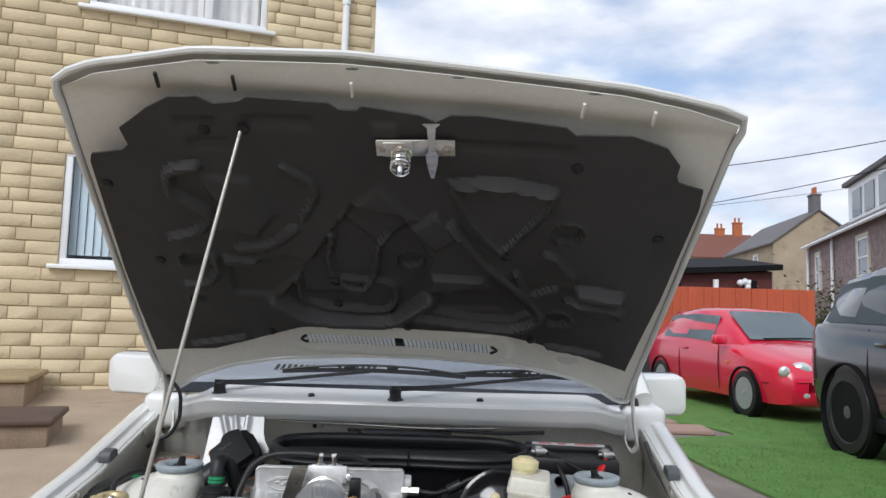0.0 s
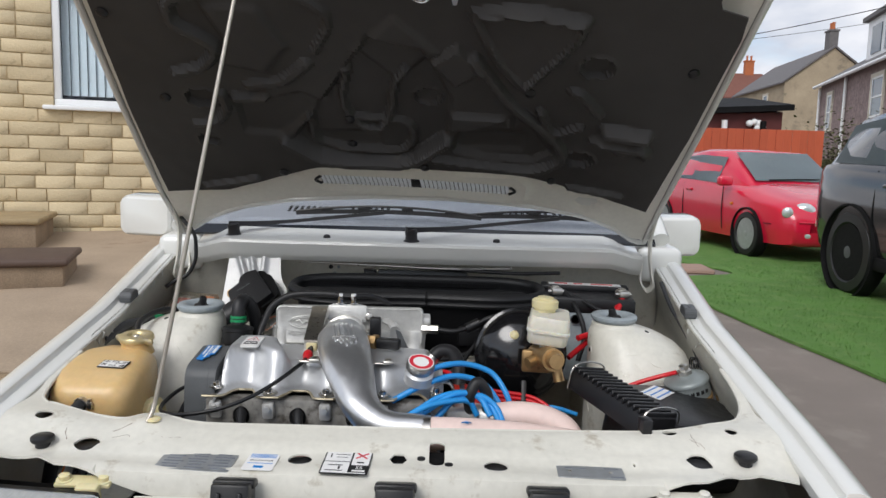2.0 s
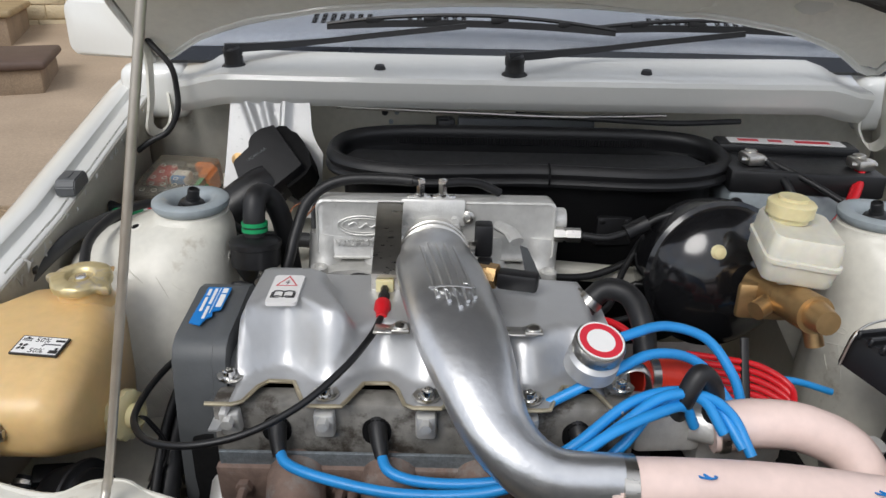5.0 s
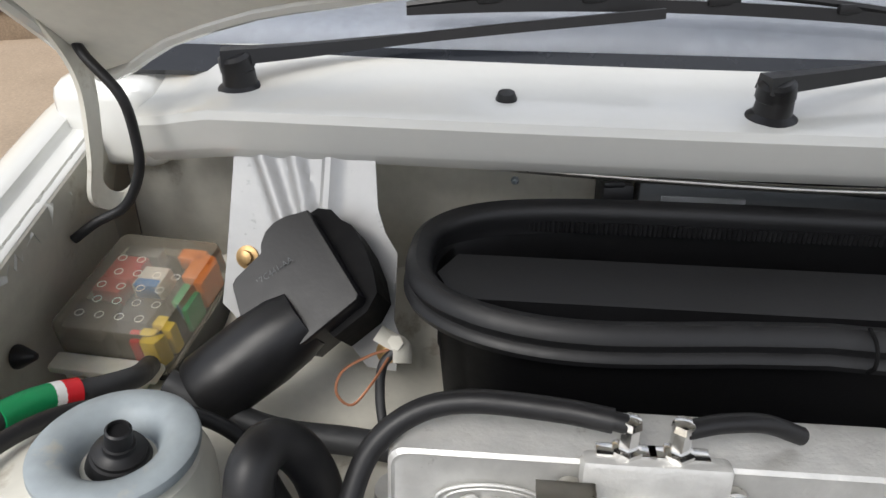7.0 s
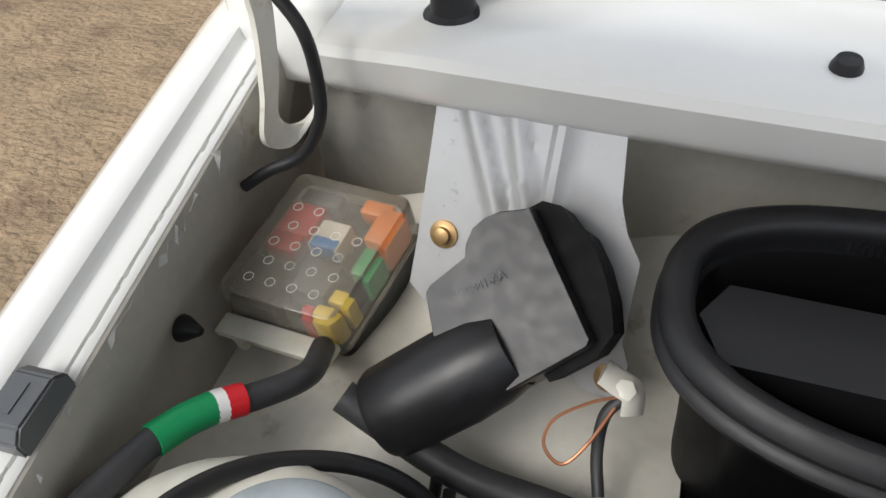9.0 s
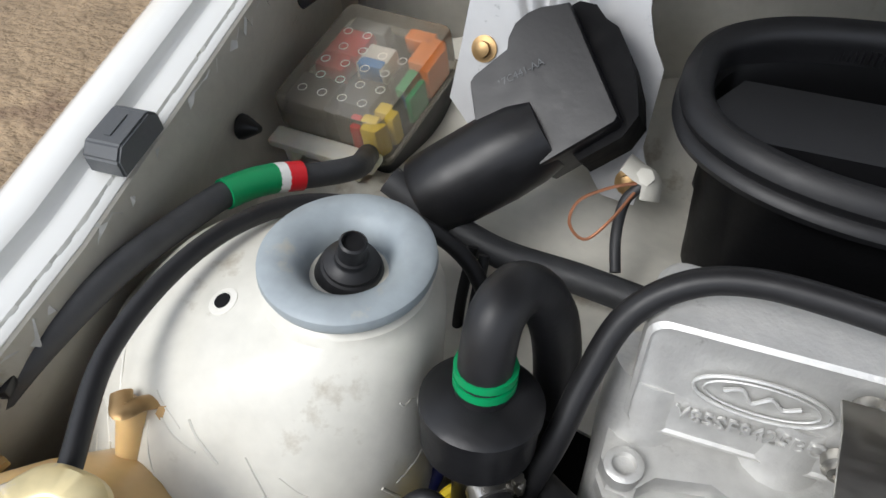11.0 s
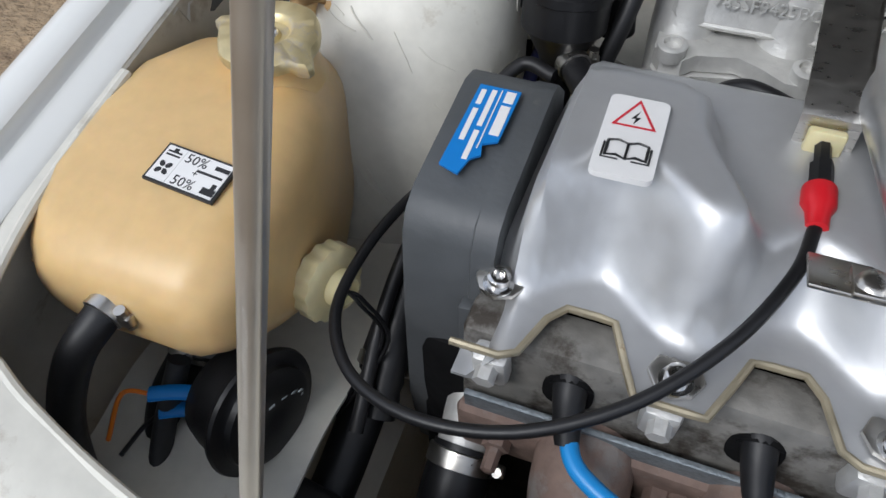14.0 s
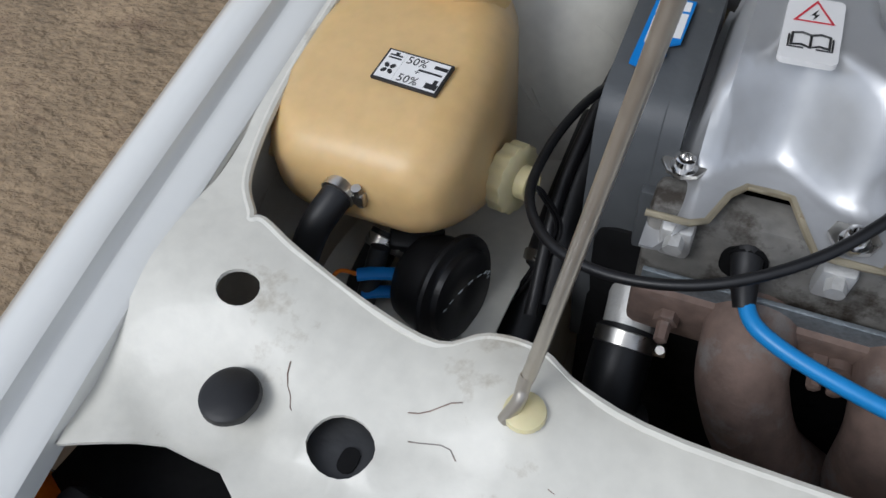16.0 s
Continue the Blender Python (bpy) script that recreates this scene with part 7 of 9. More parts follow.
for x, z in ((-0.050, 0.020), (0.040, 0.020), (-0.050, -0.018), (0.040, -0.018)):
    bm = B()
    lathe(bm, IM @ V((x, z, 0.003)), IM.to_3x3() @ V((0, 0, 1)), [(0.0085, 0), (0.0085, 0.006), (0.006, 0.007), (0.006, 0.010), (0.0035, 0.0105), (0.003, 0.008)], 18)
    part("throttle_bolt", bm, STEEL, inlet)
bm = B()
lathe(bm, IM @ V((0.125, 0.012, -0.022)), IM.to_3x3() @ V((1, 0, 0)), [(0.016, 0), (0.016, 0.040), (0.014, 0.043), (0.0, 0.044)], 24)
part("end_boss", bm, CAST, inlet)
for x in (-0.141, -0.113):
    bm = B()
    lathe(bm, (x, 0.047, 0.841), (0, 0, 1), [(0.009, 0), (0.009, 0.003), (0.0058, 0.004), (0.0058, 0.018), (0.0068, 0.0185), (0.006, 0.023), (0.003, 0.024)], 6)
    box(bm, (x, 0.047, 0.8405), (0.034, 0.010, 0.004), bevel=0.001)
    part("fuel_union", bm, CHROME, inlet)
for x in (-0.262, -0.19, -0.05, 0.015):
    bm = B()
    tube(bm, [(x, 0.06, 0.785), (x - 0.002, 0.052, 0.75), (x, 0.03, 0.715), (x, -0.01, 0.695), (x, -0.05, 0.685)], 0.024, 16)
    part("runner", bm, CAST, inlet)
# ear flange under the box, with a scalloped edge and bolts
flange_edge = [(-0.279, 0.010), (-0.273, 0.000), (-0.258, -0.001), (-0.250, 0.008), (-0.222, 0.014), (-0.205, 0.006), (-0.190, -0.004), (-0.165, -0.004), (-0.150, 0.008), (-0.09, 0.012), (-0.075, 0.0), (-0.060, 0.0), (-0.048, 0.010), (0.0, 0.012), (0.018, 0.0), (0.032, 0.006), (0.034, 0.06), (-0.279, 0.06)]
bm = B()
sheet(bm, flange_edge, [], lambda u, v, d: V((u, v + 0.004, 0.750 - d + 0.05 * v)), 0.013, step=0.02)
part("flange", bm, CAST, inlet)
bm = B()
sheet(bm, [(u, v - 0.004) for u, v in flange_edge], [], lambda u, v, d: V((u, v + 0.004, 0.7355 - d + 0.05 * v)), 0.011, step=0.02)
part("lower_flange", bm, CAST, inlet)
bm = B()
box(bm, (-0.12, 0.045, 0.70), (0.29, 0.04, 0.07), (12, 0, 0), 0.01)
box(bm, (-0.12, -0.03, 0.69), (0.34, 0.025, 0.065), (20, 0, 0), 0.004)
part("runner_web", bm, CAST, inlet)
for x in (-0.267, -0.178, -0.068, 0.022):
    bm = B()
    lathe(bm, (x, 0.010, 0.748), (0, -0.08, 1), [(0.0105, 0), (0.0105, 0.010), (0.008, 0.0115), (0.0065, 0.0115), (0.006, 0.007), (0.0, 0.007)], 20)
    part("flange_bolt", bm, CAST, inlet)
for x, z in ((-0.232, 0.715), (-0.135, 0.71), (-0.10, 0.715)):
    bm = B()
    lathe(bm, (x, -0.046, z - 0.012), (0.1, -0.3, 1), [(0.010, 0), (0.010, 0.004), (0.0075, 0.0045), (0.0075, 0.017), (0.0045, 0.018), (0.0045, 0.027)], 6)
    part("stud_nut", bm, ROD, inlet)
bm = B()
lathe(bm, (0.030, 0.045, 0.794), (1, -0.05, 0), [(0.010, 0), (0.010, 0.012), (0.008, 0.012), (0.008, 0.016), (0.0095, 0.016), (0.0095, 0.034), (0.005, 0.036)], 6)
part("servo_union", bm, STEEL, inlet)
for dy, z in ((0.005, 0.806), (0.0, 0.786)):
    bm = B()
    cyl(bm, (-0.175, dy, z), (-0.105, dy - 0.005, z), 0.011, n=16)
    part("idle_pipe", bm, CAST, inlet)
bm = B()
box(bm, (-0.062, -0.004, 0.806), (0.022, 0.022, 0.042), bevel=0.004)
box(bm, (-0.060, -0.02, 0.778), (0.018, 0.018, 0.016), bevel=0.003)
part("throttle_switch", bm, BLACK, inlet)
bm = B()
loft(bm, [[V((x, y, z)) for x, z in ((-0.020, 0.808), (-0.010, 0.804), (0.018, 0.745), (-0.005, 0.745))] for y in (-0.030, -0.026)])
part("throttle_lever", bm, GREYPL, inlet)
bm = B()
tube(bm, [(-0.045, 0.02, 0.815), (-0.03, 0.005, 0.812), (-0.022, -0.012, 0.806)], 0.010, 10, flat=0.6)
part("lever_boss", bm, CAST, inlet)
# stainless cable bracket
bm = B()
BK = [V((-0.176, 0.020, 0.8425)), V((-0.176, 0.004, 0.8435)), V((-0.1755, -0.03, 0.8295)), V((-0.1745, -0.065, 0.8148)), V((-0.174, -0.094, 0.803)), V((-0.174, -0.098, 0.800)), V((-0.174, -0.100, 0.776))]
loft(bm, [[p + V((dx, 0, dz)) for dx, dz in ((-0.0155, 0), (0.0155, 0), (0.0155, -0.0022), (-0.0155, -0.0022))] for p in BK])
loft(bm, [[p + V((0.0135 + dx, 0, dz)) for dx, dz in ((0, 0), (0.0014, 0), (0.0014, -0.022), (0, -0.022))] for p in BK[:6]])
cab = solo("cable_bracket", bm, STEEL, "folded stainless throttle cable bracket", "bracket")
bm = B()
box(bm, (-0.174, -0.103, 0.787), (0.020, 0.006, 0.018), (0, 0, 0), 0.002)
part("grommet", bm, IVORY, cab)
cable = thing("throttle_cable", (-0.19, -0.15, 0.79), "black throttle cable with a red plastic ferrule", "cable")
bm = B()
lathe(bm, (-0.174, -0.105, 0.787), (0.03, -1, -0.08), [(0.0045, 0), (0.0045, 0.014), (0.0062, 0.0145), (0.0062, 0.032), (0.005, 0.033)], 6)
part("adjuster", bm, BLACK, cable)
bm = B()
lathe(bm, (-0.1735, -0.137, 0.784), (0.03, -1, -0.12), [(0.0085, 0), (0.0088, 0.002), (0.0088, 0.012), (0.0062, 0.017), (0.0058, 0.026), (0.004, 0.027)], 20)
part("ferrule", bm, RED, cable)
bm = B()
tube(bm, [(-0.173, -0.161, 0.7815), (-0.180, -0.195, 0.778), (-0.202, -0.236, 0.766), (-0.238, -0.272, 0.748), (-0.285, -0.295, 0.732), (-0.335, -0.300, 0.722), (-0.378, -0.285, 0.715), (-0.405, -0.250, 0.712), (-0.408, -0.205, 0.715), (-0.398, -0.16, 0.72), (-0.385, -0.12, 0.715), (-0.375, -0.07, 0.69)], 0.0036, 10)
part("sheath", bm, BLACK, cable)
# intake pipe
pipe = thing("intake_pipe", (-0.06, -0.2, 0.70), "polished alloy intake pipe crossing the rocker cover", "intake pipe")
bm = B()
line = spline([(-0.122, -0.028, 0.790), (-0.120, -0.06, 0.800), (-0.112, -0.12, 0.809), (-0.096, -0.20, 0.802), (-0.078, -0.26, 0.778), (-0.055, -0.305, 0.744), (-0.015, -0.328, 0.718), (0.045, -0.330, 0.712)], 8)
rings = []
for i, p in enumerate(line):
    t = i / (len(line) - 1)
    d = (line[min(i + 1, len(line) - 1)] - line[max(i - 1, 0)]).normalized()
    side_v = d.cross(V((0, 0, 1))).normalized()
    up_v = side_v.cross(d)
    w = 0.041 + 0.006 * math.sin(math.pi * min(1, t * 1.6)) - 0.016 * ease((t - 0.45) / 0.5)
    hgt = 0.040 - 0.016 * ease(t / 0.22) + 0.006 * ease((t - 0.55) / 0.4)
    rings.append([p + side_v * math.cos(2 * math.pi * k / 32) * w + up_v * math.sin(2 * math.pi * k / 32) * hgt for k in range(32)])
loft(bm, rings)
POL = material("satin_alloy_pipe", (0.66, 0.665, 0.67), 0.32, metal=0.9, var=0.08, scale=14, bump=0.12, bump_scale=240)
body = part("pipe_body", bm, POL, pipe)
bm = B()
for dx, a, b in ((-0.018, 0.22, 0.44), (-0.009, 0.20, 0.46), (0.0, 0.20, 0.47), (0.009, 0.20, 0.46), (0.018, 0.22, 0.44)):
    seg = [line[int(t * (len(line) - 1))] for t in (a, (a + b) / 2, b)]
    tube(bm, [q + V((dx, 0, 0.0262 + 0.0006 - dx * dx * 9)) for q in seg], 0.0022, 6, 6)
part("flutes", bm, POL, body)
bm = B()
el = [line[22] + V((0.022 * math.cos(2 * math.pi * k / 30), 0.009 * math.sin(2 * math.pi * k / 30) * 0.97, 0.0255 - 0.002 * math.sin(2 * math.pi * k / 30) - 0.0035 * math.cos(2 * math.pi * k / 30) ** 2)) for k in range(30)]
tube(bm, el, 0.0013, 6, 1, closed=True)
part("oval_badge", bm, POL, body)
bm = B()
lathe(bm, (-0.1225, 0.000, 0.785), (0.02, -1, 0.12), [(0.040, 0), (0.042, 0.002), (0.042, 0.030), (0.0405, 0.032)], 36)
part("rubber_sleeve", bm, RUBBER, pipe)
for off in (0.002, 0.021):
    bm = B()
    lathe(bm, V((-0.1225, 0.0, 0.785)) + V((0.02, -1, 0.12)).normalized() * off, (0.02, -1, 0.12), [(0.0425, 0), (0.044, 0.001), (0.044, 0.011), (0.0425, 0.012)], 40)
    box(bm, V((-0.078, -off, 0.79)), (0.010, 0.012, 0.014), bevel=0.002)
    cyl(bm, V((-0.076, -off, 0.776)), V((-0.076, -off, 0.802)), 0.004, n=8)
    part("jubilee_clip", bm, STEEL, pipe)
bm = B()
cyl(bm, (-0.082, -0.086, 0.800), (-0.060, -0.094, 0.800), 0.011, n=6)
cyl(bm, (-0.060, -0.094, 0.800), (-0.050, -0.098, 0.800), 0.014, n=6)
sensor = part("air_temperature_sensor", bm, BRASS, pipe)
bm = B()
box(bm, (-0.028, -0.104, 0.799), (0.045, 0.020, 0.020), (0, 0, -14), 0.004)
part("sensor_plug", bm, BLACK, sensor)
# pale pink hose to the air box
pk = thing("silicone_hose", (0.2, -0.33, 0.69), "pale pink silicone hose with blue oval marks", "hose")
bm = B()
tube(bm, [(0.035, -0.330, 0.712), (0.11, -0.330, 0.712), (0.19, -0.330, 0.708), (0.28, -0.335, 0.700), (0.34, -0.34, 0.690)], 0.026, 24)
part("tubing", bm, PINK, pk)
bm = B()
clamp(bm, (0.052, -0.330, 0.712), (1, -0.03, 0), 0.0268, 0.014)
part("hose_clip", bm, STEEL, pk)
for x, y, z in ((0.115, -0.343, 0.7360), (0.262, -0.347, 0.7260)):
    bm = B()
    o = V((x, y, z))
    ring = [o + V((0.007 * math.cos(2 * math.pi * k / 20), -0.006 * math.sin(2 * math.pi * k / 20), 0.011 * math.sin(2 * math.pi * k / 20) * 0.3)) for k in range(20)]
    tube(bm, ring, 0.0010, 5, 1, closed=True)
    tube(bm, [o + V((-0.003, 0.003, 0)), o + V((0.003, -0.003, 0))], 0.001, 5, 2)
    part("oval_mark", bm, BLUE, pk)
hose("silicone_hose", [(0.155, -0.235, 0.705), (0.20, -0.235, 0.712), (0.25, -0.238, 0.708), (0.29, -0.255, 0.69), (0.30, -0.29, 0.65)], 0.024, "pale pink silicone hose bending down", (0.05,), mat=PINK)
# thermostat housing with its hoses
bm = B()
box(bm, (0.115, -0.21, 0.695), (0.07, 0.05, 0.045), (0, 0, 4), 0.008)
cyl(bm, (0.14, -0.222, 0.705), (0.165, -0.232, 0.706), 0.02, n=20)
solo("thermostat_housing", bm, CAST, "grubby cast alloy thermostat housing", "thermostat")
hose("red_hose", [(0.095, -0.175, 0.725), (0.12, -0.172, 0.724), (0.15, -0.17, 0.72)], 0.020, "red silicone coolant hose stub by thermostat", (0.3,), mat=material("red_silicone", (0.50, 0.03, 0.015), 0.4, bump=0.05))
bm = B()
tube(bm, [(0.06, -0.21, 0.70), (0.055, -0.215, 0.735), (0.068, -0.218, 0.760), (0.088, -0.216, 0.760), (0.098, -0.213, 0.735), (0.092, -0.21, 0.70)], 0.008, 8, flat=0.35)
solo("lifting_eye", bm, STEEL, "looped steel lifting eye", "bracket")
hose("bypass_hose", [(0.125, -0.225, 0.715), (0.122, -0.245, 0.745), (0.135, -0.24, 0.77), (0.152, -0.235, 0.75), (0.155, -0.235, 0.715)], 0.010, "black rubber bypass hose loop", ())
# breather valve and hoses between tower and manifold
pcv = thing("breather_valve", (-0.34, -0.02, 0.76), "black crankcase breather valve with a green clip", "breather valve")
bm = B()
po = V((-0.341, -0.012, 0.735))
lathe(bm, po, (0, 0.12, 1), [(0.012, -0.03), (0.012, 0.0), (0.016, 0.012), (0.026, 0.030), (0.030, 0.034), (0.030, 0.056), (0.0315, 0.057), (0.0315, 0.063), (0.028, 0.066), (0.014, 0.070), (0.0135, 0.082)], 36)
part("valve_body", bm, BLACK, pcv)
bm = B()
tube(bm, [po + V((0, 0.008, 0.068)), po + V((0, 0.012, 0.095)), po + V((0.001, 0.022, 0.112)), po + V((0.006, 0.040, 0.112)), po + V((0.016, 0.052, 0.095)), po + V((0.024, 0.06, 0.06)), po + V((0.03, 0.06, 0.0))], 0.0135, 18)
part("elbow", bm, RUBBER, pcv)
for h in (0.074, 0.081):
    bm = B()
    lathe(bm, po + V((0, 0.12 * h * 1.15, h)), (0, 0.12, 1), [(0.0138, 0), (0.0158, 0.0004), (0.0158, 0.005), (0.0138, 0.0054)], 28)
    part("green_clip", bm, GREEN, pcv)
hose("breather_hose", [(-0.338, -0.015, 0.752), (-0.325, -0.03, 0.750), (-0.310, -0.055, 0.752), (-0.302, -0.075, 0.762), (-0.300, -0.09, 0.775)], 0.0105, "short black breather hose with spring clips", (0.2, 0.75))
hose("breather_hose", [(-0.150, 0.048, 0.861), (-0.18, 0.054, 0.861), (-0.23, 0.060, 0.858), (-0.262, 0.056, 0.849), (-0.285, 0.043, 0.830), (-0.296, 0.022, 0.80), (-0.303, 0.002, 0.77), (-0.312, -0.010, 0.735), (-0.318, -0.015, 0.70)], 0.0070, "black rubber breather hose arching over the manifold", ())
hose("fuel_hose", [(-0.143, 0.047, 0.860), (-0.150, 0.048, 0.861), (-0.158, 0.050, 0.861)], 0.0055, "black fuel hose to a union", ())
hose("fuel_hose", [(-0.111, 0.047, 0.859), (-0.09, 0.054, 0.859), (-0.065, 0.062, 0.854), (-0.04, 0.070, 0.840)], 0.0055, "black fuel hose to a union", ())
hose("coolant_hose", [(-0.305, 0.0, 0.725), (-0.28, -0.02, 0.735), (-0.245, -0.045, 0.74), (-0.205, -0.062, 0.738), (-0.165, -0.068, 0.735)], 0.0095, "black coolant hose below the manifold", ())
hose("vacuum_hose", [(-0.235, -0.03, 0.72), (-0.232, -0.03, 0.75), (-0.215, -0.035, 0.765), (-0.19, -0.045, 0.765), (-0.165, -0.05, 0.758)], 0.0058, "thin black vacuum hose", ())
bm = B()
tube(bm, [(-0.352, -0.015, 0.715), (-0.360, -0.025, 0.700), (-0.352, -0.042, 0.690), (-0.340, -0.035, 0.70), (-0.345, -0.02, 0.712)], 0.004, 8, closed=True)
solo("dipstick_loop", bm, YELLOW, "yellow plastic dipstick loop", "dipstick")

# ================= engine bay, right side =================
servo = thing("brake_servo", (0.25, 0.0, 0.66), "gloss black brake servo with brass master cylinder", "brake servo")
SO = V((0.235, 0.02, 0.755))
bm = B()
lathe(bm, SO, (0.12, -1, 0.12), [(0.060, -0.07), (0.085, -0.06), (0.092, -0.03), (0.092, 0.0), (0.096, 0.003), (0.096, 0.008), (0.091, 0.011), (0.088, 0.020), (0.070, 0.040), (0.040, 0.052), (0.030, 0.056)], 48)
part("servo_drum", bm, GLOSSY, servo)
bm = B()
vo = V((0.217, -0.016, 0.800))
lathe(bm, vo, (0.1, -1, 0.3), [(0.014, 0), (0.014, 0.006), (0.010, 0.008), (0.007, 0.014), (0.0, 0.016)], 20)
part("vacuum_valve", bm, IVORY, servo)
bm = B()
tube(bm, [(0.262, -0.045, 0.772), (0.270, -0.10, 0.782), (0.277, -0.155, 0.790)], 0.021, 18)
cyl(bm, (0.252, -0.10, 0.775), (0.235, -0.11, 0.77), 0.011, n=14)
cyl(bm, (0.277, -0.15, 0.79), (0.279, -0.178, 0.793), 0.017, 0.013, 16)
cyl(bm, (0.285, -0.13, 0.775), (0.292, -0.14, 0.745), 0.010, n=12)
box(bm, (0.258, -0.075, 0.765), (0.06, 0.012, 0.045), (0, 0, -6), 0.006)
part("master_cylinder", bm, BRASS, servo, "tarnished brass-coloured master cylinder")
res = thing("brake_reservoir", (0.272, -0.09, 0.79), "cloudy white brake fluid reservoir with a screw cap", "fluid reservoir")
RM = pose(0.276, -0.082, 0.836, 4, 6, -8)
bm = B()
loft(bm, [[RM @ V((a * k, b * k, z)) for a, b in rrect(0.078, 0.092, 0.012, 4)] for z, k in ((-0.026, 0.9), (-0.022, 0.96), (-0.004, 0.98), (-0.003, 1.04), (0.002, 1.04), (0.003, 0.98), (0.022, 0.96), (0.027, 0.90))])
cyl(bm, RM @ V((0, 0.02, -0.055)), RM @ V((0, 0.02, -0.02)), 0.012, n=16)
cyl(bm, RM @ V((0, -0.02, -0.045)), RM @ V((0, -0.02, -0.02)), 0.012, n=16)
part("reservoir_body", bm, CLOUDY, res)
bm = B()
lathe(bm, RM @ V((-0.012, 0.012, 0.026)), (0.05, 0.0, 1), [(0.021, 0), (0.021, 0.006), (0.025, 0.007), (0.0255, 0.020), (0.022, 0.023), (0.016, 0.0235), (0.0155, 0.027), (0.0, 0.027)], 32)
part("reservoir_cap", bm, IVORY, res)
# battery
bat = thing("battery", (0.40, 0.22, 0.64), "black-topped car battery with red and black leads", "battery")
BMt = pose(0.405, 0.235, 0.0, 0, 0, -6)
bm = B()
box(bm, (0, 0, 0.735), (0.205, 0.15, 0.16), bevel=0.006, m=BMt)
part("case", bm, ZINCG, bat)
bm = B()
box(bm, (0, 0, 0.830), (0.21, 0.155, 0.034), bevel=0.005, m=BMt)
box(bm, (0, 0.045, 0.852), (0.205, 0.05, 0.014), bevel=0.004, m=BMt)
top = part("battery_top", bm, BLACK, bat)
bm = B()
box(bm, (0.0, 0.045, 0.8597), (0.17, 0.030, 0.001), bevel=0, m=BMt)
part("top_label", bm, PAPER, top, "white printed label strip")
bm = B()
for dx, w in ((-0.055, 0.03), (-0.015, 0.02), (0.04, 0.05)):
    box(bm, (dx, 0.045, 0.8605), (w, 0.012, 0.0006), bevel=0, m=BMt)
part("label_bars", bm, REDINK, top)
for dx, m_ in ((-0.072, STEEL), (0.078, STEEL)):
    bm = B()
    c = BMt @ V((dx, -0.035, 0.846))
    lathe(bm, c, (0, 0, 1), [(0.010, 0), (0.009, 0.020), (0.007, 0.021)], 16)
    box(bm, c + V((0, -0.008, 0.010)), (0.026, 0.034, 0.016), (0, 0, 10), 0.004)
    cyl(bm, c + V((-0.018, -0.016, 0.010)), c + V((0.018, -0.016, 0.010)), 0.004, n=8)
    part("terminal_clamp", bm, m_, bat)
for x, r in ((0.30, 0.0), (0.37, 0.0)):
    bm = B()
    lathe(bm, (x, 0.156, 0.80), (0, -1, 0), [(0.011, 0), (0.011, 0.001), (0.008, 0.0012), (0.008, 0.0)], 24)
    part("round_mark", bm, INK, bat)
hose("battery_lead", [(0.335, 0.205, 0.858), (0.355, 0.185, 0.850), (0.375, 0.14, 0.815), (0.385, 0.12, 0.77), (0.37, 0.10, 0.72)], 0.0055, "black earth battery lead", category="cable")
hose("battery_lead", [(0.335, 0.20, 0.858), (0.365, 0.18, 0.85), (0.40, 0.15, 0.835), (0.43, 0.12, 0.82)], 0.0045, "black battery lead over the case", category="cable")
hose("battery_lead", [(0.484, 0.190, 0.850), (0.470, 0.16, 0.838), (0.445, 0.125, 0.815), (0.405, 0.09, 0.79), (0.36, 0.06, 0.78)], 0.0065, "red positive battery lead", mat=RED, category="cable")
hose("battery_lead", [(0.480, 0.19, 0.848), (0.46, 0.15, 0.830), (0.43, 0.115, 0.80), (0.38, 0.08, 0.765), (0.34, 0.05, 0.74)], 0.0060, "red starter lead beside the tower", mat=RED, category="cable")
# servo vacuum hose, plenum wires
hose("vacuum_hose", [(0.066, 0.042, 0.794), (0.095, 0.04, 0.792), (0.12, 0.045, 0.797), (0.145, 0.05, 0.806), (0.165, 0.05, 0.818), (0.19, 0.045, 0.826), (0.212, 0.03, 0.822), (0.217, -0.005, 0.812), (0.217, -0.022, 0.805)], 0.0050, "black servo vacuum hose", ())
bm = B()
tube(bm, [(0.122, 0.045, 0.7975), (0.135, 0.048, 0.803), (0.150, 0.05, 0.810)], 0.0105, 14)
solo("check_valve", bm, BLACK, "black plastic non-return valve", "valve")
for k, (pts, r) in enumerate((([(0.03, 0.05, 0.73), (0.09, 0.07, 0.725), (0.15, 0.085, 0.745), (0.20, 0.09, 0.78), (0.235, 0.11, 0.80)], 0.005), ([(-0.02, 0.02, 0.715), (0.06, 0.04, 0.70), (0.14, 0.05, 0.72), (0.19, 0.06, 0.75)], 0.0045), ([(0.06, -0.05, 0.72), (0.10, 0.0, 0.715), (0.13, 0.06, 0.74), (0.17, 0.10, 0.79)], 0.0045), ([(0.0, 0.0, 0.70), (0.08, -0.01, 0.695), (0.15, 0.01, 0.70), (0.2, 0.03, 0.70)], 0.004))):
    hose("cable_harness", pts, r, "thin black wires behind the engine", category="wiring")
bm = B()
tube(bm, [(0.150, 0.075, 0.745), (0.175, 0.075, 0.758), (0.195, 0.074, 0.768)], 0.0085, 10)
solo("yellow_sleeve", bm, YELLOW, "yellow taped cable sleeve", "sleeve")
bm = B()
box(bm, (0.10, 0.10, 0.715), (0.22, 0.03, 0.02), (0, 6, 4), 0.006)
solo("steering_rail", bm, CREAM, "white painted bulkhead rail", "rail")
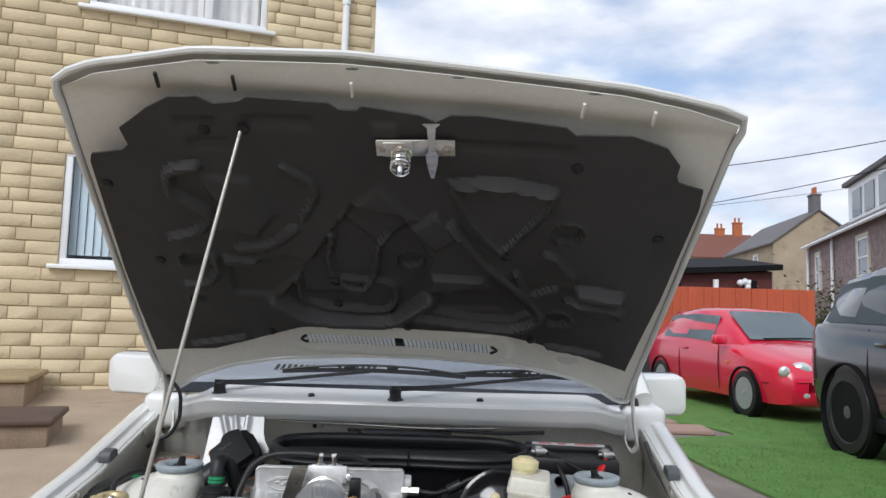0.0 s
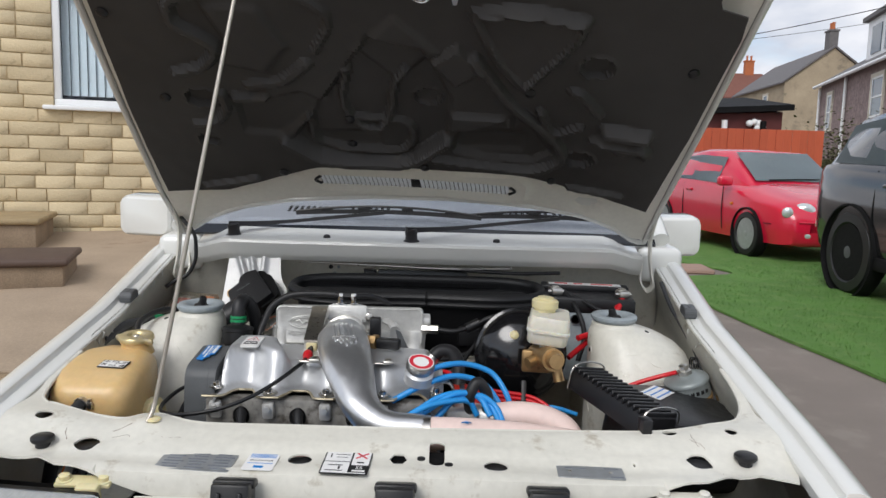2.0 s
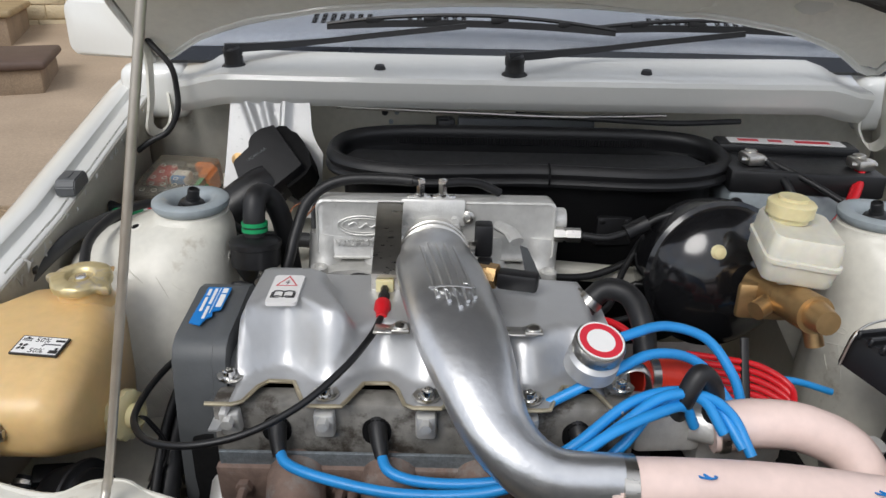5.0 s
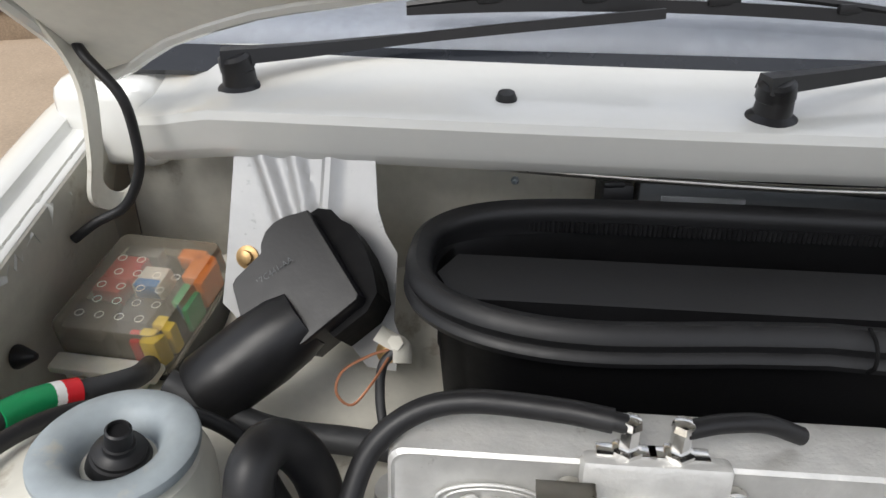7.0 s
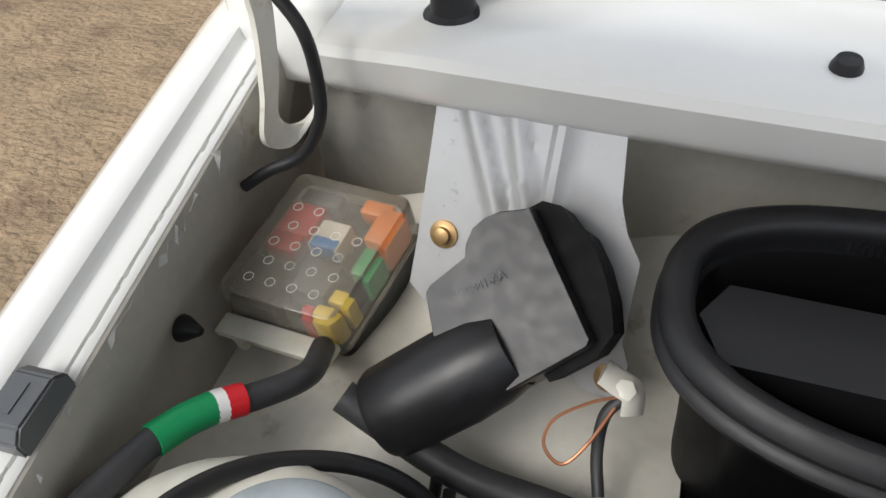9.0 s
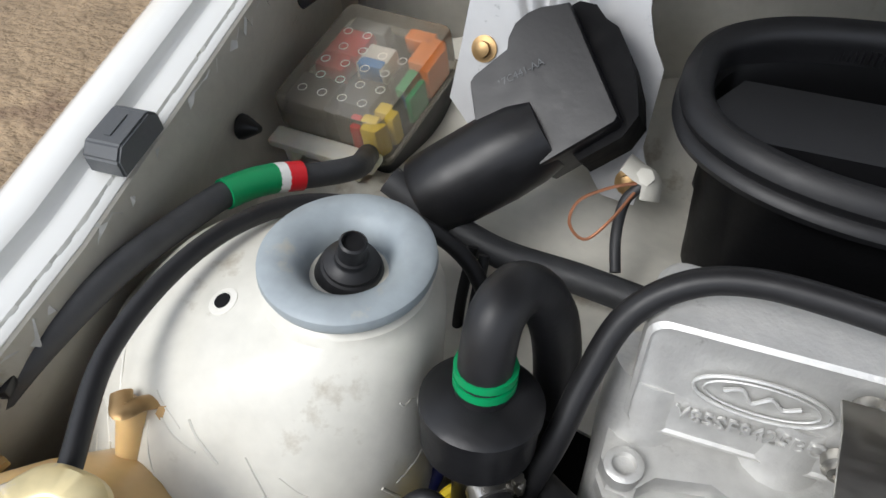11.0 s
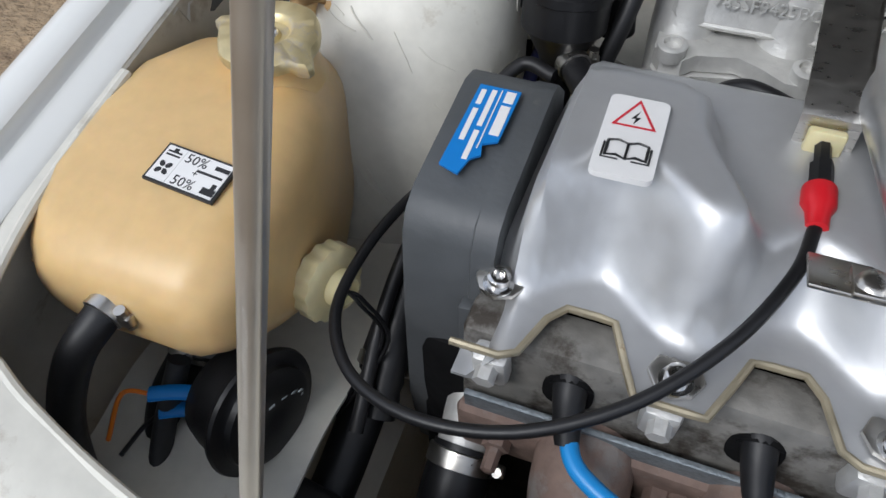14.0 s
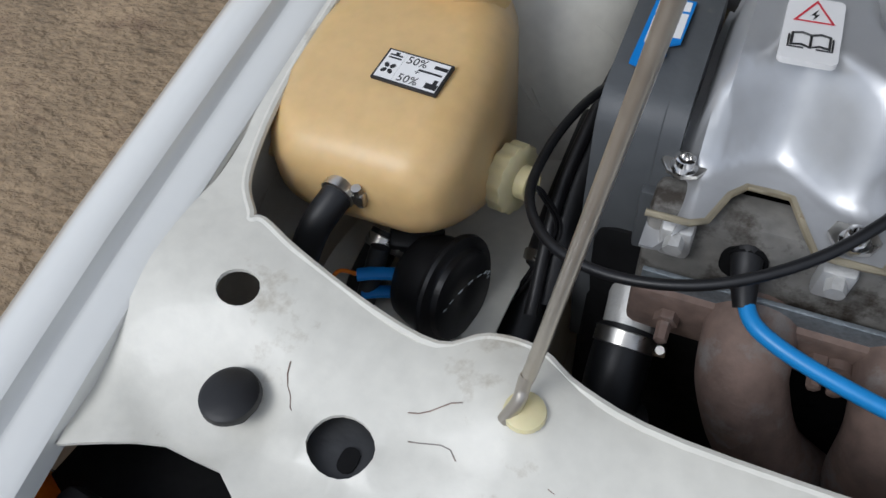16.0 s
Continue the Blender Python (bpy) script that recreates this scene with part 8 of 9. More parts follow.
hose("heater_hose", [(0.045, -0.10, 0.76), (0.070, -0.095, 0.785), (0.095, -0.11, 0.785), (0.105, -0.14, 0.765), (0.105, -0.165, 0.735)], 0.0125, "black heater hose elbow", (0.12,))
hose("red_wire", [(0.04, -0.06, 0.735), (0.085, -0.10, 0.745), (0.115, -0.14, 0.735), (0.15, -0.16, 0.715)], 0.0042, "red insulated wire behind the engine", mat=RED, category="wire")
for k in range(6):
    z = 0.705 - k * 0.007
    hose("red_wire", [(0.165, -0.115 - k * 0.004, z + 0.012), (0.20, -0.12 - k * 0.004, z + 0.010), (0.245, -0.125 - k * 0.005, z + 0.004), (0.275, -0.145 - k * 0.005, z - 0.010), (0.268, -0.175, z - 0.025)], 0.0036, "bundled red insulated wires", mat=RED, category="wire")
bm = B()
tube(bm, [(0.23, -0.108, 0.735), (0.228, -0.13, 0.705), (0.226, -0.15, 0.68)], 0.005, 8, flat=0.5)
solo("wire_tie", bm, BLACK, "black tie round red wires", "tie")
hose("blue_cable", [(0.255, -0.12, 0.69), (0.29, -0.125, 0.69), (0.33, -0.13, 0.68)], 0.004, "short blue cable below the servo", mat=BLUELEAD, category="cable")
# distributor / clutter in the dark
bm = B()
box(bm, (0.20, -0.17, 0.655), (0.10, 0.07, 0.05), (0, 0, 8), 0.01)
lathe(bm, (0.325, -0.20, 0.62), (0.2, -0.3, 1), [(0.03, 0), (0.03, 0.03), (0.012, 0.035), (0.010, 0.06)], 18)
solo("distributor", bm, CAST, "grimy alloy distributor casting", "distributor")
# air filter box
air = thing("air_filter_box", (0.43, -0.22, 0.60), "ribbed black plastic air filter box on its mount", "air filter")
AM = facing(V((0.418, -0.232, 0.722)), V((0.86, 0.40, -0.14)), V((-0.41, 0.91, 0.10)))
bm = B()
loft(bm, [[AM @ V((a * k + 0.075, b * k2 - 0.02, z)) for a, b in rrect(0.21, 0.185, 0.03, 5)] for z, k, k2 in ((-0.10, 0.9, 0.85), (-0.09, 0.97, 0.95), (0.010, 1.0, 1.0), (0.024, 0.96, 0.95), (0.028, 0.90, 0.88))])
part("lower_housing", bm, BLACK, air)
bm = B()
loft(bm, [[AM @ V((a * k - 0.050, b, z)) for a, b in rrect(0.062, 0.215, 0.006, 3)] for z, k in ((0.000, 1.0), (0.030, 1.0), (0.036, 0.9))])
lidb = part("filter_lid", bm, BLACK, air)
for k in range(15):
    bm = B()
    box(bm, (-0.050, -0.098 + k * 0.014, 0.038), (0.066, 0.0055, 0.010), bevel=0.0015, seg=1, m=AM)
    part("rib", bm, BLACK, lidb)
for y in (-0.10, 0.10):
    bm = B()
    tube(bm, [AM @ V((-0.085, y, 0.0)), AM @ V((-0.082, y, 0.040)), AM @ V((-0.05, y, 0.052)), AM @ V((-0.015, y, 0.044)), AM @ V((-0.012, y, 0.01))], 0.0014, 6)
    part("spring_clip", bm, STEEL, lidb)
bm = B()
box(bm, (0.055, -0.005, 0.0295), (0.075, 0.038, 0.001), (0, 0, 0), 0, m=AM @ pose(0, 0, 0, 0, 0, 30))
flt = part("label", bm, PAPER, air, "faded white filter label")
bm = B()
for k in range(3):
    box(bm, (0.055, -0.017 + k * 0.012, 0.0305), (0.070, 0.003, 0.0004), bevel=0, m=AM @ pose(0, 0, 0, 0, 0, 30))
part("label_bars", bm, BLUE, flt)
# fuel filter canister
can = thing("fuel_filter", (0.53, -0.12, 0.62), "grey metal fuel filter canister clamped to the wing", "fuel filter")
bm = B()
ca = V((-0.30, -0.05, 1)).normalized()
c0 = V((0.553, -0.122, 0.676))
CANM = material("grey_painted_canister", (0.24, 0.265, 0.26), 0.42, metal=0.3, var=0.12, scale=20, bump=0.05, dirt=(0.15, 0.14, 0.12), dirt_at=0.66, dirt_scale=30)
lathe(bm, c0, ca, [(0.030, -0.01), (0.038, -0.004), (0.040, 0.004), (0.040, 0.075), (0.0415, 0.076), (0.0415, 0.080), (0.0385, 0.084), (0.020, 0.090), (0.010, 0.091)], 40)
part("canister", bm, CANM, can)
bm = B()
lathe(bm, c0 + ca * 0.088, ca, [(0.014, 0), (0.014, 0.010), (0.0085, 0.011), (0.0085, 0.020), (0.006, 0.021)], 6)
part("union_nut", bm, STEEL, can)
bm = B()
lathe(bm, c0 + ca * 0.030, ca, [(0.0405, 0), (0.042, 0.001), (0.042, 0.018), (0.0405, 0.019)], 40)
box(bm, c0 + V((0.048, -0.010, 0.045)), (0.03, 0.006, 0.018), (0, 20, 0), 0.002)
lathe(bm, c0 + V((0.055, -0.014, 0.045)), (0, -1, 0.2), [(0.008, 0), (0.008, 0.003), (0.005, 0.006)], 12)
part("clamp_band", bm, BRASS, can)
bm = B()
for k in range(6):
    dx = -0.022 + k * 0.009
    dy = -math.sqrt(0.0404 ** 2 - dx * dx)
    q = c0 + ca * 0.060 + V((dx, dy, 0.3 * dx - 0.05 * dy))
    box(bm, q, (0.006, 0.0008, 0.007), (0, -16, math.degrees(math.atan2(dx, -dy))), 0)
part("printed_bars", bm, INK, can)
hose("fuel_hose", [(0.512, -0.125, 0.765), (0.49, -0.115, 0.755), (0.455, -0.11, 0.742), (0.43, -0.105, 0.73)], 0.0042, "red fuel hose from the filter", mat=RED, category="hose")
bm = B()
lathe(bm, (0.583, -0.235, 0.68), (0.0, -0.15, 1), [(0.030, -0.05), (0.030, 0.0), (0.033, 0.001), (0.033, 0.020), (0.029, 0.024), (0.0, 0.025)], 30)
solo("washer_bottle_cap", bm, BLACK, "black screw cap in the wing corner", "cap")
bm = B()
box(bm, (0.385, -0.385, slam_z(0.395, -0.33) + 0.008), (0.016, 0.024, 0.026), (0, 0, 6), 0.003)
solo("cable_clip", bm, BLACK, "black plastic clip on the slam panel edge", "clip")
hose("loom_edge", [(0.594, 0.28, 0.868), (0.586, 0.18, 0.836), (0.583, 0.08, 0.810), (0.580, -0.02, 0.782), (0.578, -0.10, 0.745), (0.580, -0.17, 0.70), (0.575, -0.20, 0.66)], 0.0048, "grey-brown sleeved cable along the wing", mat=TAPED, category="cable")
bm = B()
for k in range(3):
    ring = [V((0.572 - 0.004 * k, -0.055 + 0.014 * math.cos(a * 0.5236 + k), 0.762 + 0.014 * math.sin(a * 0.5236 + k))) for a in range(12)]
    tube(bm, ring, 0.0016, 5, 1, closed=True)
solo("coiled_wire", bm, BLACK, "small coil of black wire on the wing", "wire")
# plates and stickers on the slam panel
def plate_on(name, x, y, w, h, rot, mat, parent, label, up=0.0012, thick=0.0012):
    bm = B()
    m = Matrix.Translation(slam_pt(x, y, up)) @ pose(0, 0, 0, math.degrees(math.atan2(slam_z(x + .01, y + .055 + h / 3) - slam_z(x + .01, y + .055 - h / 3), h / 1.5)), 0, rot)
    loft(bm, [[m @ V((a, b, z)) for a, b in rrect(w, h, min(w, h) * 0.06, 3)] for z in (-thick, 0.0)])
    return part(name, bm, mat, parent, label), m


pl1, m = plate_on("maker_plate", -0.264, -0.482, 0.105, 0.052, -4, PLATE, car, "stamped alloy identification plate", 0.0035)
bm = B()
for r in range(6):
    for c in range(3):
        box(bm, (-0.034 + c * 0.034 + 0.002 * (r % 2), 0.018 - r * 0.0075, 0.0003), (0.028 - 0.004 * ((r + c) % 3), 0.0030, 0.0003), bevel=0, m=m)
tagged(part("stamping", bm, PLATEMARK, pl1), kind="stuff")
pl2, m = plate_on("alloy_plate", 0.284, -0.486, 0.092, 0.036, -3, PLATE, car, "blank alloy plate with two rivets", 0.0035)
for dx in (-0.028, 0.028):
    bm = B()
    lathe(bm, m @ V((dx, 0, 0)), (0, 0, 1), [(0.003, 0), (0.003, 0.001), (0.0, 0.002)], 12)
    part("rivet", bm, STEEL, pl2)
bm = B()
for dx, dy, w in ((0.03, 0.012, 0.02), (0.035, -0.013, 0.018), (-0.02, 0.01, 0.03)):
    box(bm, (dx, dy, 0.0003), (w, 0.003, 0.0003), bevel=0, m=m)
part("plate_bars", bm, PLATEMARK, pl2)
st1, m = plate_on("service_sticker", -0.174, -0.485, 0.043, 0.052, -2, PAPER, car, "white service reminder sticker", 0.003, 0.0006)
lettering("sticker_text", "SERVICE REMINDER", 0.0038, m @ Matrix.Translation((0, 0.002, 0.0002)), INK, st1, 0.0001)
bm = B()
for k in range(5):
    box(bm, (0, 0.020 - k * 0.003 if k < 4 else -0.006, 0.0002), (0.036, 0.0012, 0.0002), bevel=0, m=m)
box(bm, (0, -0.016, 0.0002), (0.014, 0.006, 0.0002), bevel=0, m=m)
part("sticker_bars", bm, BLUE, st1)
st2, m = plate_on("emission_sticker", -0.055, -0.487, 0.066, 0.068, -2, INK, car, "black and white emission sticker", 0.003, 0.0006)
for cx, cy, w, h in ((-0.013, 0.017, 0.036, 0.028), (-0.013, -0.015, 0.036, 0.031), (0.0195, 0.012, 0.024, 0.038)):
    bm = B()
    box(bm, (cx, cy, 0.0002), (w, h, 0.0003), bevel=0, m=m)
    part("sticker_field", bm, PAPER, st2)
bm = B()
for a in (45, -45):
    box(bm, (0, 0, 0), (0.022, 0.0028, 0.0003), bevel=0, m=m @ pose(0.0195, 0.020, 0.0005, 0, 0, a))
part("red_cross", bm, REDINK, st2)
bm = B()
for cx, cy, w, h in ((-0.024, 0.018, 0.0016, 0.012), (-0.008, 0.022, 0.02, 0.0012), (-0.008, 0.014, 0.016, 0.0010), (-0.014, -0.009, 0.02, 0.002), (-0.014, -0.024, 0.024, 0.002), (0.0195, 0.000, 0.010, 0.0035), (-0.008, -0.016, 0.003, 0.008)):
    box(bm, (cx, cy, 0.0005), (w, h, 0.0003), bevel=0, m=m)
part("sticker_bars", bm, INK, st2)
lettering("sticker_text", "SS", 0.011, m @ Matrix.Translation((0.0195, -0.015, 0.0004)), PAPER, st2, 0.0001)
bm = B()
box(bm, (0.0195, -0.0235, 0.0004), (0.018, 0.004, 0.0002), bevel=0, m=m)
box(bm, (0.016, -0.030, 0.0004), (0.028, 0.0025, 0.0002), bevel=0, m=m)
part("pale_bars", bm, PAPER, st2)


# ================= the street =================
h1, *_ = terrace("gabled_house", "rendered stone end-of-terrace house with slate roof", (26.3, 67.5), 264.3, 13.0, 6.6, 7.5, 10.0, RENDER, SLATE, [(3.2, 6.0, 1.0, 1.7), (8.8, 6.0, 1.0, 1.7)], [(12.3, 3.3, 1.3, SLATE)])
h3, *_ = terrace("clay_roofed_house", "buff stone house with brown clay tiled roof", (22.5, 78.0), 0, 12.0, 8.0, 8.4, 11.2, RUBBLE, CLAY, [(3.6, 7.0, 1.5, 1.6), (7.2, 7.0, 1.5, 1.6)], [(8.6, 4.0, 0.8, BRICK), (10.6, 4.0, 1.5, BRICK)])
h2, o2, ax2, ay2 = terrace("stone_cottage", "pinkish rubble stone cottage with white dormer", (17.1, 33.0), 255.5, 16.0, 8.0, 4.9, 7.3, PINKST, SLATE, [(1.9, 3.6, 0.8, 1.5), (8.6, 3.7, 1.3, 1.4)], [(5.5, 4.0, 0.5, BRICK)])
bm = B()
cyl(bm, o2 + ax2 * 0.2 - ay2 * 0.1, o2 + ax2 * 0.2 - ay2 * 0.1 + V((0, 0, 4.8)), 0.06, n=10)
cyl(bm, o2 + ax2 * 4.6 - ay2 * 0.1, o2 + ax2 * 4.6 - ay2 * 0.1 + V((0, 0, 4.8)), 0.06, n=10)
cyl(bm, o2 - ay2 * 0.32 + V((0, 0, 4.82)), o2 + ax2 * 16 - ay2 * 0.32 + V((0, 0, 4.82)), 0.07, n=10)
part("gutter", bm, UPVC, h2)
bm = B()
block(bm, o2 + ax2 * 3.2 + ay2 * 0.9, ax2, ay2, 6.0, 3.0, 5.4, 7.15)
dorm = part("dormer", bm, UPVC, h2, "white boarded dormer")
bm = B()
block(bm, o2 + ax2 * 3.0 + ay2 * 0.7, ax2, ay2, 6.4, 3.4, 7.15, 7.32)
part("dormer_roof", bm, SLATE, dorm)
for u in (3.9, 5.6, 7.4):
    bm = B()
    block(bm, o2 + ax2 * u + ay2 * 0.86, ax2, ay2, 1.2, 0.05, 5.75, 6.85)
    part("dormer_window", bm, PANE, dorm)
# lean-to behind the fence
REDW = material("dark_red_boards", (0.10, 0.02, 0.018), 0.7, var=0.2, bump=0.3)
lean = thing("lean_to_shed", (6.6, 14.6, 0), "dark red timber lean-to with a black felt roof", "shed")
bm = B()
loft(bm, [[V((x, y, z)) for y, z in ((14.2, 0), (14.2, 2.15 + 0.05 * (x - 4)), (16.5, 2.5 + 0.05 * (x - 4)), (16.5, 0))] for x in (4.2, 7.05)])
part("boarding", bm, REDW, lean)
bm = B()
loft(bm, [[V((x, y, z)) for y, z in ((14.0, 2.14 + 0.06 * (x - 4)), (14.0, 2.26 + 0.06 * (x - 4)), (16.7, 2.62 + 0.06 * (x - 4)), (16.7, 2.5 + 0.06 * (x - 4)))] for x in (4.0, 7.2)])
part("felt_roof", bm, MATT, lean)
for x in (5.0, 5.8, 6.6):
    bm = B()
    cyl(bm, (x, 14.05, 1.7), (x, 14.05, 2.1), 0.06, n=10)
    part("post", bm, UPVC if x == 5.8 else MATT, lean)
bm = B()
for dx, dz in ((0, 0), (0.10, 0.03), (0.20, 0.0), (0.28, -0.06), (0.17, -0.09)):
    bmesh.ops.create_icosphere(bm, subdivisions=2, radius=0.075, matrix=Matrix.Translation((6.35 + dx, 14.14, 2.05 + dz)))
solo("white_ornament", bm, UPVC, "cluster of white round ornaments on the shed", "ornament")
# overhead wires
for a, b, sag in (((6.0, 20.0, 5.55), (12.5, 12.0, 5.75), 0.25), ((5.0, 26.0, 4.9), (12.5, 12.5, 5.35), 0.3), ((4.5, 60.0, 9.0), (40, 60.0, 14.0), 0.4)):
    bm = B()
    a, b = V(a), V(b)
    tube(bm, [a.lerp(b, t) - V((0, 0, sag * 4 * t * (1 - t))) for t in (0, 0.25, 0.5, 0.75, 1)], 0.011 if a.y < 50 else 0.02, 6)
    solo("overhead_wire", bm, MATT, "thin black overhead wire across the sky", "wire", "overhead wires")
# hedge by the cottage
LEAF = material("dull_hedge_leaves", (0.075, 0.075, 0.025), 0.8, var=0.5, bump=0.0, by_island=0.8)
bm = B()
rh = random.Random(8)
for k in range(3500):
    u = rh.gauss(0, 1.0)
    p = V((10.6 + u * 0.9, 17.2 + rh.gauss(0, 0.35), 1.2 + abs(rh.gauss(0, 0.5)) + 0.35 * noise.noise((u * 2, 0, 0))))
    a, s = rh.uniform(0, 6.28), rh.uniform(0.03, 0.06)
    d1, d2 = V((math.cos(a), math.sin(a), rh.uniform(-0.6, 0.6))) * s, V((-math.sin(a), math.cos(a), rh.uniform(-0.8, 0.8))) * s
    bm.faces.new([bm.verts.new(q) for q in (p - d1, p + d2 * 0.6, p + d1, p - d2 * 0.6)])
box(bm, (10.6, 17.3, 0.7), (2.2, 0.4, 1.4), bevel=0.1)
solo("hedge", bm, LEAF, "dull green-brown hedge in front of the cottage", "hedge", kind="stuff")


# ---- parked cars ----
def motor_car(name, label, at, heading, stations, roof, paint, wheel_x, wheel_r, half, glass_m, rim_n):
    """stations: x, half width, sill z, shoulder z, top z. roof: x, half width, z of roof line."""
    X = V((*heading, 0)).normalized()
    Y = V((-X.y, X.x, 0))
    W = Matrix((X, Y, V((0, 0, 1)))).transposed().to_4x4()
    W.translation = (*at, 0)
    c = thing(name, (*at, 0), label, "car", "parked cars")
    bm = B()
    rings = []
    for x, hw, z0, zs, zt in stations:
        prof = [(0.80, z0), (0.96, z0 + 0.03), (1.0, z0 + 0.18), (1.015, z0 + (zs - z0) * 0.55), (1.0, zs - 0.06), (0.965, zs), (0.80, zs + (zt - zs) * 0.6), (0.45, zt - (zt - zs) * 0.06), (0.0, zt)]
        ring = [W @ V((x, hw * k, z)) for k, z in prof] + [W @ V((x, -hw * k, z)) for k, z in reversed(prof[:-1])]
        rings.append(ring)
    cols = [spline([r[i] for r in rings], 4) for i in range(len(rings[0]))]
    loft(bm, [[c[j] for c in cols] for j in range(len(cols[0]))])
    part("body", bm, paint, c, angle=50)
    # cabin: pillars and roof as one shell, glass set in
    n = len(roof)
    bm = B()
    shell = []
    for x, hw, zlow, hr, zr in roof:
        prof = [(hw, zlow), (hw * 0.5 + hr * 0.5 + 0.01, (zlow + zr) / 2), (hr, zr - 0.05), (hr * 0.88, zr - 0.012), (0, zr + 0.01)]
        shell.append([W @ V((x, k, z)) for k, z in prof] + [W @ V((x, -k, z)) for k, z in reversed(prof[:-1])])
    loft(bm, shell)
    part("cabin", bm, paint, c, angle=50)
    # side glass between the stations of the cabin, pulled in from the pillars
    for side in (1, -1):
        for (a, b) in zip(roof[1:-1], roof[2:-1]):
            bm = B()
            pts = []
            for (x, hw, zl, hr, zr), e in ((a, 0.05), (b, -0.05)):
                for t in (0.06, 0.86):
                    pts.append(W @ V((x + e, side * (lerp(hw, hr, t) + 0.022 * (1 - abs(t - 0.5) * 1.2)), lerp(zl, zr - 0.03, t))))
            bm.faces.new([bm.verts.new(q) for q in (pts[0], pts[2], pts[3], pts[1])])
            bmesh.ops.solidify(bm, geom=bm.faces[:], thickness=0.006)
            part("side_window", bm, glass_m, c)
    for (a, b) in ((roof[0], roof[1]), (roof[-2], roof[-1])):
        bm = B()
        lo, hi = (a, b) if a[4] < b[4] else (b, a)
        q = []
        for t in (0.06, 0.92):
            x, hw, z = lerp(lo[0], hi[0], t), lerp(lo[3], hi[3], t) * 0.90, lerp(lo[4], hi[4], t)
            out = 0.018 * (1 if lo[0] > hi[0] else -1)
            q.append([W @ V((x + out, s * hw, z + 0.018)) for s in (-1, -0.5, 0, 0.5, 1)])
        loft(bm, q, cap=False, closed=False)
        bmesh.ops.solidify(bm, geom=bm.faces[:], thickness=0.006)
        part("windscreen" if lo[0] > hi[0] else "rear_window", bm, glass_m, c)
    for wx in wheel_x:
        for side in (1, -1):
            ar = B()
            lathe(ar, W @ V((wx, side * (half - 0.10), wheel_r * 1.02)), W.to_3x3() @ V((0, side, 0)), [(wheel_r * 1.16, 0), (wheel_r * 1.16, 0.128), (wheel_r * 1.11, 0.132), (wheel_r * 1.10, 0.06)], 40)
            part("wheel_arch", ar, MATT, c)
            wb = B()
            o = W @ V((wx, side * (half - 0.18), wheel_r))
            d = W.to_3x3() @ V((0, side, 0))
            lathe(wb, o, d, [(wheel_r * 0.7, 0), (wheel_r * 0.96, 0.01), (wheel_r, 0.03), (wheel_r, 0.16), (wheel_r * 0.95, 0.19), (wheel_r * 0.74, 0.196), (wheel_r * 0.70, 0.18)], 40)
            tyre = part("wheel", wb, RUBBER, c)
            rb = B()
            lathe(rb, o + d * 0.10, d, [(wheel_r * 0.70, 0.085), (wheel_r * 0.66, 0.07), (wheel_r * 0.62, 0.0), (0.0, 0.0)], 40)
            part("rim_well", rb, MATT if rim_n > 7 else PLATE, tyre)
            sx, sy, _ = frame_of(d)
            for k in range(rim_n):
                a = 2 * math.pi * k / rim_n
                e = sx * math.cos(a) + sy * math.sin(a)
                t = d.cross(e)
                sb = B()
                w0, w1 = (0.020, 0.030) if rim_n > 7 else (0.045, 0.05)
                loft(sb, [[o + d * (0.165 + h) + e * r + t * s * w for s, h in ((-1, 0), (1, 0), (0.8, 0.018), (-0.8, 0.018))] for r, w in ((wheel_r * 0.10, w0), (wheel_r * 0.45, w0 * 0.9), (wheel_r * 0.69, w1))])
                part("spoke", sb, PLATE if rim_n <= 7 else GREYPL, tyre)
            hb = B()
            lathe(hb, o + d * 0.165, d, [(wheel_r * 0.2, 0), (wheel_r * 0.2, 0.016), (wheel_r * 0.1, 0.024), (0, 0.025)], 20)
            part("hub", hb, PLATE if rim_n <= 7 else GREYPL, tyre)
    return c, W


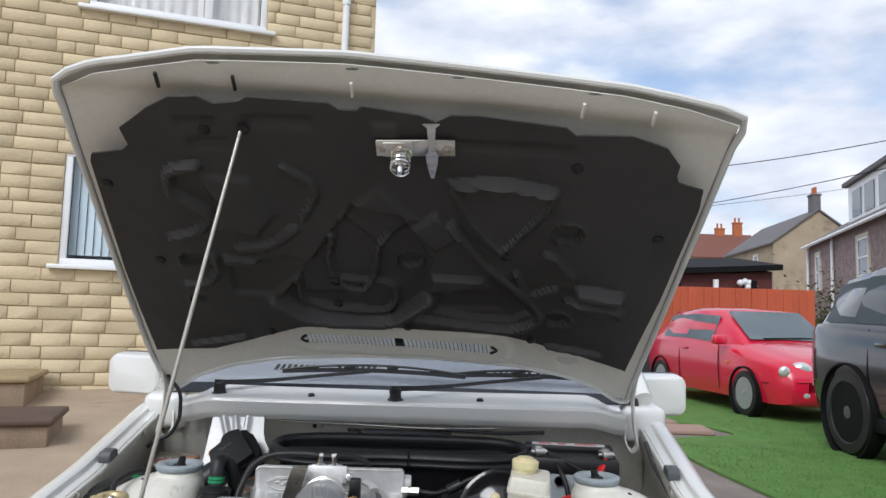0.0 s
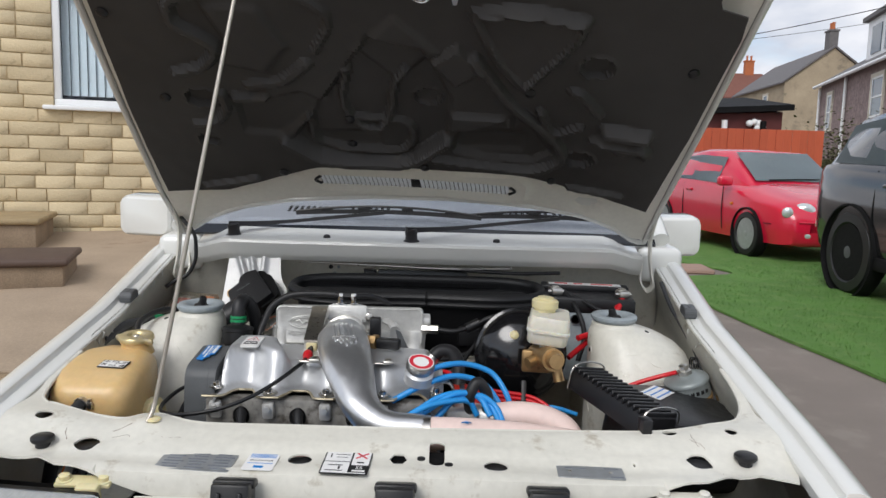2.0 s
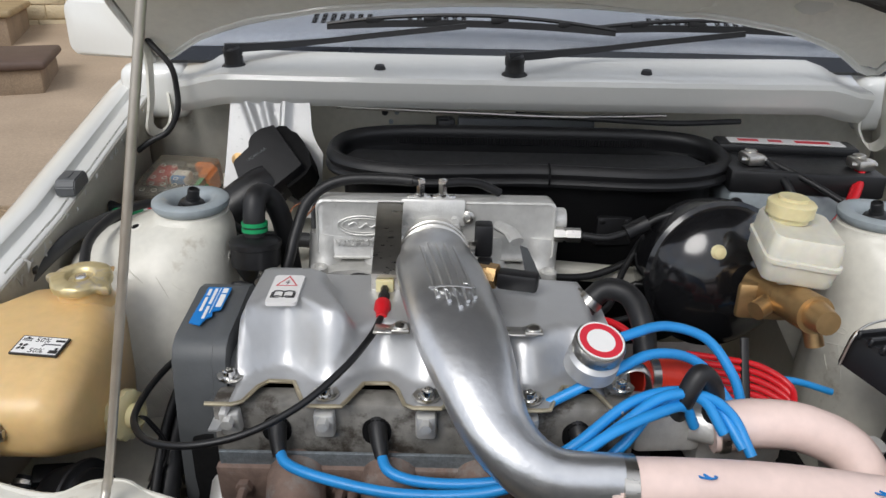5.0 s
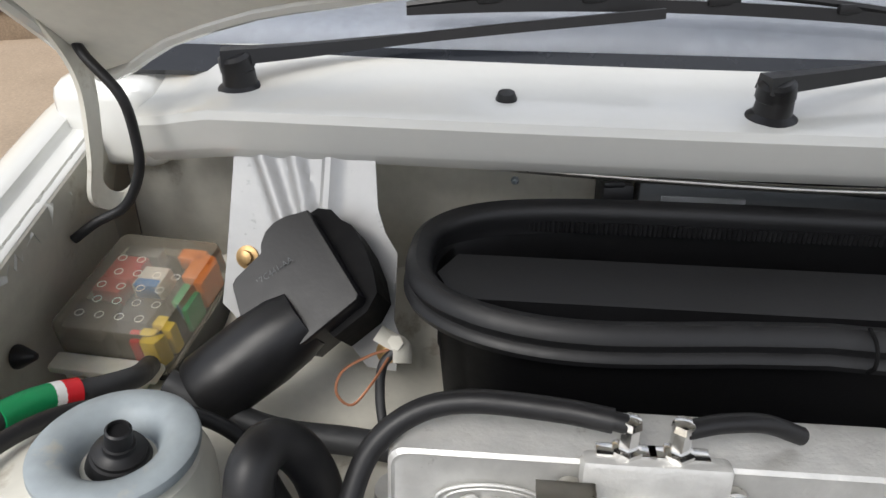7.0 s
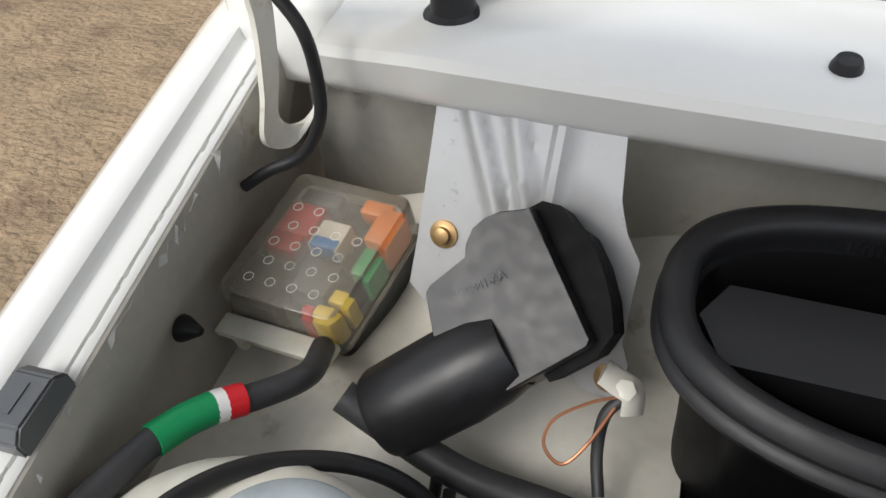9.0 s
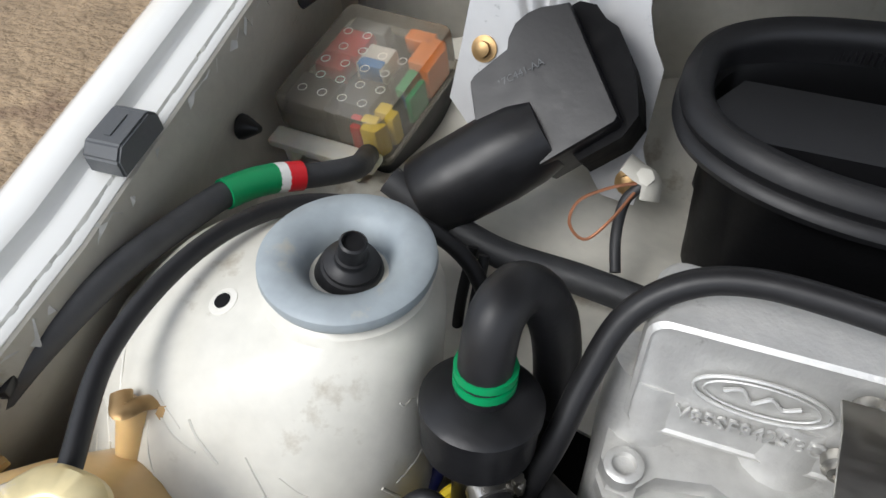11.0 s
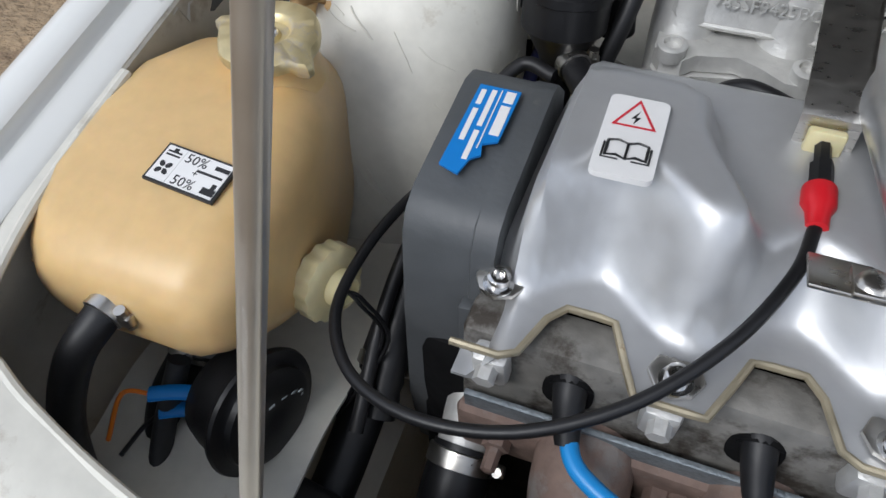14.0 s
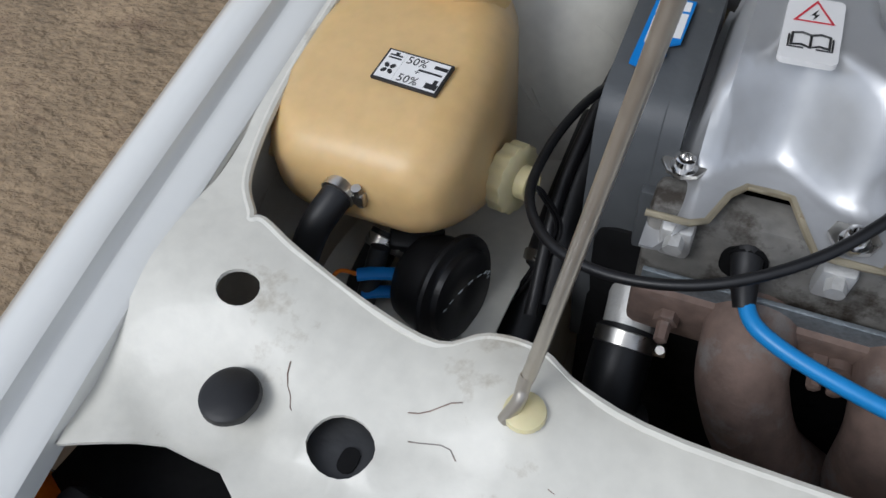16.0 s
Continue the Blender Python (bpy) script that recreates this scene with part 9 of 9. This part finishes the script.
CARGLASS = material("dark_car_glass", (0.10, 0.13, 0.14), 0.05, var=0.1, scale=2, bump=0.0)
# reflected sky is put into this pale, half-metal base colour
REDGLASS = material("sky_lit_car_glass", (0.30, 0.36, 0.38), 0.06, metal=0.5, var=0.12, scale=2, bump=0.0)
REDCAR = material("faded_red_car_paint", (0.62, 0.012, 0.045), 0.22, var=0.05, coat=0.7, bump=0.01)
BLACKCAR = material("wet_black_car_paint", (0.016, 0.015, 0.016), 0.14, var=0.3, coat=0.8, bump=0.10, bump_scale=30)
BLUECAR = material("grey_blue_car_paint", (0.10, 0.16, 0.19), 0.25, var=0.06, coat=0.6, bump=0.01)
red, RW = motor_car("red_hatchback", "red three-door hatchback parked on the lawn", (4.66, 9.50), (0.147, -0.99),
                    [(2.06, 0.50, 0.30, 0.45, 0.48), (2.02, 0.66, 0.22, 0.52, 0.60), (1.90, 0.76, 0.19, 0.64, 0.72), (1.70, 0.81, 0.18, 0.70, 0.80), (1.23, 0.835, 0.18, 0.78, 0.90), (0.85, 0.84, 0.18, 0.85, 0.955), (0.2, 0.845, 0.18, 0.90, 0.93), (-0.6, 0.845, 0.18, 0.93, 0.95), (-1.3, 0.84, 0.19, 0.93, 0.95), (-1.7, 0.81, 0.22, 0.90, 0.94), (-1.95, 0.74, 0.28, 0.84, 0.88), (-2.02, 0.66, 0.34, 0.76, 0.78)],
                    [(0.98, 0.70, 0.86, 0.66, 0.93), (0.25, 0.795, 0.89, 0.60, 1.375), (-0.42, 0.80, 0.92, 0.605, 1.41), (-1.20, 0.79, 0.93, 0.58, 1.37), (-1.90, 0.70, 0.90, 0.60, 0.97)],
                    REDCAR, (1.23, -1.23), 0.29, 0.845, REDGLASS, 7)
HLAMP = material("clear_car_lamp", (0.62, 0.66, 0.66), 0.1, metal=0.4, var=0.2, scale=20, bump=0.2, bump_scale=50)
for side in (-1, 1):
    for x, y, z, r, nm in ((1.90, 0.50, 0.63, 0.135, "headlight"), (1.93, 0.735, 0.615, 0.065, "side_lamp"), (2.02, 0.55, 0.34, 0.06, "fog_lamp")):
        bm = B()
        bmesh.ops.create_uvsphere(bm, u_segments=24, v_segments=14, radius=r, matrix=RW @ Matrix.Translation((x, side * y, z)) @ Matrix.Rotation(radians(side * 26), 4, "Z") @ Matrix.Diagonal((0.5, 1.25 if nm == "fog_lamp" else 1.0, 0.75 if nm != "side_lamp" else 1, 1)))
        part(nm, bm, HLAMP, red)
    bm = B()
    box(bm, (0.80, side * 0.95, 0.955), (0.12, 0.20, 0.13), bevel=0.04, seg=3, m=RW)
    part("door_mirror", bm, REDCAR, red)
    for x in (0.62, -0.55):
        bm = B()
        tube(bm, [RW @ V((x, side * 0.852, 0.30)), RW @ V((x - 0.02, side * 0.862, 0.60)), RW @ V((x - 0.05, side * 0.832, 0.90))], 0.006, 6)
        part("shut_line", bm, MATT, red)
    bm = B()
    tube(bm, [RW @ V((1.95, side * 0.70, 0.45)), RW @ V((1.70, side * 0.83, 0.46)), RW @ V((1.62, side * 0.845, 0.46))], 0.006, 6)
    part("shut_line", bm, MATT, red)
    bm = B()
    box(bm, (-0.38, side * 0.862, 0.80), (0.16, 0.02, 0.035), bevel=0.008, m=RW)
    part("door_handle", bm, REDCAR, red)
    bm = B()
    box(bm, (0.83, side * 0.853, 0.66), (0.07, 0.012, 0.035), bevel=0.005, m=RW)
    part("side_repeater", bm, AMBER, red)
bm = B()
box(bm, (2.055, 0, 0.33), (0.04, 0.75, 0.09), bevel=0.02, m=RW)
part("lower_grille", bm, MATT, red)
bm = B()
tube(bm, [RW @ V((2.03, -0.64, 0.50)), RW @ V((2.09, -0.3, 0.50)), RW @ V((2.10, 0, 0.50)), RW @ V((2.09, 0.3, 0.50)), RW @ V((2.03, 0.64, 0.50))], 0.012, 8)
part("bumper_line", bm, REDCAR, red)
bm = B()
tube(bm, [RW @ V((0.96, -0.4, 0.985)), RW @ V((0.93, 0.1, 1.0)), RW @ V((0.90, 0.5, 1.0))], 0.010, 6)
part("wiper", bm, MATT, red)
suv, SW = motor_car("black_suv", "wet black off-roader parked beside the lawn", (4.84, 4.05), (0.0, -1.0),
                    [(2.35, 0.70, 0.40, 0.80, 0.86), (2.25, 0.90, 0.30, 0.95, 1.02), (1.40, 0.975, 0.28, 1.08, 1.16), (0.9, 0.98, 0.28, 1.14, 1.19), (0.0, 0.98, 0.28, 1.16, 1.18), (-1.0, 0.98, 0.28, 1.18, 1.20), (-1.7, 0.97, 0.30, 1.20, 1.22), (-2.12, 0.92, 0.36, 1.18, 1.20), (-2.24, 0.84, 0.44, 1.06, 1.08)],
                    [(1.35, 0.86, 1.10, 0.80, 1.18), (0.55, 0.93, 1.13, 0.70, 1.70), (-0.35, 0.94, 1.15, 0.72, 1.78), (-1.30, 0.935, 1.17, 0.71, 1.75), (-1.86, 0.90, 1.19, 0.68, 1.68), (-2.14, 0.84, 1.17, 0.76, 1.22)],
                    BLACKCAR, (1.375, -1.375), 0.385, 0.985, CARGLASS, 10)
for side in (-1, 1):
    bm = B()
    box(bm, (-0.75, side * 1.0, 1.02), (0.24, 0.035, 0.04), bevel=0.012, m=SW)
    part("door_handle", bm, BLACKCAR, suv)
    bm = B()
    box(bm, (-2.16, side * 0.88, 0.62), (0.05, 0.05, 0.14), bevel=0.012, m=SW)
    part("reflector", bm, UPVC, suv)
    bm = B()
    box(bm, (0.0, side * 0.97, 0.33), (2.0, 0.05, 0.12), bevel=0.02, m=SW)
    part("sill", bm, MATT, suv)
    for x in (-1.0, 0.1):
        bm = B()
        tube(bm, [SW @ V((x, side * 0.985, 0.45)), SW @ V((x - 0.02, side * 0.998, 0.75)), SW @ V((x - 0.03, side * 0.965, 1.15))], 0.006, 6)
        part("shut_line", bm, MATT, suv)
est, EW = motor_car("estate_car", "grey-blue estate car parked beyond the fence", (9.7, 19.6), (0.45, 0.9),
                    [(2.2, 0.6, 0.3, 0.6, 0.65), (2.05, 0.8, 0.22, 0.75, 0.8), (1.2, 0.85, 0.2, 0.9, 0.98), (0.4, 0.86, 0.2, 0.98, 1.0), (-1.4, 0.86, 0.2, 1.0, 1.02), (-2.1, 0.82, 0.28, 0.98, 1.0), (-2.25, 0.74, 0.36, 0.9, 0.92)],
                    [(1.0, 0.72, 0.94, 0.68, 1.0), (0.3, 0.8, 0.98, 0.62, 1.48), (-0.5, 0.81, 1.0, 0.63, 1.52), (-1.5, 0.8, 1.0, 0.62, 1.50), (-1.85, 0.78, 1.0, 0.62, 1.46), (-2.2, 0.74, 0.98, 0.66, 1.02)],
                    BLUECAR, (1.3, -1.3), 0.31, 0.86, CARGLASS, 7)
for side in (-1, 1):
    bm = B()
    box(bm, (-2.17, side * 0.74, 1.0), (0.08, 0.12, 0.2), bevel=0.03, m=EW)
    part("rear_lamp", bm, RED, est)
    bm = B()
    tube(bm, [EW @ V((0.2, side * 0.58, 1.52)), EW @ V((-0.6, side * 0.6, 1.57)), EW @ V((-1.7, side * 0.58, 1.50))], 0.018, 8)
    part("roof_rail", bm, MATT, est)

# ---- stone blocks of the house: the nearest as pieces, the rest joined ----
rb_ = random.Random(21)
COURSE = 0.148
block_mesh = {}


def block_data(w, k):
    key = (round(w * 20), k)
    if key not in block_mesh:
        bm = B()
        w2 = key[0] / 20
        rr = random.Random(key[0] * 7 + k)
        box(bm, (0, 0, 0), (w2 - 0.009, COURSE - 0.009, 0.034), bevel=0.006, seg=1)
        for v in bm.verts:
            v.co += V((rr.uniform(-1, 1) * 0.003, rr.uniform(-1, 1) * 0.003, rr.uniform(-1, 1) * 0.004))
        block_mesh[key] = to_mesh("stone_block", bm, STONE, 60)
    return block_mesh[key]


far = B()
made = 0
rowi = 0
z = -0.05
while z < 6.6:
    u = -0.02 + rb_.uniform(0, 0.1)
    while u < 5.6:
        w = rb_.choice((0.20, 0.25, 0.30, 0.30, 0.35, 0.40, 0.45, 0.50))
        a, b = u, u + w
        u = b
        zc = z + COURSE / 2
        clip = False
        for (u0, u1, z0, z1) in ((win_low[0], win_low[1], win_low[2] - 0.06, win_low[3]), (win_up[0], win_up[1], win_up[2] - 0.06, win_up[3])):
            if z0 < zc < z1:
                if a < u0 < b:
                    b = u0
                    u = u1
                    w = b - a
                elif u0 <= a < u1:
                    clip = True
        if clip or w < 0.09:
            continue
        w = max(0.1, round(w * 20) / 20)
        m = facing(on_wall((a + b) / 2, zc, -0.012 + rb_.uniform(-0.004, 0.006)), wall_d, V((0, 0, 1)))
        if z < 3.1 and made < 300:
            ob = new("stone_block", block_data(w, rb_.randrange(3)))
            ob.parent = core
            ob.matrix_basis = m
            made += 1
        else:
            box(far, (0, 0, 0), (w - 0.009, COURSE - 0.009, 0.034), bevel=0.006, seg=1, m=m)
    z += COURSE
upper = part("upper_blocks", far, STONE_FAR, core, angle=60)
tagged(upper, kind="stuff")
